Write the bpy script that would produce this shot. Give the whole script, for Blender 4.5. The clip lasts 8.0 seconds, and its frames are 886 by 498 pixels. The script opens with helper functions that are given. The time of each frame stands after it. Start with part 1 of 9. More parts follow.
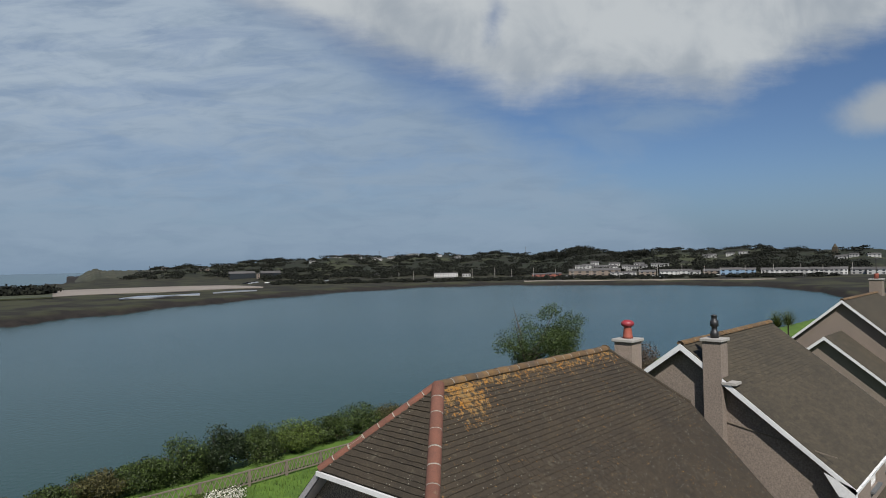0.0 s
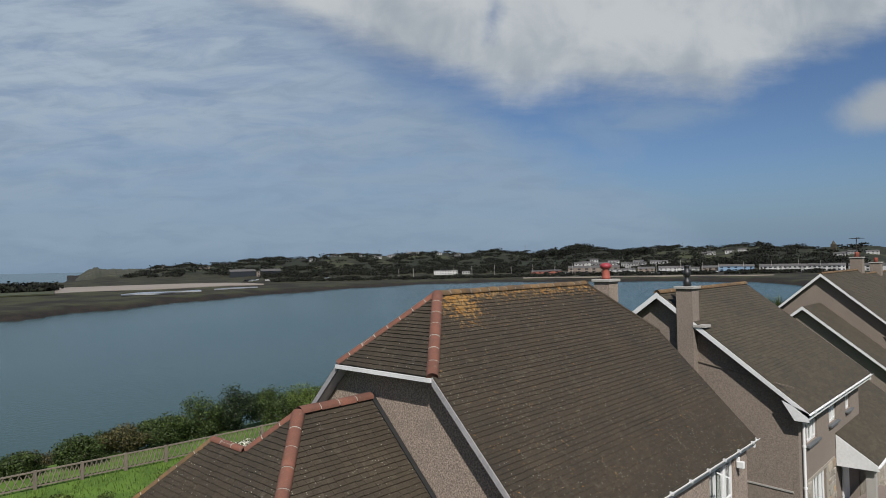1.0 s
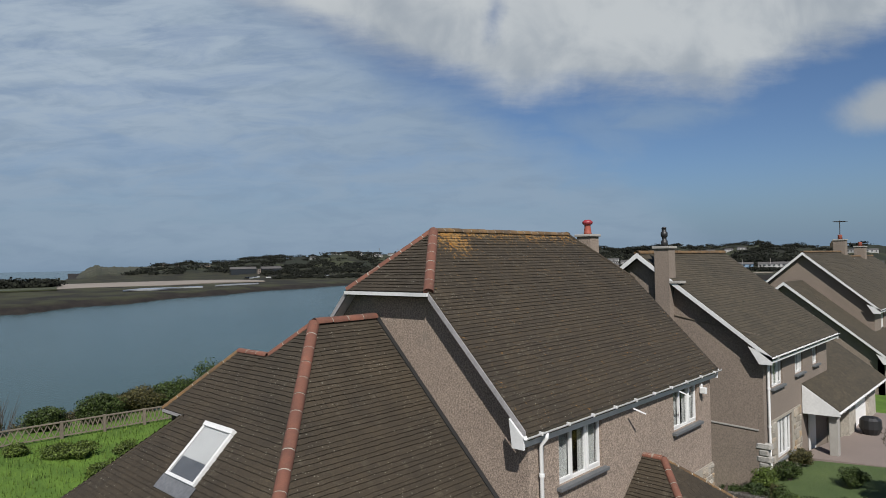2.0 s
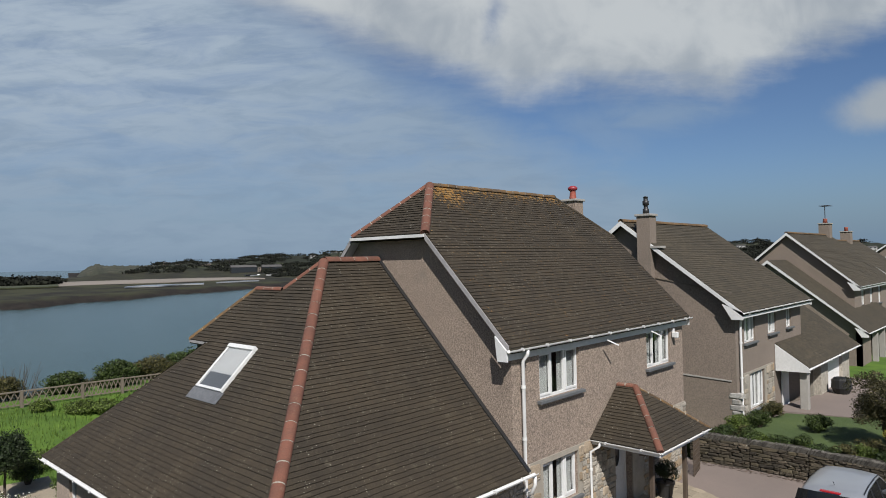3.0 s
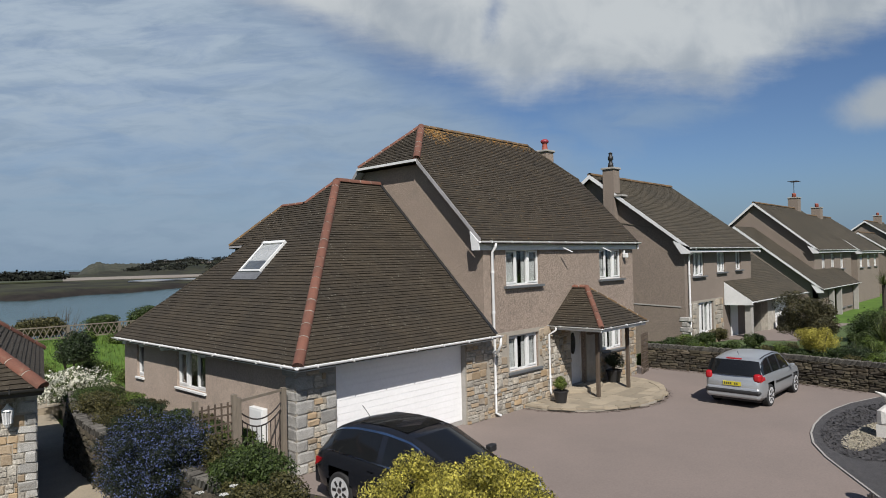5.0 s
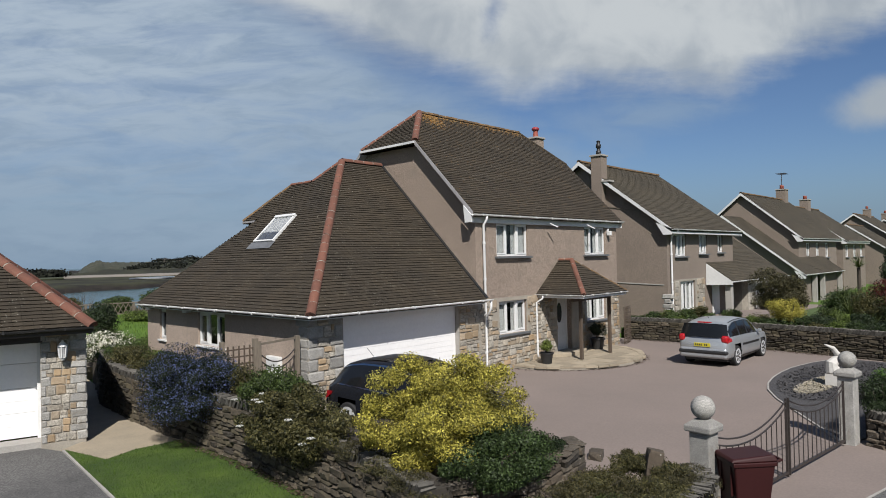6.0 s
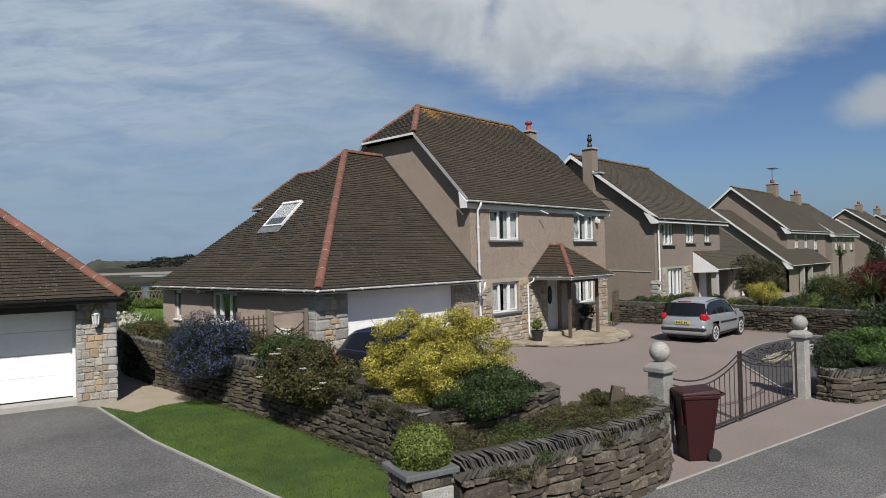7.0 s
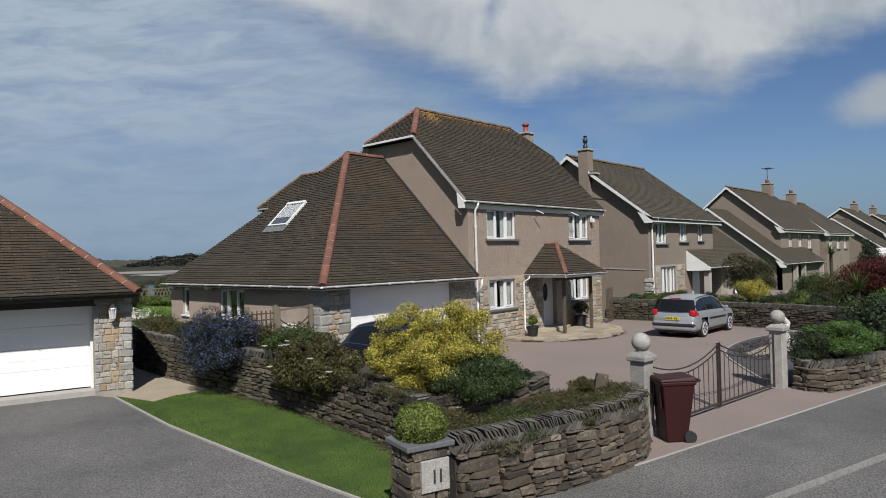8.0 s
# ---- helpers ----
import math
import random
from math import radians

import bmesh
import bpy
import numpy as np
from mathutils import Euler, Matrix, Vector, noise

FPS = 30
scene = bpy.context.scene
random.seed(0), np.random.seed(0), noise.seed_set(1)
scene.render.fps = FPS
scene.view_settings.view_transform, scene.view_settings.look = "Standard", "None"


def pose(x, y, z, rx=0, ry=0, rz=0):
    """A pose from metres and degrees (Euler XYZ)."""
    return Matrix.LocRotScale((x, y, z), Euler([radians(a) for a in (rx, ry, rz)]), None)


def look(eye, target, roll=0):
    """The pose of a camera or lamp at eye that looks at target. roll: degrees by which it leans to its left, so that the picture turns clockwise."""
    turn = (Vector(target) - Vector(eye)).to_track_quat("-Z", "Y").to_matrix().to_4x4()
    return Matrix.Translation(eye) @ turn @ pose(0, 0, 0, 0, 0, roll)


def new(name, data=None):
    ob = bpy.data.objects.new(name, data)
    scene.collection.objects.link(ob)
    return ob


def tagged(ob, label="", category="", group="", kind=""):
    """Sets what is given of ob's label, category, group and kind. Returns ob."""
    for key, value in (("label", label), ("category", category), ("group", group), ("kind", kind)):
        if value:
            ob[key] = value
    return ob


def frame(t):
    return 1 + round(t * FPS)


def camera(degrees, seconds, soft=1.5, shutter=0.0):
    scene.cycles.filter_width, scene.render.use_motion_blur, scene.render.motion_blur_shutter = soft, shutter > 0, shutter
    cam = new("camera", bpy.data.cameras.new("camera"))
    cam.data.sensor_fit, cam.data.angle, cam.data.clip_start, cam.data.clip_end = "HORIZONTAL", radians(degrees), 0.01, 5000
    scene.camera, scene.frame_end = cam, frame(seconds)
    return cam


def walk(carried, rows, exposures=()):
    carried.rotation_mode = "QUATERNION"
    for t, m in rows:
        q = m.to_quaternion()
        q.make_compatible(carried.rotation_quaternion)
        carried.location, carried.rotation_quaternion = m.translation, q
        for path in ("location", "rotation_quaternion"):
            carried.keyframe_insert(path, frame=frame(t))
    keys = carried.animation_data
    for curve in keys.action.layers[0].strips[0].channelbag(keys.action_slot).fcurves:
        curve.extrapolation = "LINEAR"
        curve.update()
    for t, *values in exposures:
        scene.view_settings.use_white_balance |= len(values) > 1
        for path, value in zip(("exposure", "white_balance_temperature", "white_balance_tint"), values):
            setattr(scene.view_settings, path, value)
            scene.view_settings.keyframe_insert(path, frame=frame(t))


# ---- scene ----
cam = camera(68.4, 8.0, soft=0.95)
PATH = [
    (0, (-6.817, -4.411, 11.203), (-5.362, -3.039, 11.248), -1.1),
    (0.5, (-7.627, -5.155, 10.468), (-6.172, -3.784, 10.512), -1.1),
    (1, (-8.379, -5.887, 9.714), (-6.924, -4.516, 9.756), -1.2),
    (1.5, (-9.101, -6.627, 8.993), (-7.646, -5.255, 9.034), -1.1),
    (3, (-10.983, -8.601, 7.009), (-9.528, -7.229, 7.046), -1.2),
    (3.5, (-11.684, -9.354, 6.388), (-10.229, -7.982, 6.423), -1.2),
    (4, (-12.376, -10.135, 5.749), (-10.921, -8.763, 5.785), -1.3),
    (4.5, (-13.048, -10.881, 5.15), (-11.593, -9.509, 5.185), -1.3),
    (6, (-14.966, -12.912, 3.77), (-13.51, -11.541, 3.801), -1.3),
    (6.5, (-15.494, -13.456, 3.472), (-14.037, -12.086, 3.501), -1.3),
    (7, (-15.947, -13.94, 3.266), (-14.49, -12.57, 3.293), -1.4),
    (7.5, (-16.307, -14.309, 3.233), (-14.85, -12.939, 3.258), -1.3),
    (8, (-16.514, -14.521, 3.238), (-15.056, -13.151, 3.262), -1.4),
]
walk(cam, [(t, look(eye, target, roll)) for t, eye, target, roll in PATH], exposures=[(0, 0.29), (3, 0.33), (4.5, 0.36), (6.5, 0.41), (8, 0.37)])

# ---- world, sun, exposure ----
HEADING = 43.3  # degrees from +x of the camera's constant heading
GZ = 0.2        # level of the drive
WATER_Z = -5.0

SUN_DIR = Vector((-0.62, -0.76, 1.0)).normalized()
sun = new("sun", bpy.data.lights.new("sun", "SUN"))
sun.data.energy, sun.data.angle, sun.data.color = 5.0, radians(0.6), (1.0, 0.965, 0.92)
sun.matrix_basis = look((-20, -24, 40), Vector((-20, -24, 40)) - SUN_DIR * 10)


def build_world():
    w = bpy.data.worlds.new("sky")
    w.use_nodes = True
    scene.world = w
    nt = w.node_tree
    nt.nodes.clear()
    N, L = nt.nodes.new, nt.links.new

    def math_node(op, a, b=None, c=None, clamp=False):
        n = N("ShaderNodeMath")
        n.operation, n.use_clamp = op, clamp
        for i, v in enumerate((a, b, c)):
            if v is None:
                continue
            if isinstance(v, (int, float)):
                n.inputs[i].default_value = v
            else:
                L(v, n.inputs[i])
        return n.outputs[0]

    def ramp(v, lo, hi):
        n = N("ShaderNodeMapRange")
        n.interpolation_type = "SMOOTHSTEP"
        L(v, n.inputs[0])
        n.inputs[1].default_value, n.inputs[2].default_value = lo, hi
        return n.outputs[0]

    def mix(f, a, b):
        n = N("ShaderNodeMix")
        n.data_type = "RGBA"
        if isinstance(f, float):
            n.inputs[0].default_value = f
        else:
            L(f, n.inputs[0])
        for s, v in ((6, a), (7, b)):
            if isinstance(v, tuple):
                n.inputs[s].default_value = (*v, 1)
            else:
                L(v, n.inputs[s])
        return n.outputs[2]

    def noise_tex(vec, scale, detail, rough=0.55, distort=0.0):
        n = N("ShaderNodeTexNoise")
        L(vec, n.inputs["Vector"])
        n.inputs["Scale"].default_value, n.inputs["Detail"].default_value = scale, detail
        n.inputs["Roughness"].default_value, n.inputs["Distortion"].default_value = rough, distort
        return n.outputs[0]

    sky = N("ShaderNodeTexSky")
    sky.sky_type, sky.sun_disc = "NISHITA", False
    sky.sun_elevation = math.asin(SUN_DIR.z)
    sky.sun_rotation = math.atan2(SUN_DIR.x, SUN_DIR.y)
    sky.air_density, sky.dust_density, sky.ozone_density = 1.0, 1.0, 1.2
    tc = N("ShaderNodeTexCoord")
    rot = N("ShaderNodeMapping")
    rot.inputs["Rotation"].default_value = (0, 0, radians(90 - HEADING))
    L(tc.outputs["Generated"], rot.inputs["Vector"])
    sep = N("ShaderNodeSeparateXYZ")
    L(rot.outputs[0], sep.inputs[0])
    X, Y, Z = sep.outputs
    # the cloud deck, seen in flat perspective ahead and going on all round
    ahead = math_node("MAXIMUM", math_node("ABSOLUTE", Y), 0.25)
    u, v = math_node("DIVIDE", X, ahead), math_node("DIVIDE", Z, ahead)
    comb = N("ShaderNodeCombineXYZ")
    L(u, comb.inputs[0])
    L(v, comb.inputs[1])
    L(math_node("MULTIPLY", Y, 0.6), comb.inputs[2])
    flat = comb.outputs[0]
    stretched = N("ShaderNodeMapping")
    stretched.inputs["Scale"].default_value = (1.0, 4.2, 1.0)
    stretched.inputs["Rotation"].default_value = (0, 0, radians(-9))
    L(flat, stretched.inputs["Vector"])
    big = noise_tex(flat, 5.0, 7, 0.6, 0.3)
    fine = noise_tex(flat, 11.0, 6, 0.6, 0.4)
    soft_tex = noise_tex(flat, 7.0, 3, 0.5, 0.2)
    streak = noise_tex(stretched.outputs[0], 5.5, 8, 0.62, 0.6)
    puff = noise_tex(stretched.outputs[0], 8.0, 7, 0.6, 0.2)
    wisp = noise_tex(stretched.outputs[0], 9.0, 6, 0.6, 0.5)

    def blob(cx, cy, rx, ry, tilt, rough, lo, hi, tex):
        """A soft-edged bank of cloud, its rim broken by noise."""
        c, s = math.cos(radians(tilt)), math.sin(radians(tilt))
        du, dv = math_node("SUBTRACT", u, cx), math_node("SUBTRACT", v, cy)
        a = math_node("ADD", math_node("MULTIPLY", du, c / rx), math_node("MULTIPLY", dv, s / rx))
        b = math_node("ADD", math_node("MULTIPLY", du, -s / ry), math_node("MULTIPLY", dv, c / ry))
        d = math_node("SQRT", math_node("ADD", math_node("MULTIPLY", a, a), math_node("MULTIPLY", b, b)))
        d = math_node("ADD", d, math_node("MULTIPLY", math_node("SUBTRACT", tex, 0.5), rough))
        n = N("ShaderNodeMapRange")
        n.interpolation_type = "SMOOTHSTEP"
        L(d, n.inputs[0])
        n.inputs[1].default_value, n.inputs[2].default_value = hi, lo
        return n.outputs[0]

    tint = N("ShaderNodeMix")
    tint.data_type, tint.blend_type = "RGBA", "MULTIPLY"
    tint.inputs[0].default_value = 1.0
    L(sky.outputs[0], tint.inputs[6])
    tint.inputs[7].default_value = (SKY_TINT[0], SKY_TINT[1], SKY_TINT[2], 1)
    base = tint.outputs[2]
    # thin high sheet over the sea, ending along a slanting edge
    slant = math_node("ADD", u, math_node("MULTIPLY", v, 1.75))
    wander = math_node("MULTIPLY", math_node("SUBTRACT", big, 0.5), 0.26)
    edge = ramp(math_node("ADD", slant, math_node("ADD", wander, math_node("MULTIPLY", math_node("SUBTRACT", streak, 0.5), 0.2))), 0.56, 0.36)
    thin = math_node("ADD", 0.7, math_node("MULTIPLY", ramp(streak, 0.34, 0.6), 0.3))
    sheet = math_node("MULTIPLY", thin, edge)
    sheet = math_node("MULTIPLY", sheet, ramp(v, -0.06, 0.05))
    sheet = math_node("MULTIPLY", sheet, ramp(v, 1.3, 0.6))
    sheet = math_node("MAXIMUM", sheet, math_node("MULTIPLY", blob(0.33, 0.215, 0.16, 0.03, 4, 2.0, 0.0, 1.25, streak), 0.6))
    sheet = math_node("MAXIMUM", sheet, math_node("MULTIPLY", blob(0.24, 0.20, 0.10, 0.05, -20, 1.6, 0.0, 1.2, fine), 0.4))
    haze = ramp(v, 0.16, -0.01)
    col = mix(math_node("MULTIPLY", haze, 0.85), base, HAZE)
    veil = mix(math_node("MULTIPLY", ramp(v, 0.05, 0.34), ramp(u, 0.2, -0.5)), SHEET, SHEET_HIGH)
    veil = mix(math_node("MULTIPLY", ramp(wisp, 0.4, 0.7), 0.5), veil, SHEET_DARK)
    col = mix(math_node("MULTIPLY", sheet, 0.92), col, veil)
    # the bank of cloud: all above a sagging lower edge
    sag = math_node("ADD", 0.252, math_node("ADD", math_node("MULTIPLY", math_node("MAXIMUM", math_node("SUBTRACT", 0.1, u), 0.0), 0.40),
                                            math_node("MULTIPLY", math_node("MAXIMUM", math_node("SUBTRACT", u, 0.44), 0.0), 0.42)))
    over = math_node("SUBTRACT", v, sag)
    rim = math_node("ADD", math_node("MULTIPLY", math_node("SUBTRACT", big, 0.5), 0.075), math_node("MULTIPLY", math_node("SUBTRACT", puff, 0.5), 0.06))
    bank = ramp(math_node("ADD", over, rim), -0.03, 0.045)
    bank = math_node("MULTIPLY", bank, ramp(v, 0.8, 0.56))
    rift = blob(0.086, 0.385, 0.02, 0.05, -8, 2.4, 0.0, 1.3, fine)
    bank = math_node("MULTIPLY", bank, math_node("SUBTRACT", 1.0, math_node("MULTIPLY", rift, 0.55)))
    bank = math_node("MAXIMUM", bank, blob(0.68, 0.225, 0.085, 0.045, 12, 1.3, 0.3, 1.15, big))
    lit = math_node("ADD", math_node("MULTIPLY", fine, 0.4), math_node("MULTIPLY", soft_tex, 0.6))
    lit = math_node("ADD", lit, math_node("MULTIPLY", math_node("SUBTRACT", over, 0.06), 0.8))
    shade = mix(ramp(lit, 0.36, 0.62), CLOUD_DARK, CLOUD_LIT)
    col = mix(math_node("MULTIPLY", bank, 0.94), col, shade)
    bg = N("ShaderNodeBackground")
    bg.inputs["Strength"].default_value = SKY_STRENGTH
    L(col, bg.inputs["Color"])
    out = N("ShaderNodeOutputWorld")
    L(bg.outputs[0], out.inputs["Surface"])


SKY_STRENGTH = 0.085
SKY_TINT = (0.45, 0.55, 0.71)
HAZE, SHEET, SHEET_HIGH, SHEET_DARK = (1.58, 2.42, 3.5), (2.5, 3.32, 4.3), (3.75, 4.5, 5.3), (1.95, 2.7, 3.7)
CLOUD_DARK, CLOUD_LIT = (3.4, 3.8, 4.2), (5.1, 5.4, 5.55)
build_world()


# ---- materials ----
TONE = 0.8  # all base colours are a little deeper than the swatches below
def material(name, color, color2=None, rough=0.85, metal=0.0, scale=3.0, detail_scale=40.0, amount=0.6, bump=0.2, bump_dist=0.01,
             per_piece=0.0, piece_color=None, spec=0.5, grit=0.0, stain=None, stain_cover=0.45, stain_scale=1.2, stretch=(1, 1, 1), specks=None, speck_cover=0.4, lichen=None):
    """A procedural surface: two colours mixed by broad and fine noise, stains, a tone that varies piece by piece, and fine relief."""
    m = bpy.data.materials.new(name)
    m.use_nodes = True
    nt = m.node_tree
    N, L = nt.nodes.new, nt.links.new
    b = nt.nodes["Principled BSDF"]
    b.inputs["Roughness"].default_value, b.inputs["Metallic"].default_value = rough, metal
    b.inputs["Specular IOR Level"].default_value = spec
    color2 = color2 or tuple(c * 0.75 for c in color)
    color, color2 = (tuple(v * TONE for v in c) for c in (color, color2))
    stain, piece_color = (tuple(v * TONE for v in c) if c else None for c in (stain, piece_color))
    geo = N("ShaderNodeNewGeometry")
    mp = N("ShaderNodeMapping")
    mp.inputs["Scale"].default_value = stretch
    mp.inputs["Location"].default_value = (3.377, 1.713, 2.229)
    L(geo.outputs["Position"], mp.inputs["Vector"])
    pos = mp.outputs[0]

    def tex(s, d=5, r=0.6):
        n = N("ShaderNodeTexNoise")
        L(pos, n.inputs["Vector"])
        n.inputs["Scale"].default_value, n.inputs["Detail"].default_value, n.inputs["Roughness"].default_value = s, d, r
        return n.outputs[0]

    def mixc(f, a, c, kind="MIX"):
        n = N("ShaderNodeMix")
        n.data_type, n.blend_type = "RGBA", kind
        for s, v in ((0, f), (6, a), (7, c)):
            if isinstance(v, tuple):
                n.inputs[s].default_value = (*v, 1)
            elif isinstance(v, (int, float)):
                n.inputs[s].default_value = v
            else:
                L(v, n.inputs[s])
        return n.outputs[2]

    def remap(v, lo, hi, a=0.0, c=1.0):
        n = N("ShaderNodeMapRange")
        L(v, n.inputs[0])
        for i, x in enumerate((lo, hi, a, c)):
            n.inputs[i + 1].default_value = x
        return n.outputs[0]

    broad, fine = tex(scale), tex(detail_scale, 3)
    col = mixc(remap(broad, 0.3, 0.7), color, color2)
    col = mixc(amount, col, remap(fine, 0.25, 0.75, 0.55, 1.35), "MULTIPLY")
    if grit:
        col = mixc(1.0, col, remap(tex(detail_scale * 0.8, 2, 0.5), 0.36, 0.64, 1 - grit, 1 + grit * 0.9), "MULTIPLY")
    if stain:
        col = mixc(remap(tex(stain_scale, 8, 0.7), 0.62 - stain_cover * 0.2, 0.72, 0, 0.85), col, stain)
    if per_piece:
        info = N("ShaderNodeObjectInfo")
        isl = N("ShaderNodeNewGeometry")
        add = N("ShaderNodeMath")
        add.operation = "ADD"
        L(info.outputs["Random"], add.inputs[0])
        L(isl.outputs["Random Per Island"], add.inputs[1])
        fr = N("ShaderNodeMath")
        fr.operation = "FRACT"
        L(add.outputs[0], fr.inputs[0])
        if piece_color:
            col = mixc(remap(fr.outputs[0], 0.35, 1.0, 0, 0.9), col, piece_color)
            wn = N("ShaderNodeTexWhiteNoise")
            wn.noise_dimensions = "1D"
            L(fr.outputs[0], wn.inputs["W"])
            col = mixc(1.0, col, remap(wn.outputs[0], 0, 1, 1 - per_piece, 1 + per_piece * 0.6), "MULTIPLY")
        else:
            col = mixc(1.0, col, remap(fr.outputs[0], 0, 1, 1 - per_piece, 1 + per_piece * 0.6), "MULTIPLY")
    if lichen:
        # orange crust that grows from a spot at the ridge, broken up by noise
        away = N("ShaderNodeVectorMath")
        away.operation = "DISTANCE"
        L(geo.outputs["Position"], away.inputs[0])
        away.inputs[1].default_value = lichen
        sepz = N("ShaderNodeSeparateXYZ")
        L(geo.outputs["Position"], sepz.inputs[0])
        grow = N("ShaderNodeMath")
        grow.operation = "MAXIMUM"
        L(remap(away.outputs["Value"], 1.05, 0.1, 0, 0.2), grow.inputs[0])
        L(remap(sepz.outputs[2], lichen[2] - 0.32, lichen[2] + 0.06, 0, 0.14), grow.inputs[1])
        patchy = N("ShaderNodeMath")
        patchy.operation = "ADD"
        L(tex(13, 6, 0.75), patchy.inputs[0])
        L(grow.outputs[0], patchy.inputs[1])
        col = mixc(remap(patchy.outputs[0], 0.615, 0.68, 0, 0.9), col, mixc(remap(tex(4, 3), 0.35, 0.65), (0.30, 0.13, 0.012), (0.20, 0.125, 0.045)))
    if specks:
        # small round spots of pale lichen, thicker in some places than in others
        vo = N("ShaderNodeTexVoronoi")
        L(pos, vo.inputs["Vector"])
        vo.inputs["Scale"].default_value = 17.0
        pick = N("ShaderNodeSeparateXYZ")
        L(vo.outputs["Color"], pick.inputs[0])
        some = remap(pick.outputs[0], 0.0, 1.0, -0.3, 0.3)
        both = N("ShaderNodeMath")
        both.operation = "ADD"
        L(some, both.inputs[0])
        L(tex(0.9, 4, 0.6), both.inputs[1])
        spot = N("ShaderNodeMath")
        spot.operation = "MULTIPLY"
        L(remap(vo.outputs["Distance"], 0.22, 0.1), spot.inputs[0])
        L(remap(both.outputs[0], 0.82 - speck_cover * 0.4, 0.90 - speck_cover * 0.4, 0, 0.62), spot.inputs[1])
        col = mixc(spot.outputs[0], col, tuple(v * TONE for v in specks))
    L(col, b.inputs["Base Color"])
    if bump:
        bn = N("ShaderNodeBump")
        bn.inputs["Strength"].default_value, bn.inputs["Distance"].default_value = bump, bump_dist
        L(tex(detail_scale, 6, 0.7), bn.inputs["Height"])
        L(bn.outputs[0], b.inputs["Normal"])
    return m


def leaf_material(name, dark, light, rough=0.6, transl=0.25, bloom=None, bloom_cover=0.3):
    """Foliage whose tone changes leaf by leaf, with a little light through the leaf; bloom adds leaves in a flower's colour."""
    m = bpy.data.materials.new(name)
    m.use_nodes = True
    nt = m.node_tree
    N, L = nt.nodes.new, nt.links.new
    b = nt.nodes["Principled BSDF"]
    geo = N("ShaderNodeNewGeometry")
    cr = N("ShaderNodeValToRGB")
    cr.color_ramp.elements[0].color, cr.color_ramp.elements[1].color = tuple(c * TONE * 0.45 for c in dark) + (1,), tuple(c * TONE for c in light) + (1,)
    L(geo.outputs["Random Per Island"], cr.inputs[0])
    col = cr.outputs[0]
    nz = N("ShaderNodeTexNoise")
    L(geo.outputs["Position"], nz.inputs["Vector"])
    nz.inputs["Scale"].default_value = 3.0
    mr = N("ShaderNodeMapRange")
    L(nz.outputs[0], mr.inputs[0])
    for i, x in enumerate((0.3, 0.7, 0.65, 1.3)):
        mr.inputs[i + 1].default_value = x
    mu = N("ShaderNodeMix")
    mu.data_type, mu.blend_type = "RGBA", "MULTIPLY"
    mu.inputs[0].default_value = 1.0
    L(col, mu.inputs[6])
    L(mr.outputs[0], mu.inputs[7])
    col = mu.outputs[2]
    if bloom:
        wn = N("ShaderNodeTexWhiteNoise")
        wn.noise_dimensions = "1D"
        L(geo.outputs["Random Per Island"], wn.inputs["W"])
        lt = N("ShaderNodeMath")
        lt.operation = "LESS_THAN"
        L(wn.outputs[0], lt.inputs[0])
        heads = N("ShaderNodeTexNoise")
        L(geo.outputs["Position"], heads.inputs["Vector"])
        heads.inputs["Scale"].default_value = 7.0
        crowd = N("ShaderNodeMapRange")
        L(heads.outputs[0], crowd.inputs[0])
        for i, x in enumerate((0.42, 0.62, bloom_cover * 0.15, bloom_cover * 2.6)):
            crowd.inputs[i + 1].default_value = x
        L(crowd.outputs[0], lt.inputs[1])
        mb = N("ShaderNodeMix")
        mb.data_type = "RGBA"
        L(lt.outputs[0], mb.inputs[0])
        L(col, mb.inputs[6])
        mb.inputs[7].default_value = (*bloom, 1)
        col = mb.outputs[2]
    L(col, b.inputs["Base Color"])
    b.inputs["Roughness"].default_value = rough
    b.inputs["Specular IOR Level"].default_value = 0.3
    tr = N("ShaderNodeBsdfTranslucent")
    L(col, tr.inputs["Color"])
    ms = N("ShaderNodeMixShader")
    ms.inputs[0].default_value = transl
    L(b.outputs[0], ms.inputs[1])
    L(tr.outputs[0], ms.inputs[2])
    L(ms.outputs[0], nt.nodes["Material Output"].inputs["Surface"])
    return m


def glass_material(name, tint=(0.02, 0.025, 0.03), rough=0.03):
    m = bpy.data.materials.new(name)
    m.use_nodes = True
    nt = m.node_tree
    N, L = nt.nodes.new, nt.links.new
    gl = N("ShaderNodeBsdfGlossy")
    gl.inputs["Roughness"].default_value = rough
    tp = N("ShaderNodeBsdfTransparent")
    tp.inputs["Color"].default_value = (0.84, 0.85, 0.85, 1)
    lw = N("ShaderNodeLayerWeight")
    lw.inputs["Blend"].default_value = 0.5
    steep = N("ShaderNodeMath")
    steep.operation = "POWER"
    L(lw.outputs["Facing"], steep.inputs[0])
    steep.inputs[1].default_value = 4.5
    fr = N("ShaderNodeMapRange")
    L(steep.outputs[0], fr.inputs[0])
    fr.inputs[3].default_value, fr.inputs[4].default_value = 0.05, 0.8
    ms = N("ShaderNodeMixShader")
    L(fr.outputs[0], ms.inputs[0])
    L(tp.outputs[0], ms.inputs[1])
    L(gl.outputs[0], ms.inputs[2])
    L(ms.outputs[0], nt.nodes["Material Output"].inputs["Surface"])
    return m


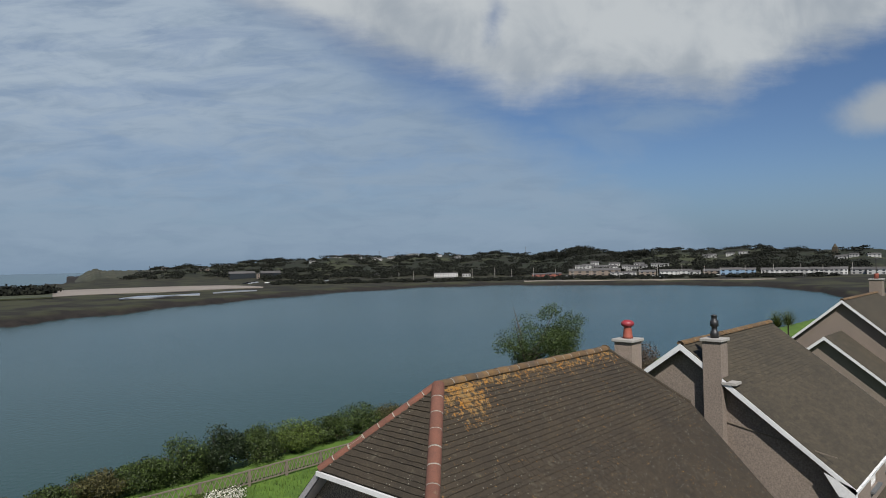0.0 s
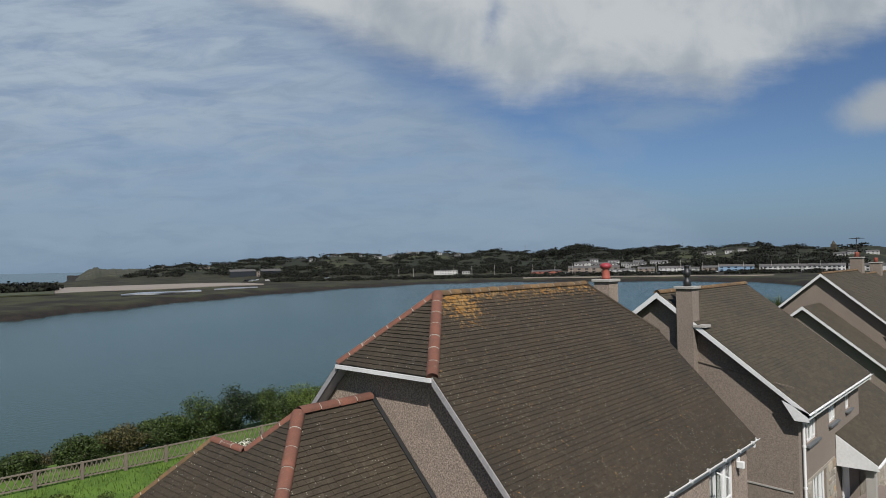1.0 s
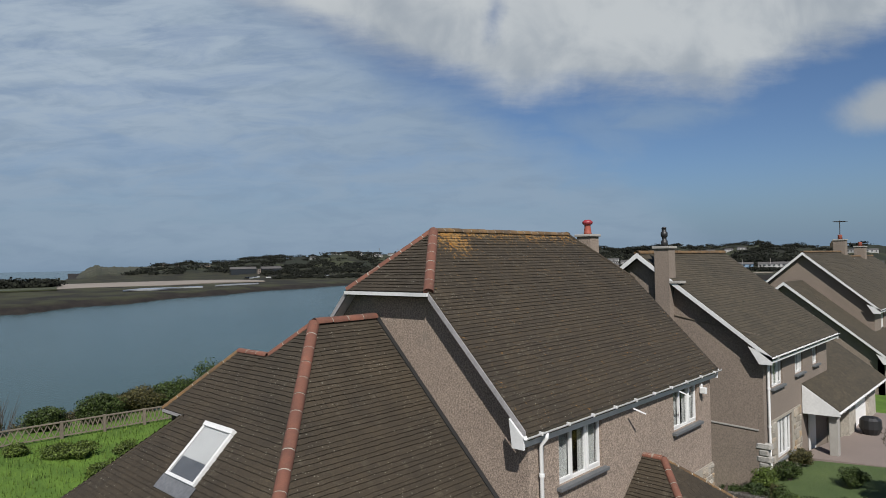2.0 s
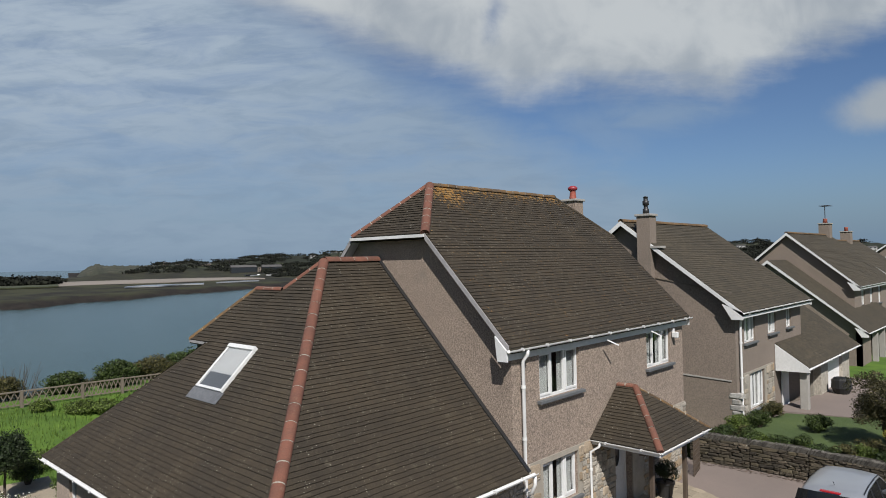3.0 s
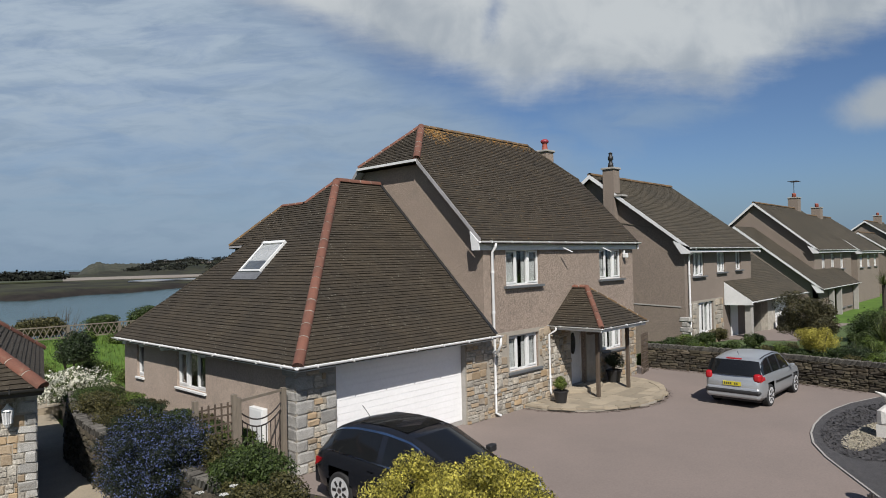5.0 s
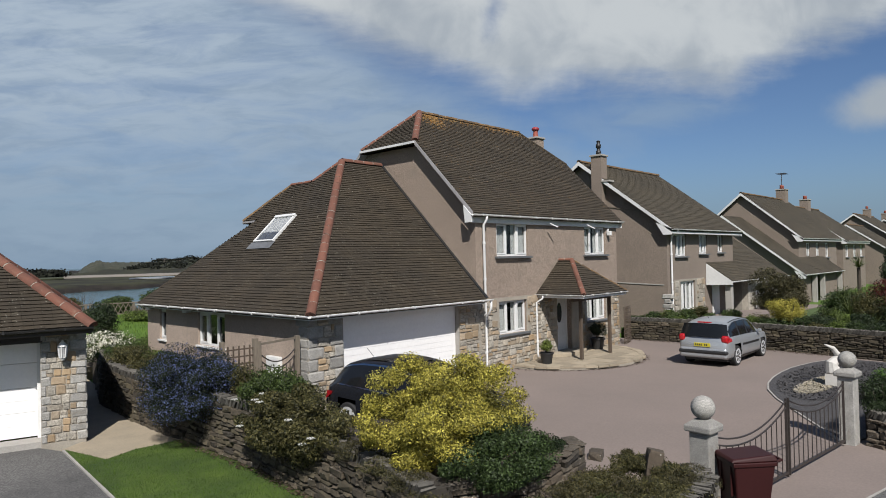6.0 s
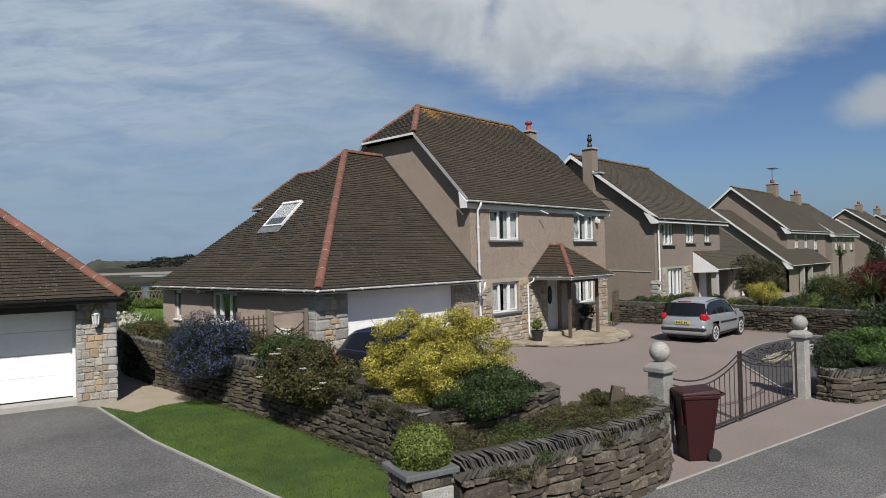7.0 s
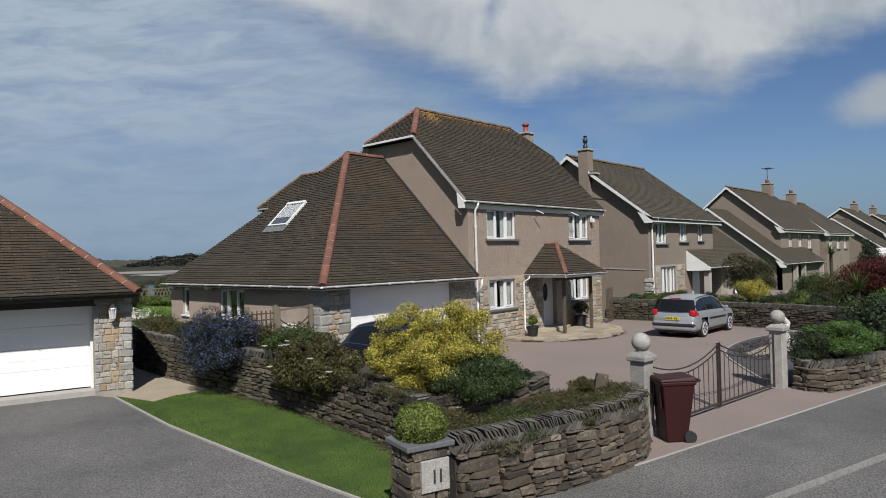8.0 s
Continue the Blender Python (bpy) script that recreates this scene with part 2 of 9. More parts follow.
M = {
    "tile": material("roof_tile", (0.049, 0.0355, 0.0198), (0.0295, 0.0218, 0.0128), rough=0.92, scale=0.7, detail_scale=45, amount=0.55, bump=0.35, bump_dist=0.005,
                     per_piece=0.14, grit=0.25, stain=(0.10, 0.085, 0.06), stain_cover=0.2, stain_scale=5, specks=(0.52, 0.5, 0.42), speck_cover=0.42),
    "tile_ridge": material("roof_tile_with_lichen", (0.049, 0.0355, 0.0198), (0.0295, 0.0218, 0.0128), rough=0.92, scale=0.7, detail_scale=45, amount=0.55, bump=0.35, bump_dist=0.005,
                     per_piece=0.14, grit=0.25, stain=(0.10, 0.085, 0.06), stain_cover=0.2, stain_scale=5, specks=(0.52, 0.5, 0.42), speck_cover=0.6, lichen=(1.95, 3.5, 8.98)),
    "tile_far": material("weathered_roof_tile", (0.064, 0.0505, 0.0305), (0.044, 0.0355, 0.022), rough=0.92, scale=0.5, detail_scale=18, amount=0.4, bump=0.3, bump_dist=0.01, per_piece=0.2, grit=0.2, stain=(0.105, 0.086, 0.055), stain_cover=0.2, stain_scale=3),
    "hip": material("terracotta", (0.2, 0.076, 0.047), (0.125, 0.055, 0.037), rough=0.88, scale=3, detail_scale=50, amount=0.5, bump=0.25, bump_dist=0.006, per_piece=0.2,
                    stain=(0.20, 0.13, 0.085), stain_cover=0.2, stain_scale=9),
    "verge": material("grey_verge_board", (0.36, 0.345, 0.35), (0.26, 0.25, 0.25), rough=0.9, scale=3, detail_scale=25, amount=0.4, bump=0.2),
    "ridge": material("lichened_ridge_tile", (0.19, 0.105, 0.035), (0.085, 0.06, 0.04), rough=0.92, scale=4, detail_scale=40, amount=0.6, bump=0.3, per_piece=0.25),
    "render": material("pebbledash", (0.32, 0.252, 0.2), (0.27, 0.212, 0.17), rough=0.95, scale=0.8, detail_scale=42, amount=0.9, bump=0.9, bump_dist=0.012, grit=0.4,
                       stain=(0.20, 0.17, 0.14), stain_cover=0.15, stain_scale=1.5),
    # smoother, paler copy of the pebbledash: stronger sun on the side wall put in its colour
    "smooth_render": material("sunlit_render", (0.42, 0.335, 0.27), (0.36, 0.287, 0.232), rough=0.95, scale=0.7, detail_scale=42, amount=0.6, bump=0.6, bump_dist=0.01, grit=0.18,
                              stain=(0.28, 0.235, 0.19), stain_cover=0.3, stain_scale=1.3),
    "render_far": material("painted_roughcast", (0.235, 0.188, 0.152), (0.2, 0.162, 0.132), rough=0.95, scale=0.6, detail_scale=24, amount=0.5, bump=0.6, bump_dist=0.015, grit=0.15),
    "upvc": material("white_plastic", (0.78, 0.78, 0.77), (0.70, 0.70, 0.69), rough=0.35, scale=1.5, detail_scale=8, amount=0.12, bump=0.0),
    "white_paint": material("white_paint", (0.74, 0.74, 0.73), (0.62, 0.62, 0.61), rough=0.5, scale=1.0, detail_scale=12, amount=0.2, bump=0.05),
    "door_white": material("garage_door_paint", (0.9, 0.89, 0.88), (0.84, 0.83, 0.82), rough=0.45, scale=0.7, detail_scale=15, amount=0.1, bump=0.03),
    "glass": glass_material("window_glass"),
    # near-black colour that stands in for the darkness of unlit rooms
    "interior": material("unlit_room_tone", (0.05, 0.05, 0.05), rough=0.9, bump=0),
    "curtain": material("pale_curtain", (0.55, 0.56, 0.54), (0.42, 0.43, 0.42), rough=0.9, scale=2, detail_scale=30, amount=0.2, bump=0),
    "slate_sill": material("slate", (0.13, 0.135, 0.14), (0.10, 0.105, 0.11), rough=0.7, scale=2, detail_scale=25, amount=0.4, bump=0.2),
    "granite": material("grey_granite", (0.40, 0.385, 0.355), (0.29, 0.28, 0.26), rough=0.9, scale=6, detail_scale=110, amount=0.7, bump=0.6, bump_dist=0.01, per_piece=0.3, grit=0.3, stain=(0.2, 0.165, 0.115), stain_cover=0.3, stain_scale=5),
    "house_stone": material("granite_rubble", (0.42, 0.385, 0.325), (0.29, 0.262, 0.22), rough=0.9, scale=5, detail_scale=45, amount=0.55, bump=0.5, bump_dist=0.012, per_piece=0.28, grit=0.3,
                            piece_color=(0.33, 0.225, 0.12)),
    "mortar": material("lime_mortar", (0.36, 0.325, 0.27), (0.28, 0.25, 0.205), rough=0.95, scale=4, detail_scale=50, amount=0.4, bump=0.4),
    "hedge_stone": material("weathered_hedge_stone", (0.145, 0.118, 0.086), (0.055, 0.045, 0.033), rough=0.95, scale=4, detail_scale=35, amount=0.6, bump=0.6, bump_dist=0.015, per_piece=0.6,
                            piece_color=(0.075, 0.056, 0.038), grit=0.3, stain=(0.42, 0.41, 0.37), stain_cover=0.1, stain_scale=15, specks=(0.5, 0.49, 0.44), speck_cover=0.3),
    # darker copy of the hedge stone: moss, plus overhanging plants' shade put in its colour
    "shaded_stone": material("shaded_mossy_stone", (0.095, 0.074, 0.05), (0.04, 0.033, 0.022), rough=0.95, scale=4, detail_scale=35, amount=0.6, bump=0.6, bump_dist=0.015, per_piece=0.55,
                           piece_color=(0.075, 0.062, 0.036), grit=0.3, stain=(0.34, 0.33, 0.29), stain_cover=0.1, stain_scale=13, specks=(0.45, 0.44, 0.4), speck_cover=0.34),
    "hedge_core": material("earth_joint", (0.045, 0.037, 0.028), (0.03, 0.026, 0.02), rough=1, scale=5, detail_scale=30, amount=0.5, bump=0.5),
    "slate_edge": material("edge_slate", (0.135, 0.126, 0.108), (0.07, 0.063, 0.054), rough=0.9, scale=5, detail_scale=40, amount=0.6, bump=0.4, per_piece=0.45),
    "paver": material("block_paving", (0.225, 0.18, 0.157), (0.195, 0.158, 0.138), rough=0.9, scale=0.5, detail_scale=25, amount=0.3, bump=0.25, bump_dist=0.004,
                      stain=(0.18, 0.145, 0.125), stain_cover=0.1, stain_scale=0.6),
    "tarmac": material("asphalt", (0.152, 0.146, 0.139), (0.092, 0.089, 0.086), rough=0.95, scale=0.35, detail_scale=48, amount=0.85, bump=0.9, bump_dist=0.011, grit=0.5,
                       stain=(0.062, 0.060, 0.058), stain_cover=0.6, stain_scale=0.45),
    "kerb": material("worn_kerb", (0.25, 0.243, 0.23), (0.19, 0.185, 0.175), rough=0.92, scale=1.5, detail_scale=30, amount=0.5, bump=0.3, grit=0.15,
                     stain=(0.11, 0.105, 0.098), stain_cover=0.4, stain_scale=2.5),
    "concrete": material("pale_concrete", (0.38, 0.36, 0.33), (0.31, 0.295, 0.27), rough=0.9, scale=2, detail_scale=40, amount=0.35, bump=0.2),
    "patio": material("sandstone_paving", (0.36, 0.30, 0.215), (0.29, 0.245, 0.18), rough=0.9, scale=2, detail_scale=35, amount=0.4, bump=0.3, per_piece=0.22),
    "soil": material("planting_soil", (0.055, 0.042, 0.03), (0.035, 0.028, 0.02), rough=1, scale=5, detail_scale=25, amount=0.5, bump=0.8, bump_dist=0.03),
    "lawn": material("mown_lawn", (0.085, 0.14, 0.012), (0.026, 0.060, 0.006), rough=0.95, scale=1.1, detail_scale=60, amount=0.6, bump=0.8, bump_dist=0.03),
    "rough_grass": material("rough_grass", (0.08, 0.12, 0.03), (0.05, 0.085, 0.02), rough=0.95, scale=0.8, detail_scale=15, amount=0.6, bump=0.9, bump_dist=0.06),
    "wood": material("weathered_timber", (0.20, 0.165, 0.125), (0.145, 0.12, 0.092), rough=0.9, scale=3, detail_scale=30, amount=0.5, bump=0.3, stretch=(1, 1, 0.15)),
    "stained_wood": material("brown_stained_timber", (0.10, 0.072, 0.05), (0.07, 0.05, 0.035), rough=0.85, scale=3, detail_scale=30, amount=0.5, bump=0.3),
    "dark_wood": material("dark_timber", (0.03, 0.022, 0.017), rough=0.7, scale=3, detail_scale=20, bump=0.15),
    "iron": material("painted_iron", (0.06, 0.047, 0.042), (0.042, 0.035, 0.032), rough=0.5, metal=0.3, scale=4, detail_scale=40, bump=0.1),
    "bark": material("bark", (0.075, 0.058, 0.043), (0.05, 0.04, 0.03), rough=0.95, scale=6, detail_scale=30, bump=0.7, bump_dist=0.02),
    "black_plastic": material("black_plastic", (0.02, 0.02, 0.021), rough=0.5, scale=3, detail_scale=20, amount=0.2, bump=0.03),
    "bin": material("maroon_plastic", (0.036, 0.008, 0.008), (0.028, 0.006, 0.006), rough=0.5, scale=2, detail_scale=20, amount=0.2, bump=0.04, spec=0.25),
    "tyre": material("tyre_rubber", (0.018, 0.018, 0.019), rough=0.85, scale=5, detail_scale=30, bump=0.1),
    "alloy": material("alloy_wheel", (0.8, 0.81, 0.82), rough=0.35, metal=0.3, scale=5, detail_scale=20, amount=0.15, bump=0),
    "silver": material("silver_car_paint", (0.47, 0.49, 0.51), (0.45, 0.47, 0.49), rough=0.3, metal=0.55, scale=1, detail_scale=4, amount=0.08, bump=0),
    "dark_paint": material("dark_grey_car_paint", (0.022, 0.024, 0.03), (0.018, 0.02, 0.025), rough=0.18, metal=0.3, scale=1, detail_scale=4, amount=0.08, bump=0, spec=0.7),
    "car_glass": material("tinted_car_glass", (0.012, 0.013, 0.014), rough=0.08, scale=1, detail_scale=3, amount=0.05, bump=0, spec=0.35),
    "red_lens": material("red_lamp_lens", (0.42, 0.015, 0.02), (0.34, 0.012, 0.016), rough=0.15, scale=8, detail_scale=30, amount=0.2, bump=0),
    "clear_lens": material("clear_lamp_lens", (0.5, 0.5, 0.5), rough=0.1, scale=8, detail_scale=30, amount=0.2, bump=0),
    "plate": material("yellow_plate", (0.62, 0.52, 0.03), rough=0.4, scale=3, detail_scale=20, amount=0.1, bump=0),
    "ink": material("dark_lettering", (0.03, 0.03, 0.03), rough=0.6, bump=0),
    "chrome": material("chrome_trim", (0.7, 0.7, 0.7), rough=0.15, metal=1.0, bump=0, amount=0.05),
    "red_clay": material("red_clay_pot", (0.36, 0.085, 0.055), (0.27, 0.07, 0.045), rough=0.7, scale=5, detail_scale=30, amount=0.3, bump=0.1),
    "red_cowl": material("red_cowl_paint", (0.33, 0.035, 0.045), (0.26, 0.03, 0.04), rough=0.5, scale=6, detail_scale=30, amount=0.25, bump=0.05),
    "lead": material("lead_flashing", (0.16, 0.165, 0.175), rough=0.6, scale=3, detail_scale=15, bump=0.1),
    "slate_chips": material("slate_chippings", (0.085, 0.08, 0.082), (0.05, 0.048, 0.05), rough=0.85, scale=8, detail_scale=45, amount=0.8, bump=1.0, bump_dist=0.03),
    "gravel": material("pale_gravel", (0.46, 0.41, 0.31), (0.36, 0.32, 0.24), rough=0.9, scale=8, detail_scale=40, amount=0.8, bump=1.0, bump_dist=0.03),
    "statue": material("white_stone", (0.62, 0.60, 0.56), (0.5, 0.48, 0.45), rough=0.8, scale=4, detail_scale=30, amount=0.3, bump=0.2),
    "sand": material("tidal_sand", (0.27, 0.235, 0.195), (0.21, 0.18, 0.15), rough=0.9, scale=0.02, detail_scale=0.4, amount=0.3, bump=0),
    "marsh": material("salt_marsh_turf", (0.05, 0.06, 0.022), (0.03, 0.034, 0.015), rough=0.95, scale=0.05, detail_scale=0.8, amount=0.6, bump=0),
    "town_wall": material("pale_render", (0.5, 0.495, 0.48), (0.42, 0.415, 0.4), rough=0.9, scale=0.3, detail_scale=2, amount=0.15, bump=0, per_piece=0.35),
    "town_roof": material("town_slate", (0.11, 0.105, 0.10), (0.085, 0.08, 0.078), rough=0.85, scale=0.2, detail_scale=2, amount=0.3, bump=0, per_piece=0.3),
    "brick_red": material("red_brick", (0.30, 0.10, 0.07), rough=0.9, scale=0.5, detail_scale=4, amount=0.3, bump=0),
    "blue_shed": material("blue_cladding", (0.22, 0.34, 0.48), rough=0.7, scale=0.3, detail_scale=3, amount=0.2, bump=0),
    "dark_glass": material("dark_glazing", (0.03, 0.035, 0.04), rough=0.15, bump=0, amount=0.1),
}
LEAF = {
    "yellow": leaf_material("golden_leaf", (0.10, 0.10, 0.014), (0.68, 0.60, 0.11), transl=0.3),
    "blue": leaf_material("ceanothus_leaf", (0.007, 0.013, 0.008), (0.026, 0.038, 0.02), bloom=(0.10, 0.125, 0.27), bloom_cover=0.16),
    "green": leaf_material("shrub_leaf", (0.028, 0.05, 0.012), (0.085, 0.125, 0.03)),
    "bright": leaf_material("fresh_leaf", (0.06, 0.10, 0.018), (0.16, 0.22, 0.045)),
    "dark": leaf_material("evergreen_leaf", (0.016, 0.03, 0.012), (0.045, 0.07, 0.025)),
    "rock_rose": leaf_material("rock_rose_leaf", (0.03, 0.04, 0.013), (0.14, 0.125, 0.045)),
    "heath": leaf_material("heather_leaf", (0.03, 0.036, 0.014), (0.115, 0.10, 0.042)),
    "box": leaf_material("box_leaf", (0.06, 0.10, 0.015), (0.20, 0.25, 0.05)),
    "juniper": leaf_material("juniper_needle", (0.035, 0.085, 0.018), (0.12, 0.22, 0.045)),
    "red": leaf_material("maroon_leaf", (0.045, 0.010, 0.010), (0.14, 0.028, 0.022)),
    "white_flower": leaf_material("white_blossom_leaf", (0.05, 0.085, 0.02), (0.12, 0.16, 0.04), bloom=(0.72, 0.70, 0.60), bloom_cover=0.45),
    "brown": leaf_material("bare_twig", (0.05, 0.036, 0.026), (0.12, 0.085, 0.06), transl=0.0),
    "grass": leaf_material("grass_blade", (0.056, 0.112, 0.007), (0.086, 0.158, 0.011)),
    "meadow": leaf_material("meadow_blade", (0.09, 0.16, 0.02), (0.17, 0.26, 0.04)),
    "palm": leaf_material("palm_blade", (0.05, 0.08, 0.02), (0.14, 0.17, 0.05)),
    "far": leaf_material("far_tree_leaf", (0.007, 0.0095, 0.0065), (0.021, 0.0235, 0.015), rough=1.0, transl=0.05),
    "hebe": leaf_material("hebe_leaf", (0.024, 0.042, 0.014), (0.07, 0.11, 0.032)),
    "daisy": leaf_material("white_petal", (0.7, 0.69, 0.62), (0.85, 0.84, 0.8), transl=0.1),
}


# ---- mesh helpers ----
def wm(o):
    """The world matrix of an object from its parents, without waiting for an update."""
    return o.matrix_basis.copy() if o.parent is None else wm(o.parent) @ o.matrix_parent_inverse @ o.matrix_basis


def under(ob, parent):
    """Hang ob under parent, leaving it where it is in the world."""
    if parent is not None:
        ob.parent = parent
        ob.matrix_parent_inverse = wm(parent).inverted()
    return ob


def thing(name, place, label, category, group="", kind="", turn=0.0):
    e = new(name)
    e.empty_display_size = 0.2
    e.matrix_basis = pose(*place, 0, 0, turn)
    return tagged(e, label, category, group, kind)


class MB:
    """Collects vertices and faces of one mesh."""

    def __init__(self):
        self.v, self.f = [], []

    def add(self, verts, faces):
        n = len(self.v)
        self.v += [tuple(p) for p in verts]
        self.f += [tuple(i + n for i in f) for f in faces]
        return self

    def box(self, x0, y0, z0, x1, y1, z1, m=None):
        p = [Vector(c) for c in ((x0, y0, z0), (x1, y0, z0), (x1, y1, z0), (x0, y1, z0), (x0, y0, z1), (x1, y0, z1), (x1, y1, z1), (x0, y1, z1))]
        if m is not None:
            p = [m @ q for q in p]
        return self.add(p, [(0, 3, 2, 1), (4, 5, 6, 7), (0, 1, 5, 4), (1, 2, 6, 5), (2, 3, 7, 6), (3, 0, 4, 7)])

    def prism(self, poly, off):
        """A flat polygon given depth along off."""
        n = len(poly)
        a, o = [Vector(p) for p in poly], Vector(off)
        return self.add(a + [p + o for p in a], [tuple(range(n))[::-1], tuple(range(n, 2 * n))] + [(i, (i + 1) % n, n + (i + 1) % n, n + i) for i in range(n)])

    def beam(self, a, b, w, h, up=(0, 0, 1)):
        """A bar from a to b, w across and h along up."""
        a, b = Vector(a), Vector(b)
        d = (b - a).normalized()
        s = d.cross(Vector(up)).normalized() * (w / 2)
        u = s.cross(d).normalized() * (h / 2)
        c = [a - s - u, a + s - u, a + s + u, a - s + u, b - s - u, b + s - u, b + s + u, b - s + u]
        return self.add(c, [(0, 1, 2, 3), (7, 6, 5, 4), (0, 4, 5, 1), (1, 5, 6, 2), (2, 6, 7, 3), (3, 7, 4, 0)])

    def tube(self, pts, r, n=8, caps=True):
        """A round bar along points; r is one radius or one a point."""
        pts = [Vector(p) for p in pts]
        rs = r if isinstance(r, (list, tuple)) else [r] * len(pts)
        base, prev = len(self.v), None
        for i, p in enumerate(pts):
            d = (pts[min(i + 1, len(pts) - 1)] - pts[max(i - 1, 0)]).normalized()
            ref = Vector((0, 0, 1)) if abs(d.z) < 0.9 else Vector((1, 0, 0))
            s = d.cross(ref).normalized() if prev is None else (prev - d * prev.dot(d)).normalized()
            prev = s
            u = d.cross(s)
            self.v += [tuple(p + (s * math.cos(2 * math.pi * k / n) + u * math.sin(2 * math.pi * k / n)) * rs[i]) for k in range(n)]
        for i in range(len(pts) - 1):
            for k in range(n):
                a, b = base + i * n + k, base + i * n + (k + 1) % n
                self.f.append((a, b, b + n, a + n))
        if caps:
            self.f.append(tuple(base + k for k in range(n))[::-1])
            self.f.append(tuple(base + (len(pts) - 1) * n + k for k in range(n)))
        return self

    def lathe(self, cx, cy, profile, n=16):
        """Turned form: profile of (radius, z)."""
        base = len(self.v)
        for r, z in profile:
            self.v += [(cx + r * math.cos(2 * math.pi * k / n), cy + r * math.sin(2 * math.pi * k / n), z) for k in range(n)]
        for i in range(len(profile) - 1):
            for k in range(n):
                a, b = base + i * n + k, base + i * n + (k + 1) % n
                self.f.append((a, b, b + n, a + n))
        self.f.append(tuple(base + k for k in range(n))[::-1])
        self.f.append(tuple(base + (len(profile) - 1) * n + k for k in range(n)))
        return self

    def weld(self):
        """Join touching blocks into one skin: equal corners become one, faces that meet inside go."""
        index, remap, verts = {}, [], []
        for p in self.v:
            key = tuple(round(c, 4) for c in p)
            if key not in index:
                index[key] = len(verts)
                verts.append(p)
            remap.append(index[key])
        count, faces = {}, []
        for f in self.f:
            g = tuple(remap[i] for i in f)
            count[frozenset(g)] = count.get(frozenset(g), 0) + 1
            faces.append(g)
        self.v, self.f = verts, [g for g in faces if count[frozenset(g)] == 1 and len(set(g)) > 2]
        return self

    def data(self, name, mat, smooth=False):
        me = bpy.data.meshes.new(name)
        me.from_pydata(self.v, [], self.f)
        me.materials.append(mat)
        if smooth:
            me.polygons.foreach_set("use_smooth", [True] * len(me.polygons))
        me.update()
        return me

    def make(self, name, mat, parent=None, label="", smooth=False, kind=""):
        ob = under(new(name, self.data(name, mat, smooth)), parent)
        return tagged(ob, label, kind=kind)


def bevel(ob, width, segments=2):
    m = ob.modifiers.new("bevel", "BEVEL")
    m.width, m.segments, m.limit_method = width, segments, "ANGLE"
    return ob


def fast_quads(name, quads, mat, parent=None, label="", kind=""):
    """One mesh of many loose quads from an array of n x 4 x 3."""
    q = np.asarray(quads, dtype=np.float32)
    n = len(q)
    me = bpy.data.meshes.new(name)
    me.vertices.add(4 * n)
    me.vertices.foreach_set("co", q.reshape(-1))
    me.loops.add(4 * n)
    me.loops.foreach_set("vertex_index", np.arange(4 * n, dtype=np.int32))
    me.polygons.add(n)
    me.polygons.foreach_set("loop_start", np.arange(0, 4 * n, 4, dtype=np.int32))
    me.polygons.foreach_set("loop_total", np.full(n, 4, dtype=np.int32))
    me.materials.append(mat)
    me.update(calc_edges=True)
    return tagged(under(new(name, me), parent), label, kind=kind)

# ---- the land and the estuary ----
EYE0 = (-6.8, -4.4)


def smooth(a, b, x):
    t = np.clip((x - a) / (b - a), 0, 1)
    return t * t * (3 - 2 * t)


AZ = np.array([-60, -34, -28, -22, -16, -9, -2, 5, 12, 19, 25, 30, 33, 40, 75])           # degrees right of the heading
SHORE = np.array([215, 222, 248, 285, 330, 385, 440, 455, 435, 425, 400, 335, 235, 150, 60])  # far shore's distance
CREST_AZ = np.array([-60, -29.8, -27.8, -25.5, -22, -17, -11, -5, -2, 1, 4, 6, 9, 12, 16, 20, 24, 28, 33, 40, 75])
CREST = np.array([-6, -6, 1, 6, 13, 19, 25, 27, 25, 28, 28, 24, 27, 26, 27, 26, 29, 24, 21, 20, 20])  # crest's height


def near_ground(x, y):
    """Level of the gardens: a gentle rise to the back fence, then the bank down to the water."""
    z = 1.1 * smooth(13, 23, y)
    return z - 7.0 * smooth(26.5, 37, y + 0.02 * x)


def land(x, y):
    dx, dy = x - EYE0[0], y - EYE0[1]
    r = np.hypot(dx, dy)
    az = HEADING - np.degrees(np.arctan2(dy, dx))
    az = (az + 180) % 360 - 180
    near = near_ground(x, y)
    shore = np.interp(az, AZ, SHORE)
    wob = 5 * np.sin(az * 0.9) + 1.5 * np.sin(az * 4.3 + 1) + 0.8 * np.sin(az * 13)
    crest = np.interp(az, CREST_AZ, CREST) + 1.2 * np.sin(az * 2.9) + 0.8 * np.sin(az * 7.1)
    bank = -6.4 + 3.6 * smooth(shore, shore + 26, r + wob)
    flat = bank + 0.7 * smooth(shore + 60, shore + 200, r)
    hill = flat + (crest - flat) * smooth(np.maximum(620, shore + 150), 1250 + 120 * np.sin(az * 0.9), r)
    hill = hill - (crest + 10) * smooth(1900, 3300, r) * (az < 34)
    far = np.where(az < -31.5, np.minimum(flat, flat - 6 * smooth(520, 700, r)), hill)
    mix = smooth(55, 62, y + 0.02 * x)
    out = near * (1 - mix) + far * mix
    back = smooth(-20, -60, y)
    return np.where(y < 40, near, out) + 0 * back


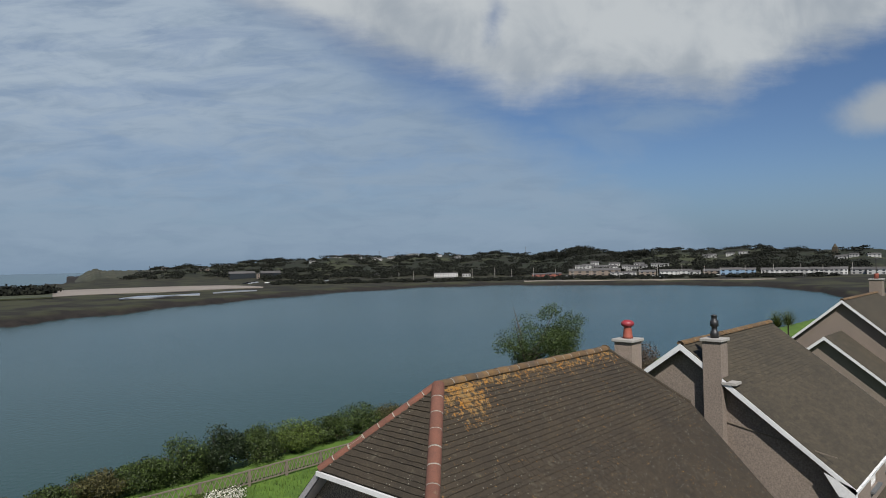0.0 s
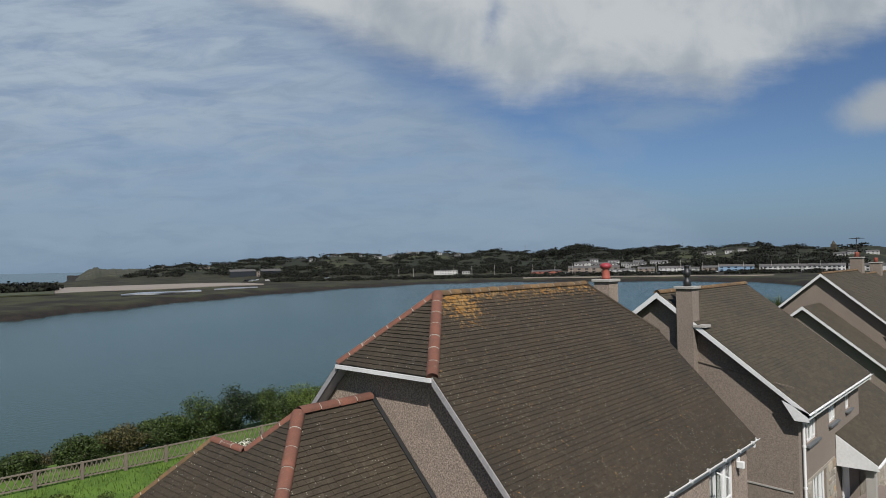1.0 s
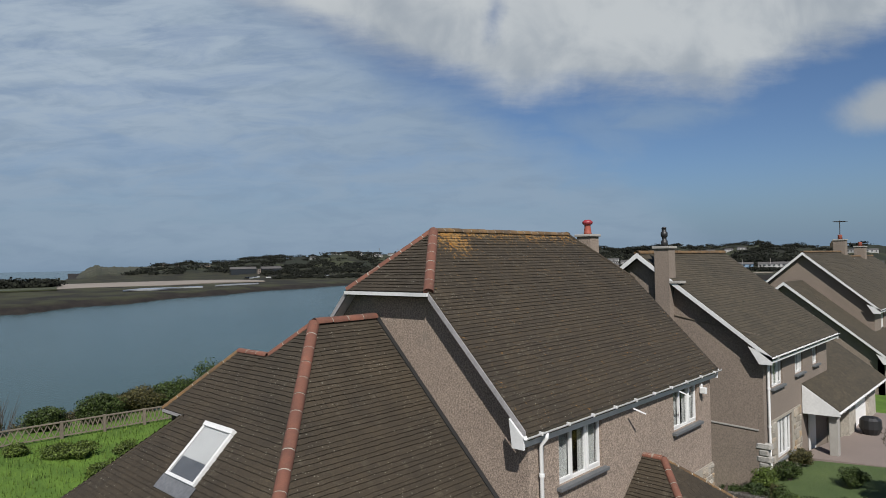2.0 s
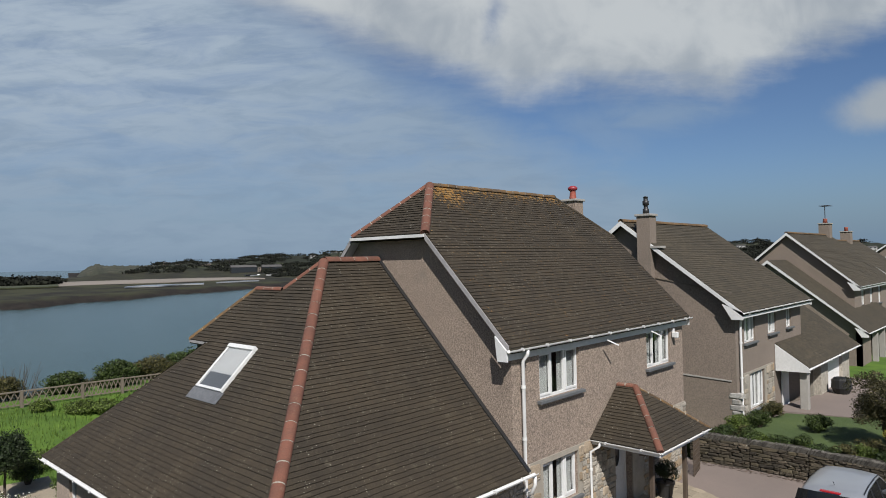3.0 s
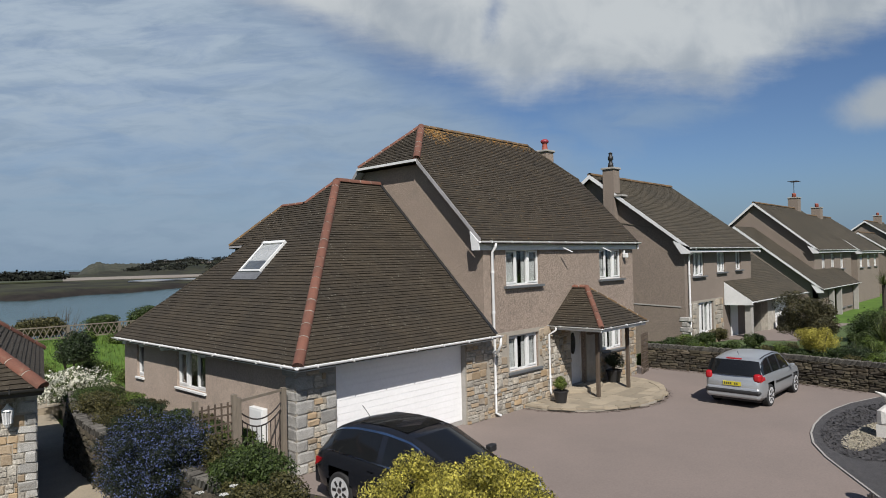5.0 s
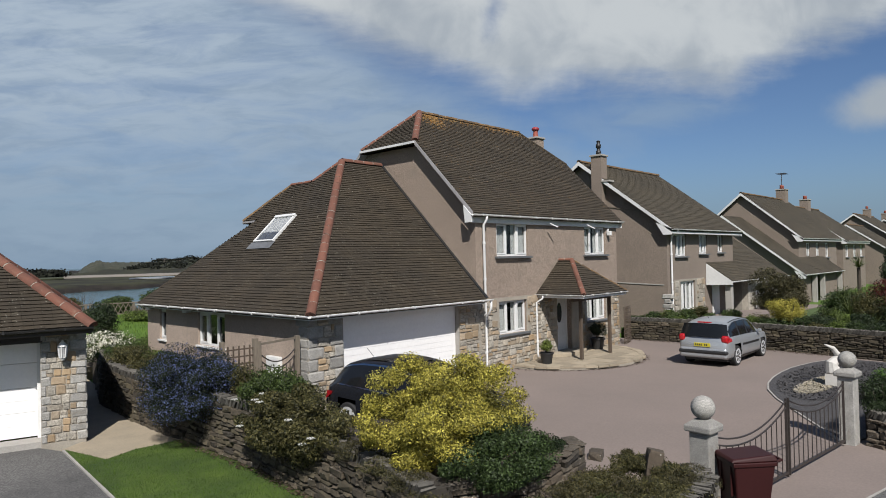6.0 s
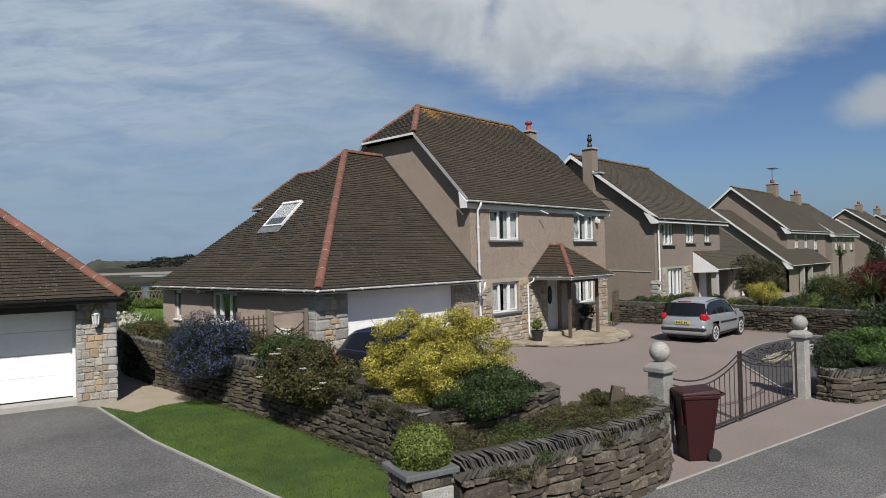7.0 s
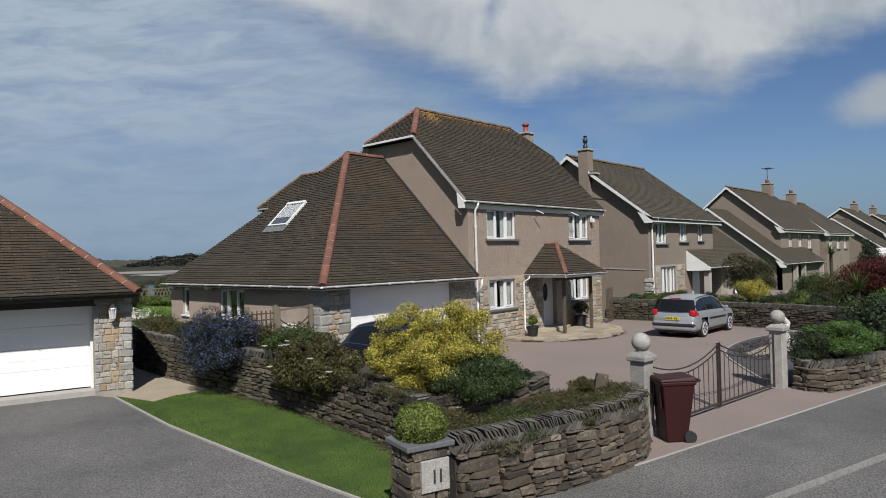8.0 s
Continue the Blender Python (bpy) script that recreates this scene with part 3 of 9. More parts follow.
def terrain():
    ang = np.concatenate([np.linspace(-36, 38, 340), np.linspace(38, 324, 110)[1:-1]])
    rad = np.concatenate([[0.6], np.linspace(3, 60, 30), np.geomspace(63, 4700, 130)])
    th = np.radians(HEADING - ang)
    R, T = np.meshgrid(rad, th, indexing="ij")
    x, y = EYE0[0] + R * np.cos(T), EYE0[1] + R * np.sin(T)
    z = land(x, y)
    nr, na = z.shape
    verts = np.stack([x, y, z], -1).reshape(-1, 3)
    faces = [(i * na + j, i * na + (j + 1) % na, (i + 1) * na + (j + 1) % na, (i + 1) * na + j) for i in range(nr - 1) for j in range(na)]
    faces.append(tuple(range(na))[::-1])
    faces = [f[::-1] for f in faces]
    me = bpy.data.meshes.new("ground")
    me.from_pydata(verts.tolist(), [], faces)
    me.polygons.foreach_set("use_smooth", [True] * len(me.polygons))
    m = bpy.data.materials.new("countryside")
    m.use_nodes = True
    nt = m.node_tree
    N, L = nt.nodes.new, nt.links.new
    b = nt.nodes["Principled BSDF"]
    b.inputs["Roughness"].default_value, b.inputs["Specular IOR Level"].default_value = 0.95, 0.2
    geo = N("ShaderNodeNewGeometry")
    sep = N("ShaderNodeSeparateXYZ")
    L(geo.outputs["Position"], sep.inputs[0])

    def tex(s, d=6, r=0.65):
        n = N("ShaderNodeTexNoise")
        L(geo.outputs["Position"], n.inputs["Vector"])
        n.inputs["Scale"].default_value, n.inputs["Detail"].default_value, n.inputs["Roughness"].default_value = s, d, r
        return n.outputs[0]

    def ramp(v, lo, hi):
        n = N("ShaderNodeMapRange")
        L(v, n.inputs[0])
        n.inputs[1].default_value, n.inputs[2].default_value = lo, hi
        return n.outputs[0]

    def mixc(f, a, c):
        n = N("ShaderNodeMix")
        n.data_type = "RGBA"
        L(f, n.inputs[0])
        for s, v in ((6, a), (7, c)):
            if isinstance(v, tuple):
                n.inputs[s].default_value = (*v, 1)
            else:
                L(v, n.inputs[s])
        return n.outputs[2]

    # mud below the tide line, salt-marsh turf, then scrub and fields
    height = N("ShaderNodeMath")
    height.operation = "ADD"
    L(sep.outputs[2], height.inputs[0])
    wig = N("ShaderNodeMath")
    wig.operation = "MULTIPLY"
    L(tex(0.06), wig.inputs[0])
    wig.inputs[1].default_value = 2.4
    L(wig.outputs[0], height.inputs[1])
    z = height.outputs[0]
    turf = mixc(ramp(tex(0.045), 0.44, 0.56), (0.036, 0.037, 0.018), (0.014, 0.012, 0.009))
    mud = mixc(ramp(tex(0.2), 0.4, 0.6), (0.010, 0.008, 0.007), (0.022, 0.018, 0.014))
    field = mixc(ramp(tex(0.0075, 3, 0.5), 0.52, 0.56), (0.018, 0.022, 0.012), (0.045, 0.05, 0.024))
    field = mixc(ramp(tex(0.035), 0.44, 0.6), field, (0.014, 0.014, 0.009))
    garden = mixc(ramp(tex(0.8), 0.4, 0.6), (0.08, 0.14, 0.022), (0.055, 0.10, 0.018))
    col = mixc(ramp(z, -2.9, -1.7), mud, turf)
    col = mixc(ramp(z, 1.5, 5.0), col, field)
    near = N("ShaderNodeVectorMath")
    near.operation = "LENGTH"
    L(geo.outputs["Position"], near.inputs[0])
    col = mixc(ramp(near.outputs["Value"], 190, 140), col, garden)
    L(col, b.inputs["Base Color"])
    me.materials.append(m)
    me.update()
    return tagged(new("ground", me), "grassy land with mudflats and wooded low hills", "ground", kind="structure")


terrain()


def water():
    mb = MB()
    mb.box(-4800, -4800, WATER_Z - 0.5, 4800, 4800, WATER_Z)
    m = bpy.data.materials.new("estuary_water")
    m.use_nodes = True
    nt = m.node_tree
    N, L = nt.nodes.new, nt.links.new
    b = nt.nodes["Principled BSDF"]
    b.inputs["Roughness"].default_value = 0.16
    b.inputs["IOR"].default_value = 1.33
    b.inputs["Specular IOR Level"].default_value = 0.135
    geo = N("ShaderNodeNewGeometry")
    nz = N("ShaderNodeTexNoise")
    L(geo.outputs["Position"], nz.inputs["Vector"])
    nz.inputs["Scale"].default_value, nz.inputs["Detail"].default_value = 1.6, 4
    big = N("ShaderNodeTexNoise")
    L(geo.outputs["Position"], big.inputs["Vector"])
    big.inputs["Scale"].default_value, big.inputs["Detail"].default_value = 0.012, 3
    cr = N("ShaderNodeValToRGB")
    cr.color_ramp.elements[0].position, cr.color_ramp.elements[1].position = 0.35, 0.7
    cr.color_ramp.elements[0].color, cr.color_ramp.elements[1].color = (0.016, 0.043, 0.044, 1), (0.028, 0.056, 0.055, 1)
    L(big.outputs[0], cr.inputs[0])
    L(cr.outputs[0], b.inputs["Base Color"])
    bp = N("ShaderNodeBump")
    bp.inputs["Strength"].default_value, bp.inputs["Distance"].default_value = 0.35, 0.12
    L(nz.outputs[0], bp.inputs["Height"])
    L(bp.outputs[0], b.inputs["Normal"])
    return mb.make("water", m, kind="structure")


tagged(water(), "calm blue-green estuary water", "water")


# ---- roofs of separate tiles ----
def tile_mesh(w, length, thick, mat, name="tile"):
    """One roof tile in the slope's own axes: x along the course, y up the slope, z out of it."""
    h = w / 2 - 0.002
    mb = MB()
    mb.add([(-h, 0, thick), (h, 0, thick), (h, length, 0.002), (-h, length, 0.002), (-h, 0.004, thick * 0.12), (h, 0.004, thick * 0.12), (-h, length, -0.02), (h, length, -0.02)],
           [(0, 1, 2, 3), (4, 5, 1, 0), (5, 7, 2, 1), (6, 4, 0, 3)])
    return mb.data(name, mat)


def tiled_slope(parent, poly, mat, gauge=0.1, width=0.17, thick=0.028, single=None, seed=1, rest="tiles"):
    """Courses of tiles over a roof plane. poly: its corners, the first two along the eave (left to right seen from outside).
    single(u, v): tiles that become objects of their own."""
    rnd = random.Random(seed)
    p = [Vector(q) for q in poly]
    ux = (p[1] - p[0]).normalized()
    nrm = ux.cross(p[-1] - p[0]).normalized()
    if nrm.z < 0:
        nrm = -nrm
    uy = nrm.cross(ux).normalized()
    flat = [((q - p[0]).dot(ux), (q - p[0]).dot(uy)) for q in p]
    top = max(v for _, v in flat)
    frame_m = Matrix((ux, uy, nrm)).transposed().to_4x4()
    frame_m.translation = p[0]

    def span(v):
        xs = []
        for (x0, y0), (x1, y1) in zip(flat, flat[1:] + flat[:1]):
            if (y0 - v) * (y1 - v) <= 0 and y0 != y1:
                xs.append(x0 + (x1 - x0) * (v - y0) / (y1 - y0))
        return (min(xs), max(xs)) if len(xs) >= 2 else None

    rows, quads = int(top / gauge), []
    shared = tile_mesh(width, gauge * 1.25, thick, mat)
    for i in range(rows + 1):
        v = i * gauge
        s = span(min(v + gauge * 0.5, top - 0.005))
        if s is None:
            continue
        x = s[0] - (width / 2 if i % 2 else 0) - rnd.random() * 0.01
        course = rnd.uniform(-0.015, 0.015)
        while x < s[1]:
            a, b = max(x, s[0]), min(x + width, s[1])
            x += width
            if b - a < 0.02:
                continue
            jit, tilt = course + rnd.uniform(-0.006, 0.006), rnd.uniform(-0.003, 0.003)
            whole = b - a > width - 0.003 and v + gauge * 1.25 < top
            c = ((a + b) / 2, v)
            if single and whole and single(*c):
                ob = new("tile", shared)
                ob.matrix_basis = frame_m @ Matrix.Translation((c[0], v + jit, 0)) @ Euler((0, tilt * 4, 0)).to_matrix().to_4x4()
                under(ob, parent)
                continue
            hi = min(v + gauge * 1.25, top)
            a, b = a + 0.002, b - 0.002
            t0, t1 = thick + tilt, thick - tilt
            faces = [((a, v + jit, t0), (b, v + jit, t1), (b, hi, 0.003), (a, hi, 0.003)), ((a, v + jit + 0.004, t0 - thick * 0.88), (b, v + jit + 0.004, t1 - thick * 0.88), (b, v + jit, t1), (a, v + jit, t0))]
            quads.append(faces)
    R = np.array([[frame_m[r][c] for c in range(4)] for r in range(3)])
    pts = np.array(quads, dtype=np.float64).reshape(-1, 3) @ R[:, :3].T + R[:, 3]
    n = len(pts) // 8
    # six corners a tile: its top face, then the foot of its tail
    keep = pts.reshape(n, 8, 3)[:, [0, 1, 2, 3, 4, 5]].reshape(-1, 3)
    faces = []
    for o in range(0, 6 * n, 6):
        faces += [(o, o + 1, o + 2, o + 3), (o + 4, o + 5, o + 1, o)]
    me = bpy.data.meshes.new(rest)
    me.from_pydata(keep.tolist(), [], faces)
    me.materials.append(mat)
    me.update()
    ob = under(new(rest, me), parent)
    ob["kind"] = "stuff"
    return ob


def ridge_tiles(parent, a, b, mat, r=0.12, length=0.33, name="ridge_tile", lift=0.02):
    """Half-round tiles bedded end to end along a ridge or hip."""
    a, b = Vector(a), Vector(b)
    n = max(1, round((b - a).length / length))
    step = (b - a) / n
    d = step.normalized()
    side = d.cross(Vector((0, 0, 1))).normalized()
    up = side.cross(d).normalized()
    mb, seg = MB(), 8
    gap = 0.009
    for k, (t, rr) in enumerate(((gap, r * 0.97), (gap + 0.02, r), (step.length - gap - 0.02, r), (step.length - gap, r * 0.97))):
        for j in range(seg + 1):
            th = math.pi * (j / seg) * 1.1 - 0.05 * math.pi
            mb.v.append((t, rr * math.cos(th), rr * math.sin(th) * 0.85))
    for k in range(3):
        for j in range(seg):
            i = k * (seg + 1) + j
            mb.f.append((i, i + 1, i + seg + 2, i + seg + 1))
    mb.f.append(tuple(range(seg + 1)))
    mb.f.append(tuple(3 * (seg + 1) + j for j in range(seg + 1))[::-1])
    data = mb.data(name, mat, True)
    rnd = random.Random(int(a.x * 100 + b.y * 10))
    m0 = Matrix((d, side, up)).transposed().to_4x4()
    for i in range(n):
        ob = new(name, data)
        m = m0.copy()
        m.translation = a + step * i + up * (lift - 0.03 + rnd.uniform(-0.006, 0.006))
        ob.matrix_basis = m
        under(ob, parent)
    bed = MB()
    for t in (0.02, (b - a).length - 0.02):
        for j in range(seg + 1):
            th = math.pi * j / seg
            bed.v.append(tuple(a + d * t + side * (r * 0.95 * math.cos(th)) + up * (r * 0.78 * math.sin(th) + lift - 0.03)))
    bed.f += [(j, j + 1, j + seg + 2, j + seg + 1) for j in range(seg)] + [tuple(range(seg + 1))[::-1], tuple(range(seg + 1, 2 * seg + 2))]
    bed.make("mortar_bed", M["mortar"] if mat in (M["hip"], M["ridge"]) else mat, parent)


# ---- walls of separate stones ----
def stone_meshes(mat, count=10, seed=5, name="stone", rough=0.11):
    """Chipped blocks of unit size, to be stretched."""
    rnd, out = random.Random(seed), []
    for _ in range(count):
        bm = bmesh.new()
        bmesh.ops.create_cube(bm, size=1.0)
        bmesh.ops.bevel(bm, geom=list(bm.edges), offset=0.13, segments=1, affect="EDGES", profile=0.5)
        for v in bm.verts:
            v.co += Vector((rnd.uniform(-rough, rough), rnd.uniform(-rough, rough), rnd.uniform(-rough, rough))) * 0.6
        me = bpy.data.meshes.new(name)
        bm.to_mesh(me)
        bm.free()
        me.materials.append(mat)
        out.append(me)
    return out


def lay_stones(parent, pieces, a, b, z0, z1, row, long, depth, out_dir, seed, skip=None, lean=0.0, proud=0.03, gap=0.018, limit=300, rubble=False, name="stone"):
    """Rough courses of stones on the face from a to b (plan points), between two levels."""
    rnd = random.Random(seed)
    a, b, o = Vector((*a, 0)), Vector((*b, 0)), Vector((*out_dir, 0)).normalized()
    d = (b - a)
    total = d.length
    d.normalize()
    z, n = z0, 0
    while z < z1 - 0.02:
        h = min(rnd.uniform(*row), z1 - z)
        if z1 - z - h < row[0] * 0.5:
            h = z1 - z
        s = -rnd.random() * long[0] * 0.5
        while s < total:
            w = rnd.uniform(*long) * (0.7 + 0.5 * h / row[1])
            s0, s1 = max(s, 0.0), min(s + w, total)
            s += w
            if s1 - s0 < 0.05:
                continue
            hh = h
            zc = z + hh / 2 + rnd.uniform(-0.1, 0.1) * hh
            mid = (s0 + s1) / 2
            if skip and skip(mid, zc, (s1 - s0) / 2, hh / 2):
                continue
            if n >= limit * 5:
                return n
            cut = rnd.uniform(0.35, 0.65)
            halves = ((z, hh * cut), (z + hh * cut, hh * (1 - cut))) if rubble and hh > 0.13 and rnd.random() < 0.5 else ((zc - hh / 2, hh),)
            for zb, part_h in halves:
                zc = zb + part_h / 2
                ob = new(name, rnd.choice(pieces))
                c = a + d * mid + o * (rnd.uniform(0.3, 1.0) * proud - depth / 2 + 0.02 - lean * (zc - z0))
                m = Matrix((d, o, Vector((0, 0, 1)))).transposed().to_4x4()
                m.translation = Vector((c.x, c.y, zc))
                ob.matrix_basis = m @ Euler((rnd.uniform(-0.05, 0.05), rnd.uniform(-0.06, 0.06), rnd.uniform(-0.03, 0.03))).to_matrix().to_4x4() @ Matrix.Diagonal(((s1 - s0) - gap, depth, part_h - gap, 1))
                under(ob, parent)
                n += 1
        z += h
    return n


# ---- windows ----
def window(parent, origin, ux, out, w, h, lights=3, sill="slate_sill", name="window", curtain=True, label=""):
    """A casement window in an opening whose lower left corner (seen from outside) is origin; ux along the wall, out of it."""
    o, ux, out = Vector(origin), Vector(ux), Vector(out)
    up = Vector((0, 0, 1))
    m = Matrix((ux, -out, up)).transposed().to_4x4()
    m.translation = o
    fr = MB()
    t, d0, d1 = 0.06, 0.07, 0.14
    fr.box(0, d0, 0, w, d1, t, m).box(0, d0, h - t, w, d1, h, m).box(0, d0, t, t, d1, h - t, m).box(w - t, d0, t, w, d1, h - t, m)
    step = w / lights
    for i in range(1, lights):
        fr.box(i * step - t / 2, d0, t, i * step + t / 2, d1, h - t, m)
    win = fr.make(name, M["upvc"], parent, label or "white plastic casement window")
    for i in range(lights):
        x0, x1 = i * step + t * 0.6, (i + 1) * step - t * 0.6
        if i != lights // 2 or lights == 1:
            sash = MB()
            s, e0, e1 = 0.045, d0 - 0.018, d0 + 0.03
            sash.box(x0, e0, t, x1, e1, t + s, m).box(x0, e0, h - t - s, x1, e1, h - t, m).box(x0, e0, t + s, x0 + s, e1, h - t - s, m).box(x1 - s, e0, t + s, x1, e1, h - t - s, m)
            sash.make("sash", M["upvc"], win)
        g = MB()
        g.box(x0, d0 + 0.035, t, x1, d0 + 0.043, h - t, m)
        pane = g.make("pane", M["glass"], win)
        pane.visible_shadow = False
    if curtain:
        for side in (0, 1) if lights > 1 else (0,):
            c, n = MB(), 36
            wide = (w - 2 * t) * (0.44 if lights > 1 else 0.97)
            x0 = t if side == 0 else w - t - wide
            for k in range(n + 1):
                x, y = x0 + wide * k / n, 0.165 + 0.012 * math.sin(k * 1.9) + 0.006 * math.sin(k * 5.1)
                c.v += [tuple(m @ Vector((x, y, 0.02))), tuple(m @ Vector((x, y, h - 0.02)))]
                if k:
                    i = 2 * k
                    c.f.append((i - 2, i, i + 1, i - 1))
            c.make("curtain", M["curtain"], win, "pale curtain drawn to one side", smooth=True)
    s = MB()
    d = -0.12 if sill == "slate_sill" else -0.06
    s.box(-0.1 if d < -0.1 else -0.04, d, -0.075 if d < -0.1 else -0.06, w + (0.1 if d < -0.1 else 0.04), 0.14, -0.003, m)
    bevel(s.make("sill", M[sill], win, "slate sill" if sill == "slate_sill" else ""), 0.008)
    # dark sheet behind the glass, in place of an unlit room
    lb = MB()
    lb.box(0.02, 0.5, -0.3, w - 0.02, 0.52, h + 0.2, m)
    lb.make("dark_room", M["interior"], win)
    return win


def wall_panels(mb, u0, u1, z0, z1, openings, place, thick):
    """A wall with holes through it, from boxes round the openings. place(u, depth, z) gives the point."""
    us = sorted({u0, u1, *[c for o in openings for c in (o[0], o[1])]})
    zs = sorted({z0, z1, *[c for o in openings for c in (o[2], o[3])]})
    for a, b in zip(us, us[1:]):
        for c, d in zip(zs, zs[1:]):
            mu, mz = (a + b) / 2, (c + d) / 2
            if any(o[0] < mu < o[1] and o[2] < mz < o[3] for o in openings):
                continue
            q = [place(a, 0, c), place(b, 0, c), place(b, thick, c), place(a, thick, c), place(a, 0, d), place(b, 0, d), place(b, thick, d), place(a, thick, d)]
            mb.add(q, [(0, 3, 2, 1), (4, 5, 6, 7), (0, 1, 5, 4), (1, 2, 6, 5), (2, 3, 7, 6), (3, 0, 4, 7)])
    return mb


def gutter(parent, a, b, r=0.05, mat="upvc", name="gutter"):
    """Half-round gutter with brackets."""
    a, b = Vector(a), Vector(b)
    d = (b - a).normalized()
    s = d.cross(Vector((0, 0, 1))).normalized()
    mb, n = MB(), 7
    for k, p in enumerate((a, b)):
        for rr in (r, r * 0.85):
            for j in range(n):
                th = math.pi + math.pi * j / (n - 1)
                mb.v.append(tuple(p + s * rr * math.cos(th) + Vector((0, 0, rr * math.sin(th)))))
    for q in (0, n):
        for j in range(n - 1):
            i = q + j
            mb.f.append((i, i + 1, i + 1 + 2 * n, i + 2 * n))
    for j in (0, n - 1):
        mb.f.append((j, j + n, j + 3 * n, j + 2 * n))
    mb.f += [tuple(list(range(n)) + list(range(2 * n - 1, n - 1, -1))), tuple(list(range(2 * n, 3 * n)) + list(range(4 * n - 1, 3 * n - 1, -1)))]
    g = mb.make(name, M[mat], parent, "white plastic gutter" if mat == "upvc" else "dark gutter", smooth=False)
    k = int((b - a).length / 0.9)
    for i in range(k):
        p = a + (b - a) * (i + 0.5) / k
        MB().beam(p + Vector((0, 0, -r)), p + Vector((0, 0, 0.01)), 0.025, 2.03 * r, up=s).make("bracket", M[mat], g)
    return g


def downpipe(parent, pts, r=0.036, clips=3, label="white plastic downpipe"):
    pipe = MB().tube(pts, r, 10).make("downpipe", M["upvc"], parent, label, smooth=True)
    a, b = Vector(pts[-3]) if len(pts) > 3 else Vector(pts[0]), Vector(pts[-2]) if len(pts) > 2 else Vector(pts[-1])
    for i in range(clips):
        p = a + (b - a) * (i + 0.5) / clips
        MB().lathe(p.x, p.y, [(r * 1.35, p.z - 0.03), (r * 1.35, p.z + 0.03)], 10).make("clip", M["upvc"], pipe)
    return pipe


# ---- the house ----
GWX = 0.2          # plane of the gable wall beside the garage
RX0, RX1, RYE, RZE, RYR, RZR = -0.06, 9.02, -0.2, 5.14, 3.65, 9.08
RK = (RZR - RZE) / (RYR - RYE)


def main_z(y):
    return RZE + RK * (min(y, 2 * RYR - y) - RYE)


def house():
    h = thing("house", (0, 0, GZ), "detached two-storey house with beige pebbledash walls and brown tiled roof", "house")
    HZ = 7.68                                  # level of the half-hips' eaves
    yh0, yh1 = RYE + (HZ - RZE) / RK, 2 * RYR - RYE - (HZ - RZE) / RK
    yb = 2 * RYR - RYE
    wall = MB()
    front = [(1.22, 2.9, 3.82, 4.9), (6.5, 8.05, 3.82, 4.9), (1.24, 2.72, 1.33, 2.38), (6.5, 7.95, 1.33, 2.38), (4.5, 5.45, 0.2, 2.4)]
    wall_panels(wall, GWX, 8.93, GZ - 0.3, 4.95, front, lambda u, d, z: (u, d, z), 0.3)
    wall.box(GWX, 7.0, GZ - 0.3, 8.93, 7.3, 4.95)
    for x0, x1 in ((GWX, GWX + 0.3), (8.63, 8.93)):
        wall.prism([(x0, 0.3, GZ - 0.3), (x0, 7.0, GZ - 0.3), (x0, 7.0, main_z(7.0) - 0.22), (x0, yh1, HZ - 0.13), (x0, yh0, HZ - 0.13), (x0, 0.3, main_z(0.3) - 0.22)], (x1 - x0, 0, 0))
        wall.prism([(x0, 0.0, 4.95), (x0, 0.3, 4.95), (x0, 0.3, main_z(0.3) - 0.22), (x0, 0, main_z(0) - 0.22)], (x1 - x0, 0, 0))
    wall.weld().make("wall", M["render"], h, "beige pebbledash wall")
    # roof deck below the tiles
    xl, xr = 1.54, 7.4
    P = dict(a=(RX0, RYE, RZE), b=(RX1, RYE, RZE), c=(RX1, yh0, HZ), d=(xr, RYR, RZR), e=(xl, RYR, RZR), f=(RX0, yh0, HZ), g=(RX0, yh1, HZ), i=(RX1, yh1, HZ), j=(RX0, yb, RZE), k=(RX1, yb, RZE))
    roof = MB()
    dn = (0, 0, -0.12)
    for face in ("abcdef", "kjgedi", "feg", "cid"):
        roof.prism([P[c] for c in face], dn)
    rf = roof.make("roof", M["tile_far"], h, "brown plain-tiled roof with half-hipped ends")
    tiled_slope(rf, [P[c] for c in "abcdef"], M["tile_ridge"], thick=0.023, single=lambda u, v: 2.2 < v < 3.75 and 1.75 < u < 5.1, seed=3)
    tiled_slope(rf, [P[c] for c in "gfe"], M["tile"], seed=4)
    tiled_slope(rf, [P[c] for c in "kjgedi"], M["tile"], seed=5)
    tiled_slope(rf, [P[c] for c in "cid"], M["tile"], seed=6)
    ridge_tiles(rf, P["e"], P["d"], M["ridge"], r=0.1, length=0.33, lift=0.0)
    ridge_tiles(rf, P["f"], P["e"], M["hip"], r=0.115, name="hip_tile", length=0.36)
    ridge_tiles(rf, P["g"], P["e"], M["hip"], r=0.09, name="hip_tile")
    ridge_tiles(rf, P["c"], P["d"], M["tile"], r=0.07, name="hip_tile")
    ridge_tiles(rf, P["i"], P["d"], M["ridge"], r=0.12, name="hip_tile")
    # boxed eaves, bargeboards and half-hip fascias
    ev = MB().box(RX0 - 0.05, RYE + 0.15, 4.86, RX1 + 0.1, 0.0, 4.90).box(RX0 - 0.05, RYE + 0.12, 4.86, RX1 + 0.1, RYE + 0.15, 5.10)
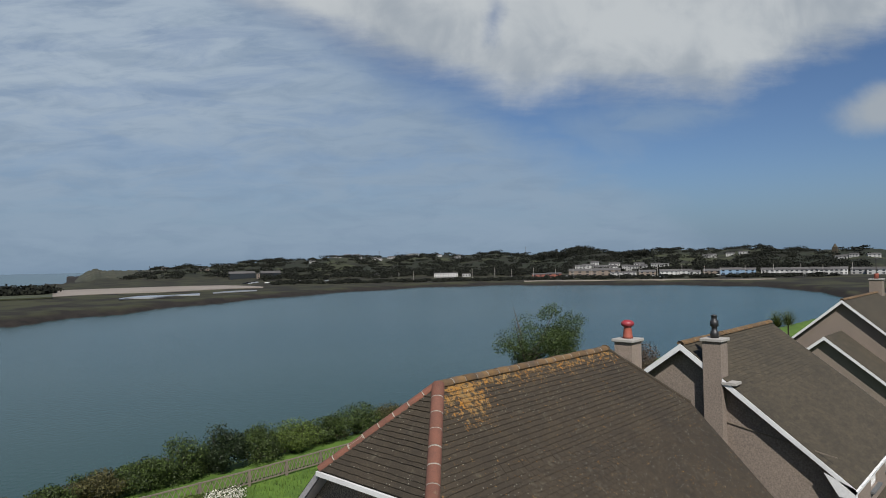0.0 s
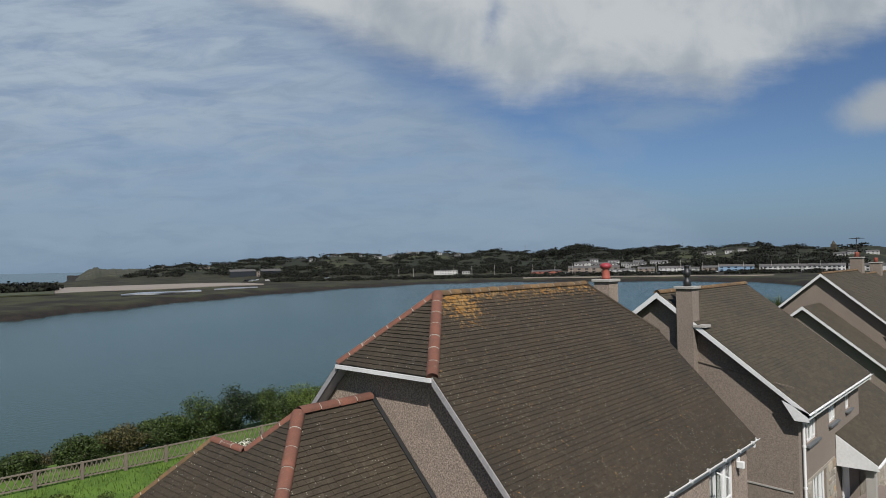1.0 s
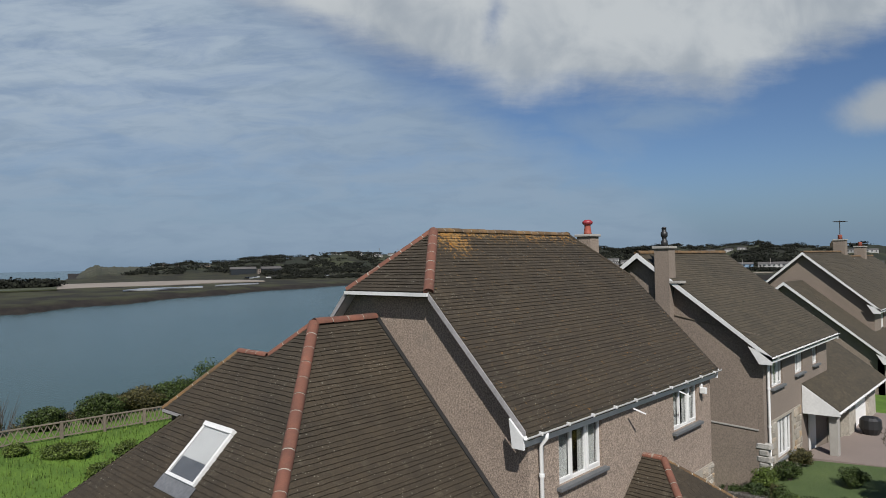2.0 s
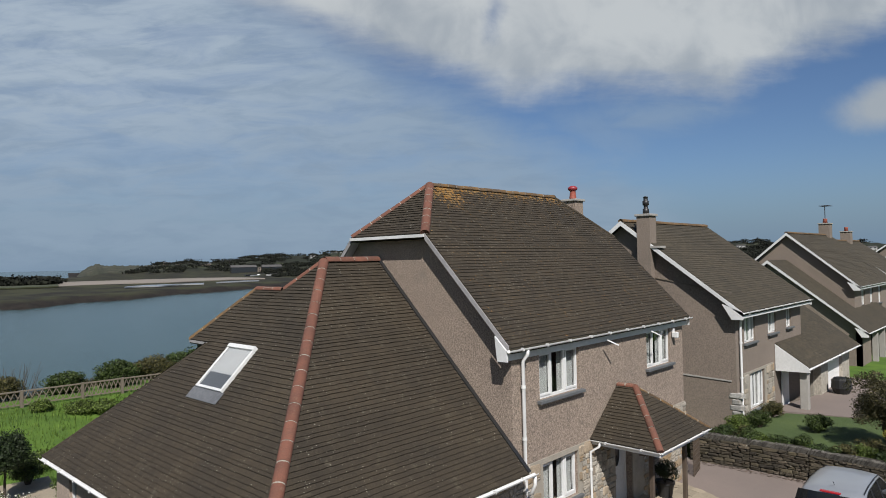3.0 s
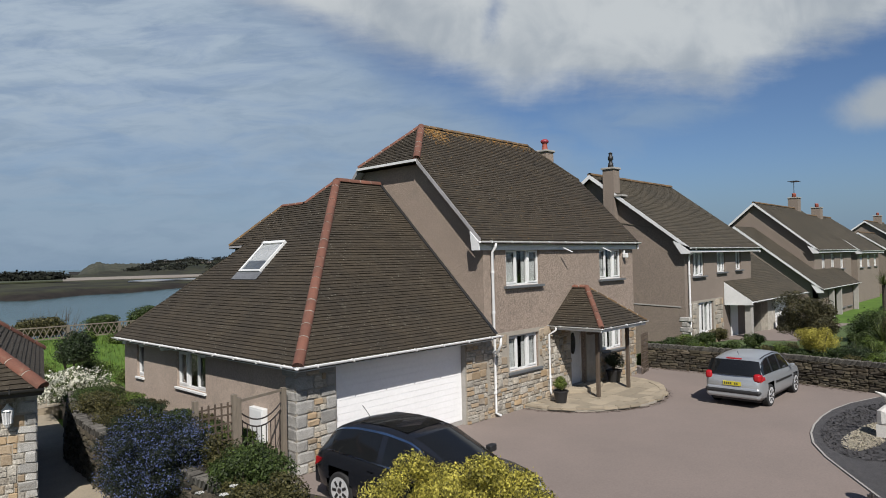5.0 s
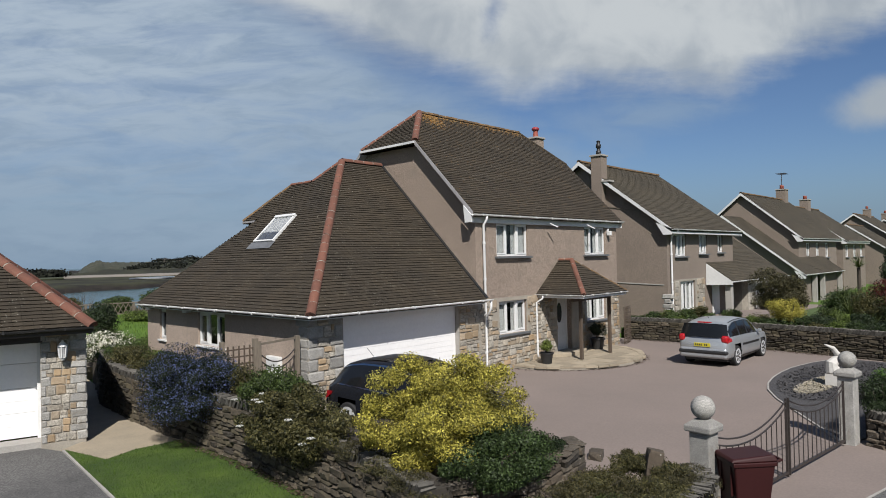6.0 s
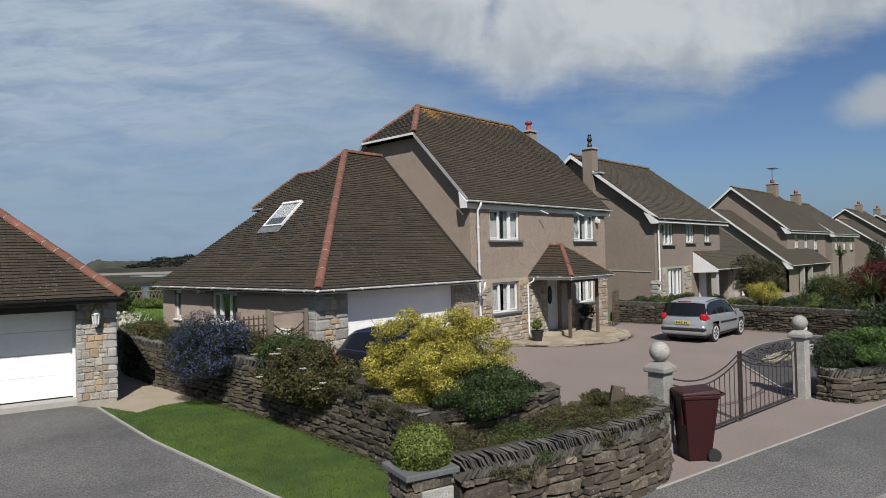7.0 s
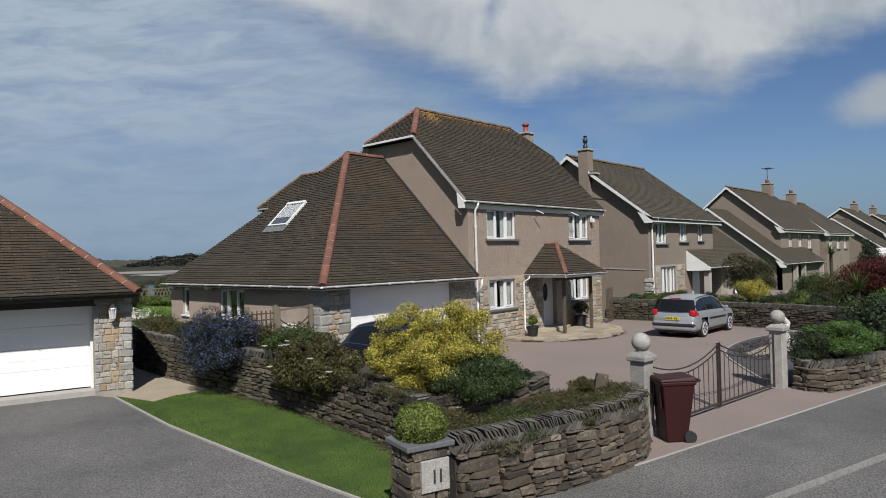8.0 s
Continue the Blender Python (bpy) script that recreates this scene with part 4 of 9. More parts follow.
    for x, w in ((RX0 - 0.1, 0.05), (RX1 + 0.06, 0.04)):
        ev.prism([(x, RYE + 0.04, 4.86), (x, RYE + 0.3, 4.86), (x, RYE + 0.36, main_z(RYE + 0.36) - 0.12), (x, RYE + 0.04, 5.08)], (w, 0, 0))
    ev.make("fascia", M["white_paint"], h, "white painted eaves board")
    for x in (RX0 - 0.02, RX1 - 0.02):
        for ya, yc in ((RYE + 0.05, yh0), (yb - 0.05, yh1)):
            za, zc = main_z(ya), HZ
            bb = MB().prism([(x, ya, za - 0.15), (x, ya, za - 0.005), (x, yc, zc - 0.005), (x, yc, zc - 0.15)], (0.04, 0, 0))
            bb.make("verge_board", M["verge"], h, "grey weathered verge board")
        MB().box(x - 0.05, yh0, HZ - 0.095, x + 0.0, yh1, HZ - 0.02).make("hip_fascia", M["white_paint"], h, "white fascia under the half-hip")
        for ya, yc in ((0.0, yh0), (7.3, yh1)):
            za, zc = main_z(ya), HZ
            sf = MB().prism([(x + 0.04, ya, za - 0.16), (x + 0.04, ya, za - 0.13), (x + 0.04, yc, zc - 0.13), (x + 0.04, yc, zc - 0.16)], (GWX - x - 0.04 if x < 4 else -0.16, 0, 0))
            sf.make("soffit", M["white_paint"], h)
    gutter(h, (RX0 - 0.11, RYE - 0.02, 5.11), (RX1 + 0.12, RYE - 0.02, 5.11), r=0.058)
    downpipe(h, [(0.5, RYE - 0.02, 5.06), (0.5, RYE - 0.02, 4.96), (0.5, -0.09, 4.8), (0.5, -0.09, GZ + 0.12), (0.58, -0.22, GZ + 0.05)], 0.04, 4)
    for n, (a, b, c, d) in enumerate(front[:4]):
        window(h, (a, 0, c), (1, 0, 0), (0, -1, 0), b - a, d - c, 3)
    # door in its recess
    dr = MB().box(4.55, 0.20, 0.42, 5.40, 0.25, 2.36)
    door = bevel(dr.make("front_door", M["white_paint"], h, "white panelled front door"), 0.006)
    MB().box(4.5, 0.17, 0.3, 4.56, 0.27, 2.4).box(5.39, 0.17, 0.3, 5.45, 0.27, 2.4).box(4.5, 0.17, 2.34, 5.45, 0.27, 2.4).make("door_frame", M["upvc"], h)
    ov = MB()
    n = 20
    ov.v += [(4.97 + 0.16 * math.cos(2 * math.pi * k / n), 0.188, 1.75 + 0.36 * math.sin(2 * math.pi * k / n)) for k in range(n)]
    ov.v += [(x, 0.196, z) for x, _, z in ov.v[:n]]
    ov.f += [tuple(range(n)), tuple(range(n, 2 * n))[::-1]] + [(i, (i + 1) % n, n + (i + 1) % n, n + i) for i in range(n)]
    ov.make("oval_light", M["dark_glass"], door, "oval dark glass light")
    MB().box(4.62, 0.16, 1.25, 4.66, 0.20, 1.42).make("handle", M["chrome"], door)
    MB().box(4.5, 0.1, GZ + 0.1, 5.45, 0.3, 0.42).make("threshold", M["concrete"], h)
    # stone facing of the ground floor
    face = MB()
    wall_panels(face, GWX + 0.005, 8.95, GZ - 0.2, 2.5, front[2:], lambda u, d, z: (u, d - 0.035, z), 0.033)
    core = face.weld().make("stone_facing", M["mortar"], h, "granite rubble ground-floor facing")
    pieces = stone_meshes(M["house_stone"], 14, 8, rough=0.17)

    def skip(u, z, hw, hh):
        return any(u + hw > a - 0.01 and u - hw < b + 0.01 and z + hh > c and z - hh < d for a, b, c, d in front) or (5.45 < u < 6.1) or u - hw < GWX - 0.02
    lay_stones(core, pieces, (0, -0.035), (8.93, -0.035), GZ - 0.05, 2.48, (0.11, 0.25), (0.08, 0.34), 0.1, (0, -1), 11, skip, proud=0.014, gap=0.02, rubble=True)
    # chimney on the far gable
    st = MB().box(8.97, 3.76, GZ - 0.2, 9.5, 4.26, 9.04)
    ch = st.make("chimney", M["render"], h, "pebbledash chimney stack with red clay pot")
    bevel(MB().box(8.91, 3.7, 9.04, 9.56, 4.32, 9.12).make("cap", M["concrete"], ch), 0.015)
    MB().lathe(9.24, 4.01, [(0.14, 9.12), (0.125, 9.18), (0.1, 9.4), (0.105, 9.42)], 16).make("pot", M["red_clay"], ch, smooth=True)
    MB().lathe(9.24, 4.01, [(0.105, 9.42), (0.165, 9.47), (0.175, 9.52), (0.155, 9.56), (0.09, 9.6), (0.02, 9.61)], 16).make("cowl", M["red_cowl"], ch, "red cowl", smooth=True)
    # flood lamp under the eaves and pole brackets
    lamp = MB().box(8.12, -0.2, 4.55, 8.24, -0.02, 4.72).box(8.15, -0.09, 4.7, 8.21, 0.0, 4.82)
    bevel(lamp.make("security_light", M["white_paint"], h, "small white wall lamp"), 0.02)
    for x in (3.9, 6.35):
        MB().beam((x, RYE - 0.03, 4.92), (x + 0.22, RYE - 0.22, 4.78), 0.03, 0.03).make("bracket", M["upvc"], h)
    return h


house()

# ---- the garage wing ----
GX0, GYE, GZE, GXR, GYR, GZR = -6.23, -0.48, 2.55, -1.6, 4.17, 7.08
GK = (GZR - GZE) / (GYR - GYE)


def garage():
    g = thing("garage", (-3, 4, GZ), "attached garage wing with tall hipped brown tiled roof", "garage")
    gyb = 9.15
    wl = MB()
    wall_panels(wl, -5.95, GWX - 0.002, GZ - 0.3, 2.46, [(-4.95, -0.65, GZ - 0.4, 2.44)], lambda u, d, z: (u, d + 0.003, z), 0.32)
    side = [(3.97, 5.57, 1.42, 2.38), (7.7, 8.18, 1.42, 2.38)]
    wf, wl = wl, MB()
    wall_panels(wl, 0.3, gyb - 0.35, GZ - 0.3, 2.46, side, lambda u, d, z: (-5.95 + d, u, z), 0.3)
    wl.box(-5.95, gyb - 0.35, GZ - 0.3, -0.01, gyb - 0.05, 2.46)
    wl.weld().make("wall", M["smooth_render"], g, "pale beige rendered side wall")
    # added dark sheet: hides the open inside and stands in for its gloom
    MB().box(-4.6, 0.33, GZ - 0.3, -4.5, gyb - 0.36, 2.44).make("inner_wall", M["interior"], g, "added dark sheet standing in for the unlit garage inside")
    wf.weld().make("wall", M["render"], g, "beige pebbledash wall")
    # roof planes, with the rear dormer gable flush with the side slope
    A, B = (GX0, GYE, GZE), (0.1, GYE, GZE)
    R0, R1 = (GXR, GYR, GZR), (0.1, GYR, GZR)
    C, D = (GX0, gyb, GZE), (0.1, gyb, GZE)
    s, yend, yhip = 0.68, 7.15, 6.05
    KL = (GZR - GZE) / (GXR - GX0)
    zr = GZR - GK * s
    xr = GX0 + (zr - GZE) / KL
    V = (xr, GYR + s, zr)
    E = (xr, yhip, zr)
    zv = 5.2
    xv = GX0 + (zv - GZE) / KL
    yv = GYR + (GZR - zv) / GK
    F, G = (xv, yend, zv), (xv, yv, zv)
    mb = MB()
    dn = (0, 0, -0.1)
    for poly in ([A, B, R1, R0], [C, A, R0, V, E, F, G], [D, C, R0, R1], [V, E, (2 * xr - xv, yend, zv), (2 * xr - xv, yv, zv)], [F, (2 * xr - xv, yend, zv), E]):
        mb.prism(poly, dn)
    mb.box(xv + 0.12, yv + 0.1, zv - 1.3, 2 * xr - xv - 0.12, yend - 0.15, zv - 0.08)
    rf = mb.make("roof", M["tile_far"], g, "brown plain-tiled hipped roof")
    tiled_slope(rf, [A, B, R1, R0], M["tile"], single=lambda u, v: 4.2 < v < 5.9 and u < 6.1, seed=13)
    tiled_slope(rf, [C, A, R0, V, G], M["tile"], single=lambda u, v: 4.55 < v < 5.65 and 4.2 < u < 9, seed=14)
    tiled_slope(rf, [F, G, V, E], M["tile"], seed=16)
    tiled_slope(rf, [D, C, R0, R1], M["tile"], seed=15)
    ridge_tiles(rf, A, R0, M["hip"], r=0.118, name="hip_tile", length=0.42)
    ridge_tiles(rf, R0, R1, M["hip"], r=0.12, length=0.4)
    ridge_tiles(rf, C, G, M["tile"], r=0.05, name="hip_tile", length=0.4)
    ridge_tiles(rf, V, R0, M["hip"], r=0.08, name="hip_tile", length=0.4)
    ridge_tiles(rf, V, E, M["hip"], r=0.08, length=0.4)
    ridge_tiles(rf, F, E, M["ridge"], r=0.07, name="hip_tile", length=0.4)
    MB().box(xv - 0.02, yv + 0.1, zv - 0.07, xv + 0.02, yend, zv - 0.01).make("dormer_fascia", M["verge"], g)
    # dark weathering strip where the slope meets the gable wall
    MB().beam((0.11, GYE, GZE + 0.03), (0.11, GYR, GZR + 0.03), 0.1, 0.05).make("flashing", M["black_plastic"], g, "dark flashing against the gable")
    # eaves
    MB().box(GX0 + 0.05, GYE + 0.05, 2.42, 0, 0.0, 2.46).box(GX0 + 0.05, 0.0, 2.42, -5.95, gyb, 2.46).make("soffit", M["white_paint"], g)
    MB().box(GX0 + 0.04, GYE + 0.03, 2.42, 0, GYE + 0.06, 2.53).box(GX0 + 0.03, GYE + 0.03, 2.42, GX0 + 0.06, gyb, 2.53).make("fascia", M["white_paint"], g)
    gutter(g, (GX0 - 0.04, GYE - 0.05, 2.53), (0.3, GYE - 0.05, 2.53))
    gutter(g, (GX0 - 0.05, gyb, 2.53), (GX0 - 0.05, GYE - 0.02, 2.53))
    downpipe(g, [(0.26, GYE - 0.03, 2.48), (0.26, GYE - 0.03, 2.3), (0.25, GYE + 0.05, 2.1), (0.46, -0.1, 1.95), (0.5, -0.09, 1.85)], 0.036, 1)
    for y in (6.1, 8.7):
        MB().box(-6.12, y - 0.12, 2.34, -5.95, y + 0.12, 2.43).make("corbel", M["white_paint"], g)
    # stone piers either side of the door
    pieces = stone_meshes(M["house_stone"], 10, 21)
    gr = stone_meshes(M["granite"], 6, 22, rough=0.07)
    MB().box(-5.99, -0.035, GZ - 0.2, -4.95, 0.0, 2.42).box(-5.99, 0, GZ - 0.2, -5.95, 0.32, 2.42).weld().make("stone_facing", M["mortar"], g)
    MB().box(-0.65, -0.035, GZ - 0.2, GWX, 0, 2.42).make("stone_facing", M["mortar"], g)
    pier = g
    z = GZ
    rnd = random.Random(4)
    k = 0
    while z < 2.4:
        hh = rnd.uniform(0.2, 0.3)
        hh = min(hh, 2.42 - z)
        wq = 0.45 if k % 2 else 0.28
        for x0, x1 in ((-6.0, -6.0 + wq), (-4.95 - (0.73 - wq), -4.95)):
            ob = new("quoin", rnd.choice(gr))
            ob.matrix_basis = Matrix.Translation(((x0 + x1) / 2, 0.01, z + hh / 2)) @ Matrix.Diagonal((x1 - x0 - 0.015, 0.14, hh - 0.015, 1))
            under(ob, pier)
        ob = new("quoin", rnd.choice(gr))
        ob.matrix_basis = Matrix.Translation((-5.96, 0.16 + (0.0 if k % 2 else 0.06), z + hh / 2)) @ Matrix.Diagonal((0.09, 0.36 if k % 2 else 0.48, hh - 0.015, 1))
        under(ob, pier)
        lay_stones(pier, pieces, (-6.0 + wq, -0.035), (-4.95 - (0.73 - wq), -0.035), z, z + hh, (hh * 0.45, hh * 0.6), (0.14, 0.34), 0.1, (0, -1), 40 + k, proud=0.03)
        z += hh
        k += 1
    lay_stones(pier, pieces, (-0.65, -0.035), (GWX, -0.035), GZ, 2.42, (0.12, 0.25), (0.1, 0.32), 0.1, (0, -1), 77, proud=0.018, rubble=True)
    # sectional door with ribs
    n = 14
    top, bot = 2.44, GZ + 0.12
    door = thing("garage_door", (-2.8, 0.15, GZ + 0.1), "wide white ribbed garage door, closed", "garage door")
    for i in range(n):
        z0, z1 = bot + (top - bot) * i / n, bot + (top - bot) * (i + 1) / n
        MB().box(-4.93, 0.13, z0 + 0.004, -0.67, 0.17, z1 - 0.004).box(-4.93, 0.136, z0 - 0.004, -0.67, 0.17, z0 + 0.004).make("panel", M["door_white"], door)
    MB().box(-4.95, 0.12, bot - 0.12, -0.65, 0.34, bot - 0.006).make("threshold", M["concrete"], g)
    MB().box(-0.66, 0.0, GZ, -0.64, 0.3, 2.44).box(-4.96, 0.0, GZ, -4.94, 0.3, 2.44).make("door_jamb", M["concrete"], g)
    window(g, (-5.95, side[0][1], side[0][2]), (0, -1, 0), (-1, 0, 0), side[0][1] - side[0][0], side[0][3] - side[0][2], 3, sill="upvc", curtain=False)
    window(g, (-5.95, side[1][1], side[1][2]), (0, -1, 0), (-1, 0, 0), side[1][1] - side[1][0], side[1][3] - side[1][2], 1, sill="upvc", curtain=False)
    # roof window
    kx = Vector((1, 0, KL)).normalized()
    nx = Vector((-KL, 0, 1)).normalized()
    m = Matrix((Vector((0, -1, 0)), kx, nx)).transposed().to_4x4()
    m.translation = Vector((-4.36, 5.03, GZE + KL * (-4.36 - GX0)))
    W, H = 1.1, 1.17
    fr = MB()
    fr.box(0, 0, 0, W, 0.06, 0.09, m).box(0, H - 0.1, 0, W, H, 0.11, m).box(0, 0.06, 0, 0.055, H - 0.1, 0.09, m).box(W - 0.055, 0.06, 0, W, H - 0.1, 0.09, m)
    sk = bevel(fr.make("roof_window", M["white_paint"], g, "white framed roof window with blind half drawn"), 0.01)
    MB().box(0.055, 0.06, 0.07, W - 0.055, H - 0.1, 0.078, m).make("pane", M["glass"], sk).visible_shadow = False
    MB().box(0.07, 0.42, 0.05, W - 0.07, H - 0.1, 0.056, m).make("blind", M["white_paint"], sk, "white blind drawn half way")
    MB().box(0.07, 0.06, 0.04, W - 0.07, 0.42, 0.048, m).make("reveal", M["lead"], sk)
    MB().box(-0.1, -0.28, 0.038, W + 0.1, 0.0, 0.046, m).make("apron", M["lead"], sk, "lead apron")
    return g


garage()


def porch():
    p = thing("porch", (4.75, -1.2, GZ), "hipped tiled entrance porch on timber posts", "porch")
    x0, x1, yf, ze = 3.3, 6.15, -1.86, 2.52
    xc, zt = 4.75, 3.66
    T0, T1 = (xc, -0.02, zt), (xc, -0.52, zt)
    a, b, c, d = (x0, yf, ze), (x1, yf, ze), (x1, -0.02, ze), (x0, -0.02, ze)
    mb = MB()
    for poly in ([a, b, T1], [d, a, T1, T0], [b, c, T0, T1]):
        mb.prism(poly, (0, 0, -0.06))
    rf = mb.make("roof", M["tile_far"], p, "brown tiled porch roof")
    tiled_slope(rf, [a, b, T1], M["tile"], seed=31, single=lambda u, v: v < 0.9)
    tiled_slope(rf, [d, a, T1, T0], M["tile"], seed=32)
    tiled_slope(rf, [b, c, T0, T1], M["tile"], seed=33)
    ridge_tiles(rf, a, T1, M["hip"], r=0.085, name="hip_tile", length=0.36)
    ridge_tiles(rf, b, T1, M["ridge"], r=0.06, name="hip_tile", length=0.36)
    ridge_tiles(rf, T1, T0, M["hip"], r=0.085, length=0.3)
    MB().box(x0 + 0.02, yf + 0.02, ze - 0.13, x1 - 0.02, yf + 0.06, ze - 0.02).box(x0 + 0.02, yf + 0.06, ze - 0.13, x0 + 0.06, 0, ze - 0.02).box(x1 - 0.06, yf + 0.06, ze - 0.13, x1 - 0.02, 0, ze - 0.02).make("fascia", M["white_paint"], p)
    MB().box(x0 + 0.06, yf + 0.06, ze - 0.12, x1 - 0.06, -0.04, ze - 0.09).make("ceiling_board", M["stained_wood"], p)
    gutter(p, (x0, yf - 0.03, ze - 0.01), (x1, yf - 0.03, ze - 0.01), 0.04)
    gutter(p, (x0 - 0.03, 0, ze - 0.01), (x0 - 0.03, yf, ze - 0.01), 0.04)
    downpipe(p, [(x0 - 0.02, -0.3, ze - 0.05), (x0 - 0.02, -0.28, ze - 0.15), (x0 - 0.1, -0.09, ze - 0.28), (x0 - 0.1, -0.09, GZ + 0.3), (x0 - 0.1, -0.12, GZ + 0.2)], 0.032, 2)
    for x in (4.05, 5.95):
        post = MB().box(x - 0.052, -1.315, GZ + 0.12, x + 0.052, -1.21, ze - 0.12).make("post", M["stained_wood"], p, "weathered square timber post")
        bevel(post, 0.012)
    MB().box(x0 + 0.25, -1.33, ze - 0.25, x1 - 0.2, -1.2, ze - 0.12).make("beam", M["stained_wood"], p)


porch()

# ---- the neighbours along the road ----
def gabled(mb, x0, x1, ye, ze, yr, zr, yb=None):
    """Deck of a plain gabled roof; returns the front slope's corners."""
    yb = 2 * yr - ye if yb is None else yb
    zb = zr - (zr - ze) / (yr - ye) * (yb - yr)
    mb.prism([(x0, ye, ze), (x1, ye, ze), (x1, yr, zr), (x0, yr, zr)], (0, 0, -0.12))
    mb.prism([(x1, yb, zb), (x0, yb, zb), (x0, yr, zr), (x1, yr, zr)], (0, 0, -0.12))
    return [(x0, ye, ze), (x1, ye, ze), (x1, yr, zr), (x0, yr, zr)], [(x1, yb, zb), (x0, yb, zb), (x0, yr, zr), (x1, yr, zr)], yb, zb


def barge(parent, x, ye, ze, yr, zr, yb, zb, t=0.15):
    mb = MB()
    mb.prism([(x, ye, ze - t), (x, ye, ze), (x, yr, zr), (x, yr, zr - t * 1.3)], (0.04, 0, 0))
    mb.prism([(x, yb, zb - t), (x, yb, zb), (x, yr, zr), (x, yr, zr - t * 1.3)], (0.04, 0, 0))
    mb.prism([(x, ye, ze - t - 0.12), (x, ye + 0.4, ze - t - 0.12), (x, ye + 0.75, ze + 0.3), (x, ye, ze)], (0.04, 0, 0))
    return mb.make("bargeboard", M["white_paint"], parent, "white bargeboard")


def row_house(label, x0, x1, ye, ze, yr, zr, ground, windows=(), low=(), wing=None, chimney=None, inset=0.3, fine=True, hipped=False, group=""):
    """A house of the row: gabled tiled roof, roughcast walls, casements on the front, perhaps a low wing."""
    h = thing("house", ((x0 + x1) / 2, yr, ground), label, "house", group)
    deck = MB()
    front, _, yb, zb = gabled(deck, x0, x1, ye, ze, yr, zr)
    rf = deck.make("roof", M["tile_far"], h, "brown tiled gabled roof")
    g, w = (0.13, 0.3) if fine else (0.2, 0.6)
    tiled_slope(rf, front, M["tile_far"], gauge=g, width=w, thick=0.017, seed=int(x0))
    ridge_tiles(rf, (x0, yr, zr), (x1, yr, zr), M["ridge"], length=0.5 if fine else 1.2)
    yw = ye + 0.4
    wall = MB()
    op = [(a, b, c, d) for a, b, c, d, _ in windows]
    wall_panels(wall, x0 + inset, x1 - inset, ground - 0.5, ze - 0.1, op, lambda u, d, z: (u, yw + d, z), 0.3)
    k = (zr - ze) / (yr - ye)
    for xa, xb in ((x0 + inset, x0 + inset + 0.25), (x1 - inset - 0.25, x1 - inset)):
        wall.prism([(xa, yw + 0.3, ground - 0.5), (xa, yb - 0.4, ground - 0.5), (xa, yb - 0.4, zb + 0.4 * k - 0.14), (xa, yr, zr - 0.14), (xa, yw + 0.3, ze + 0.7 * k - 0.14)], (xb - xa, 0, 0))
        wall.prism([(xa, yw, ze - 0.1), (xa, yw + 0.3, ze - 0.1), (xa, yw + 0.3, ze + 0.7 * k - 0.14), (xa, yw, ze + 0.4 * k - 0.14)], (xb - xa, 0, 0))
    wall.box(x0 + inset, yb - 0.7, ground - 0.5, x1 - inset, yb - 0.4, zb - 0.1)
    wall.weld().make("wall", M["render_far"], h, "beige roughcast wall")
    barge(h, x0 - 0.03, ye, ze, yr, zr, yb, zb)
    barge(h, x1 - 0.01, ye, ze, yr, zr, yb, zb)
    MB().box(x0, ye + 0.02, ze - 0.22, x1, ye + 0.05, ze - 0.02).box(x0, ye + 0.05, ze - 0.22, x1, yw, ze - 0.19).make("fascia", M["white_paint"], h)
    gutter(h, (x0 - 0.02, ye - 0.04, ze - 0.01), (x1 + 0.02, ye - 0.04, ze - 0.01))
    for a, b, c, d, n in windows:
        window(h, (a, yw, c), (1, 0, 0), (0, -1, 0), b - a, d - c, n, curtain=n > 1)
    return h, rf, wall


def chimney(parent, x, y, z0, z1, wx, wy, pot="dark"):
    ch = MB().box(x - wx / 2, y - wy / 2, z0, x + wx / 2, y + wy / 2, z1).make("chimney", M["render_far"], parent, "roughcast chimney stack")
    bevel(MB().box(x - wx / 2 - 0.06, y - wy / 2 - 0.06, z1, x + wx / 2 + 0.06, y + wy / 2 + 0.06, z1 + 0.09).make("cap", M["concrete"], ch), 0.012)
    if pot == "dark":
        MB().lathe(x, y, [(0.13, z1 + 0.09), (0.12, z1 + 0.3), (0.085, z1 + 0.32), (0.085, z1 + 0.44), (0.125, z1 + 0.46), (0.125, z1 + 0.62), (0.085, z1 + 0.64), (0.085, z1 + 0.76), (0.11, z1 + 0.78), (0.02, z1 + 0.82)], 12).make("pot", M["black_plastic"], ch, "black metal chimney cowl", smooth=True)
    else:
        for k in (-1, 1):
            MB().lathe(x + 0.22 * k, y, [(0.13, z1 + 0.09), (0.11, z1 + 0.4), (0.13, z1 + 0.45), (0.1, z1 + 0.46)], 10).make("pot", M["red_clay"], ch, smooth=True)
    return ch


# next door
H2, _, _ = row_house("two-storey beige roughcast house with gabled brown roof", 13.55, 22.5, -0.28, 4.92, 4.46, 8.5, 0.4,
                       windows=[(14.75, 16.0, 3.65, 4.72, 3), (17.55, 18.6, 3.75, 4.72, 3), (20.0, 20.75, 3.8, 4.72, 2), (15.15, 16.9, 1.05, 2.45, 4)])
c2 = chimney(H2, 13.78, 3.45, 0.2, 8.64, 0.56, 0.56)
MB().box(13.48, 2.75, 7.35, 13.98, 3.17, 7.43).make("shoulder", M["concrete"], c2)
MB().beam((13.83, 4.4, 6.4), (13.83, 0.2, 5.6), 0.03, 0.03).make("cable", M["wood"], H2)
MB().beam((13.84, 6.5, 2.6), (13.84, 0.3, 2.35), 0.04, 0.05).make("string_course", M["concrete"], H2)
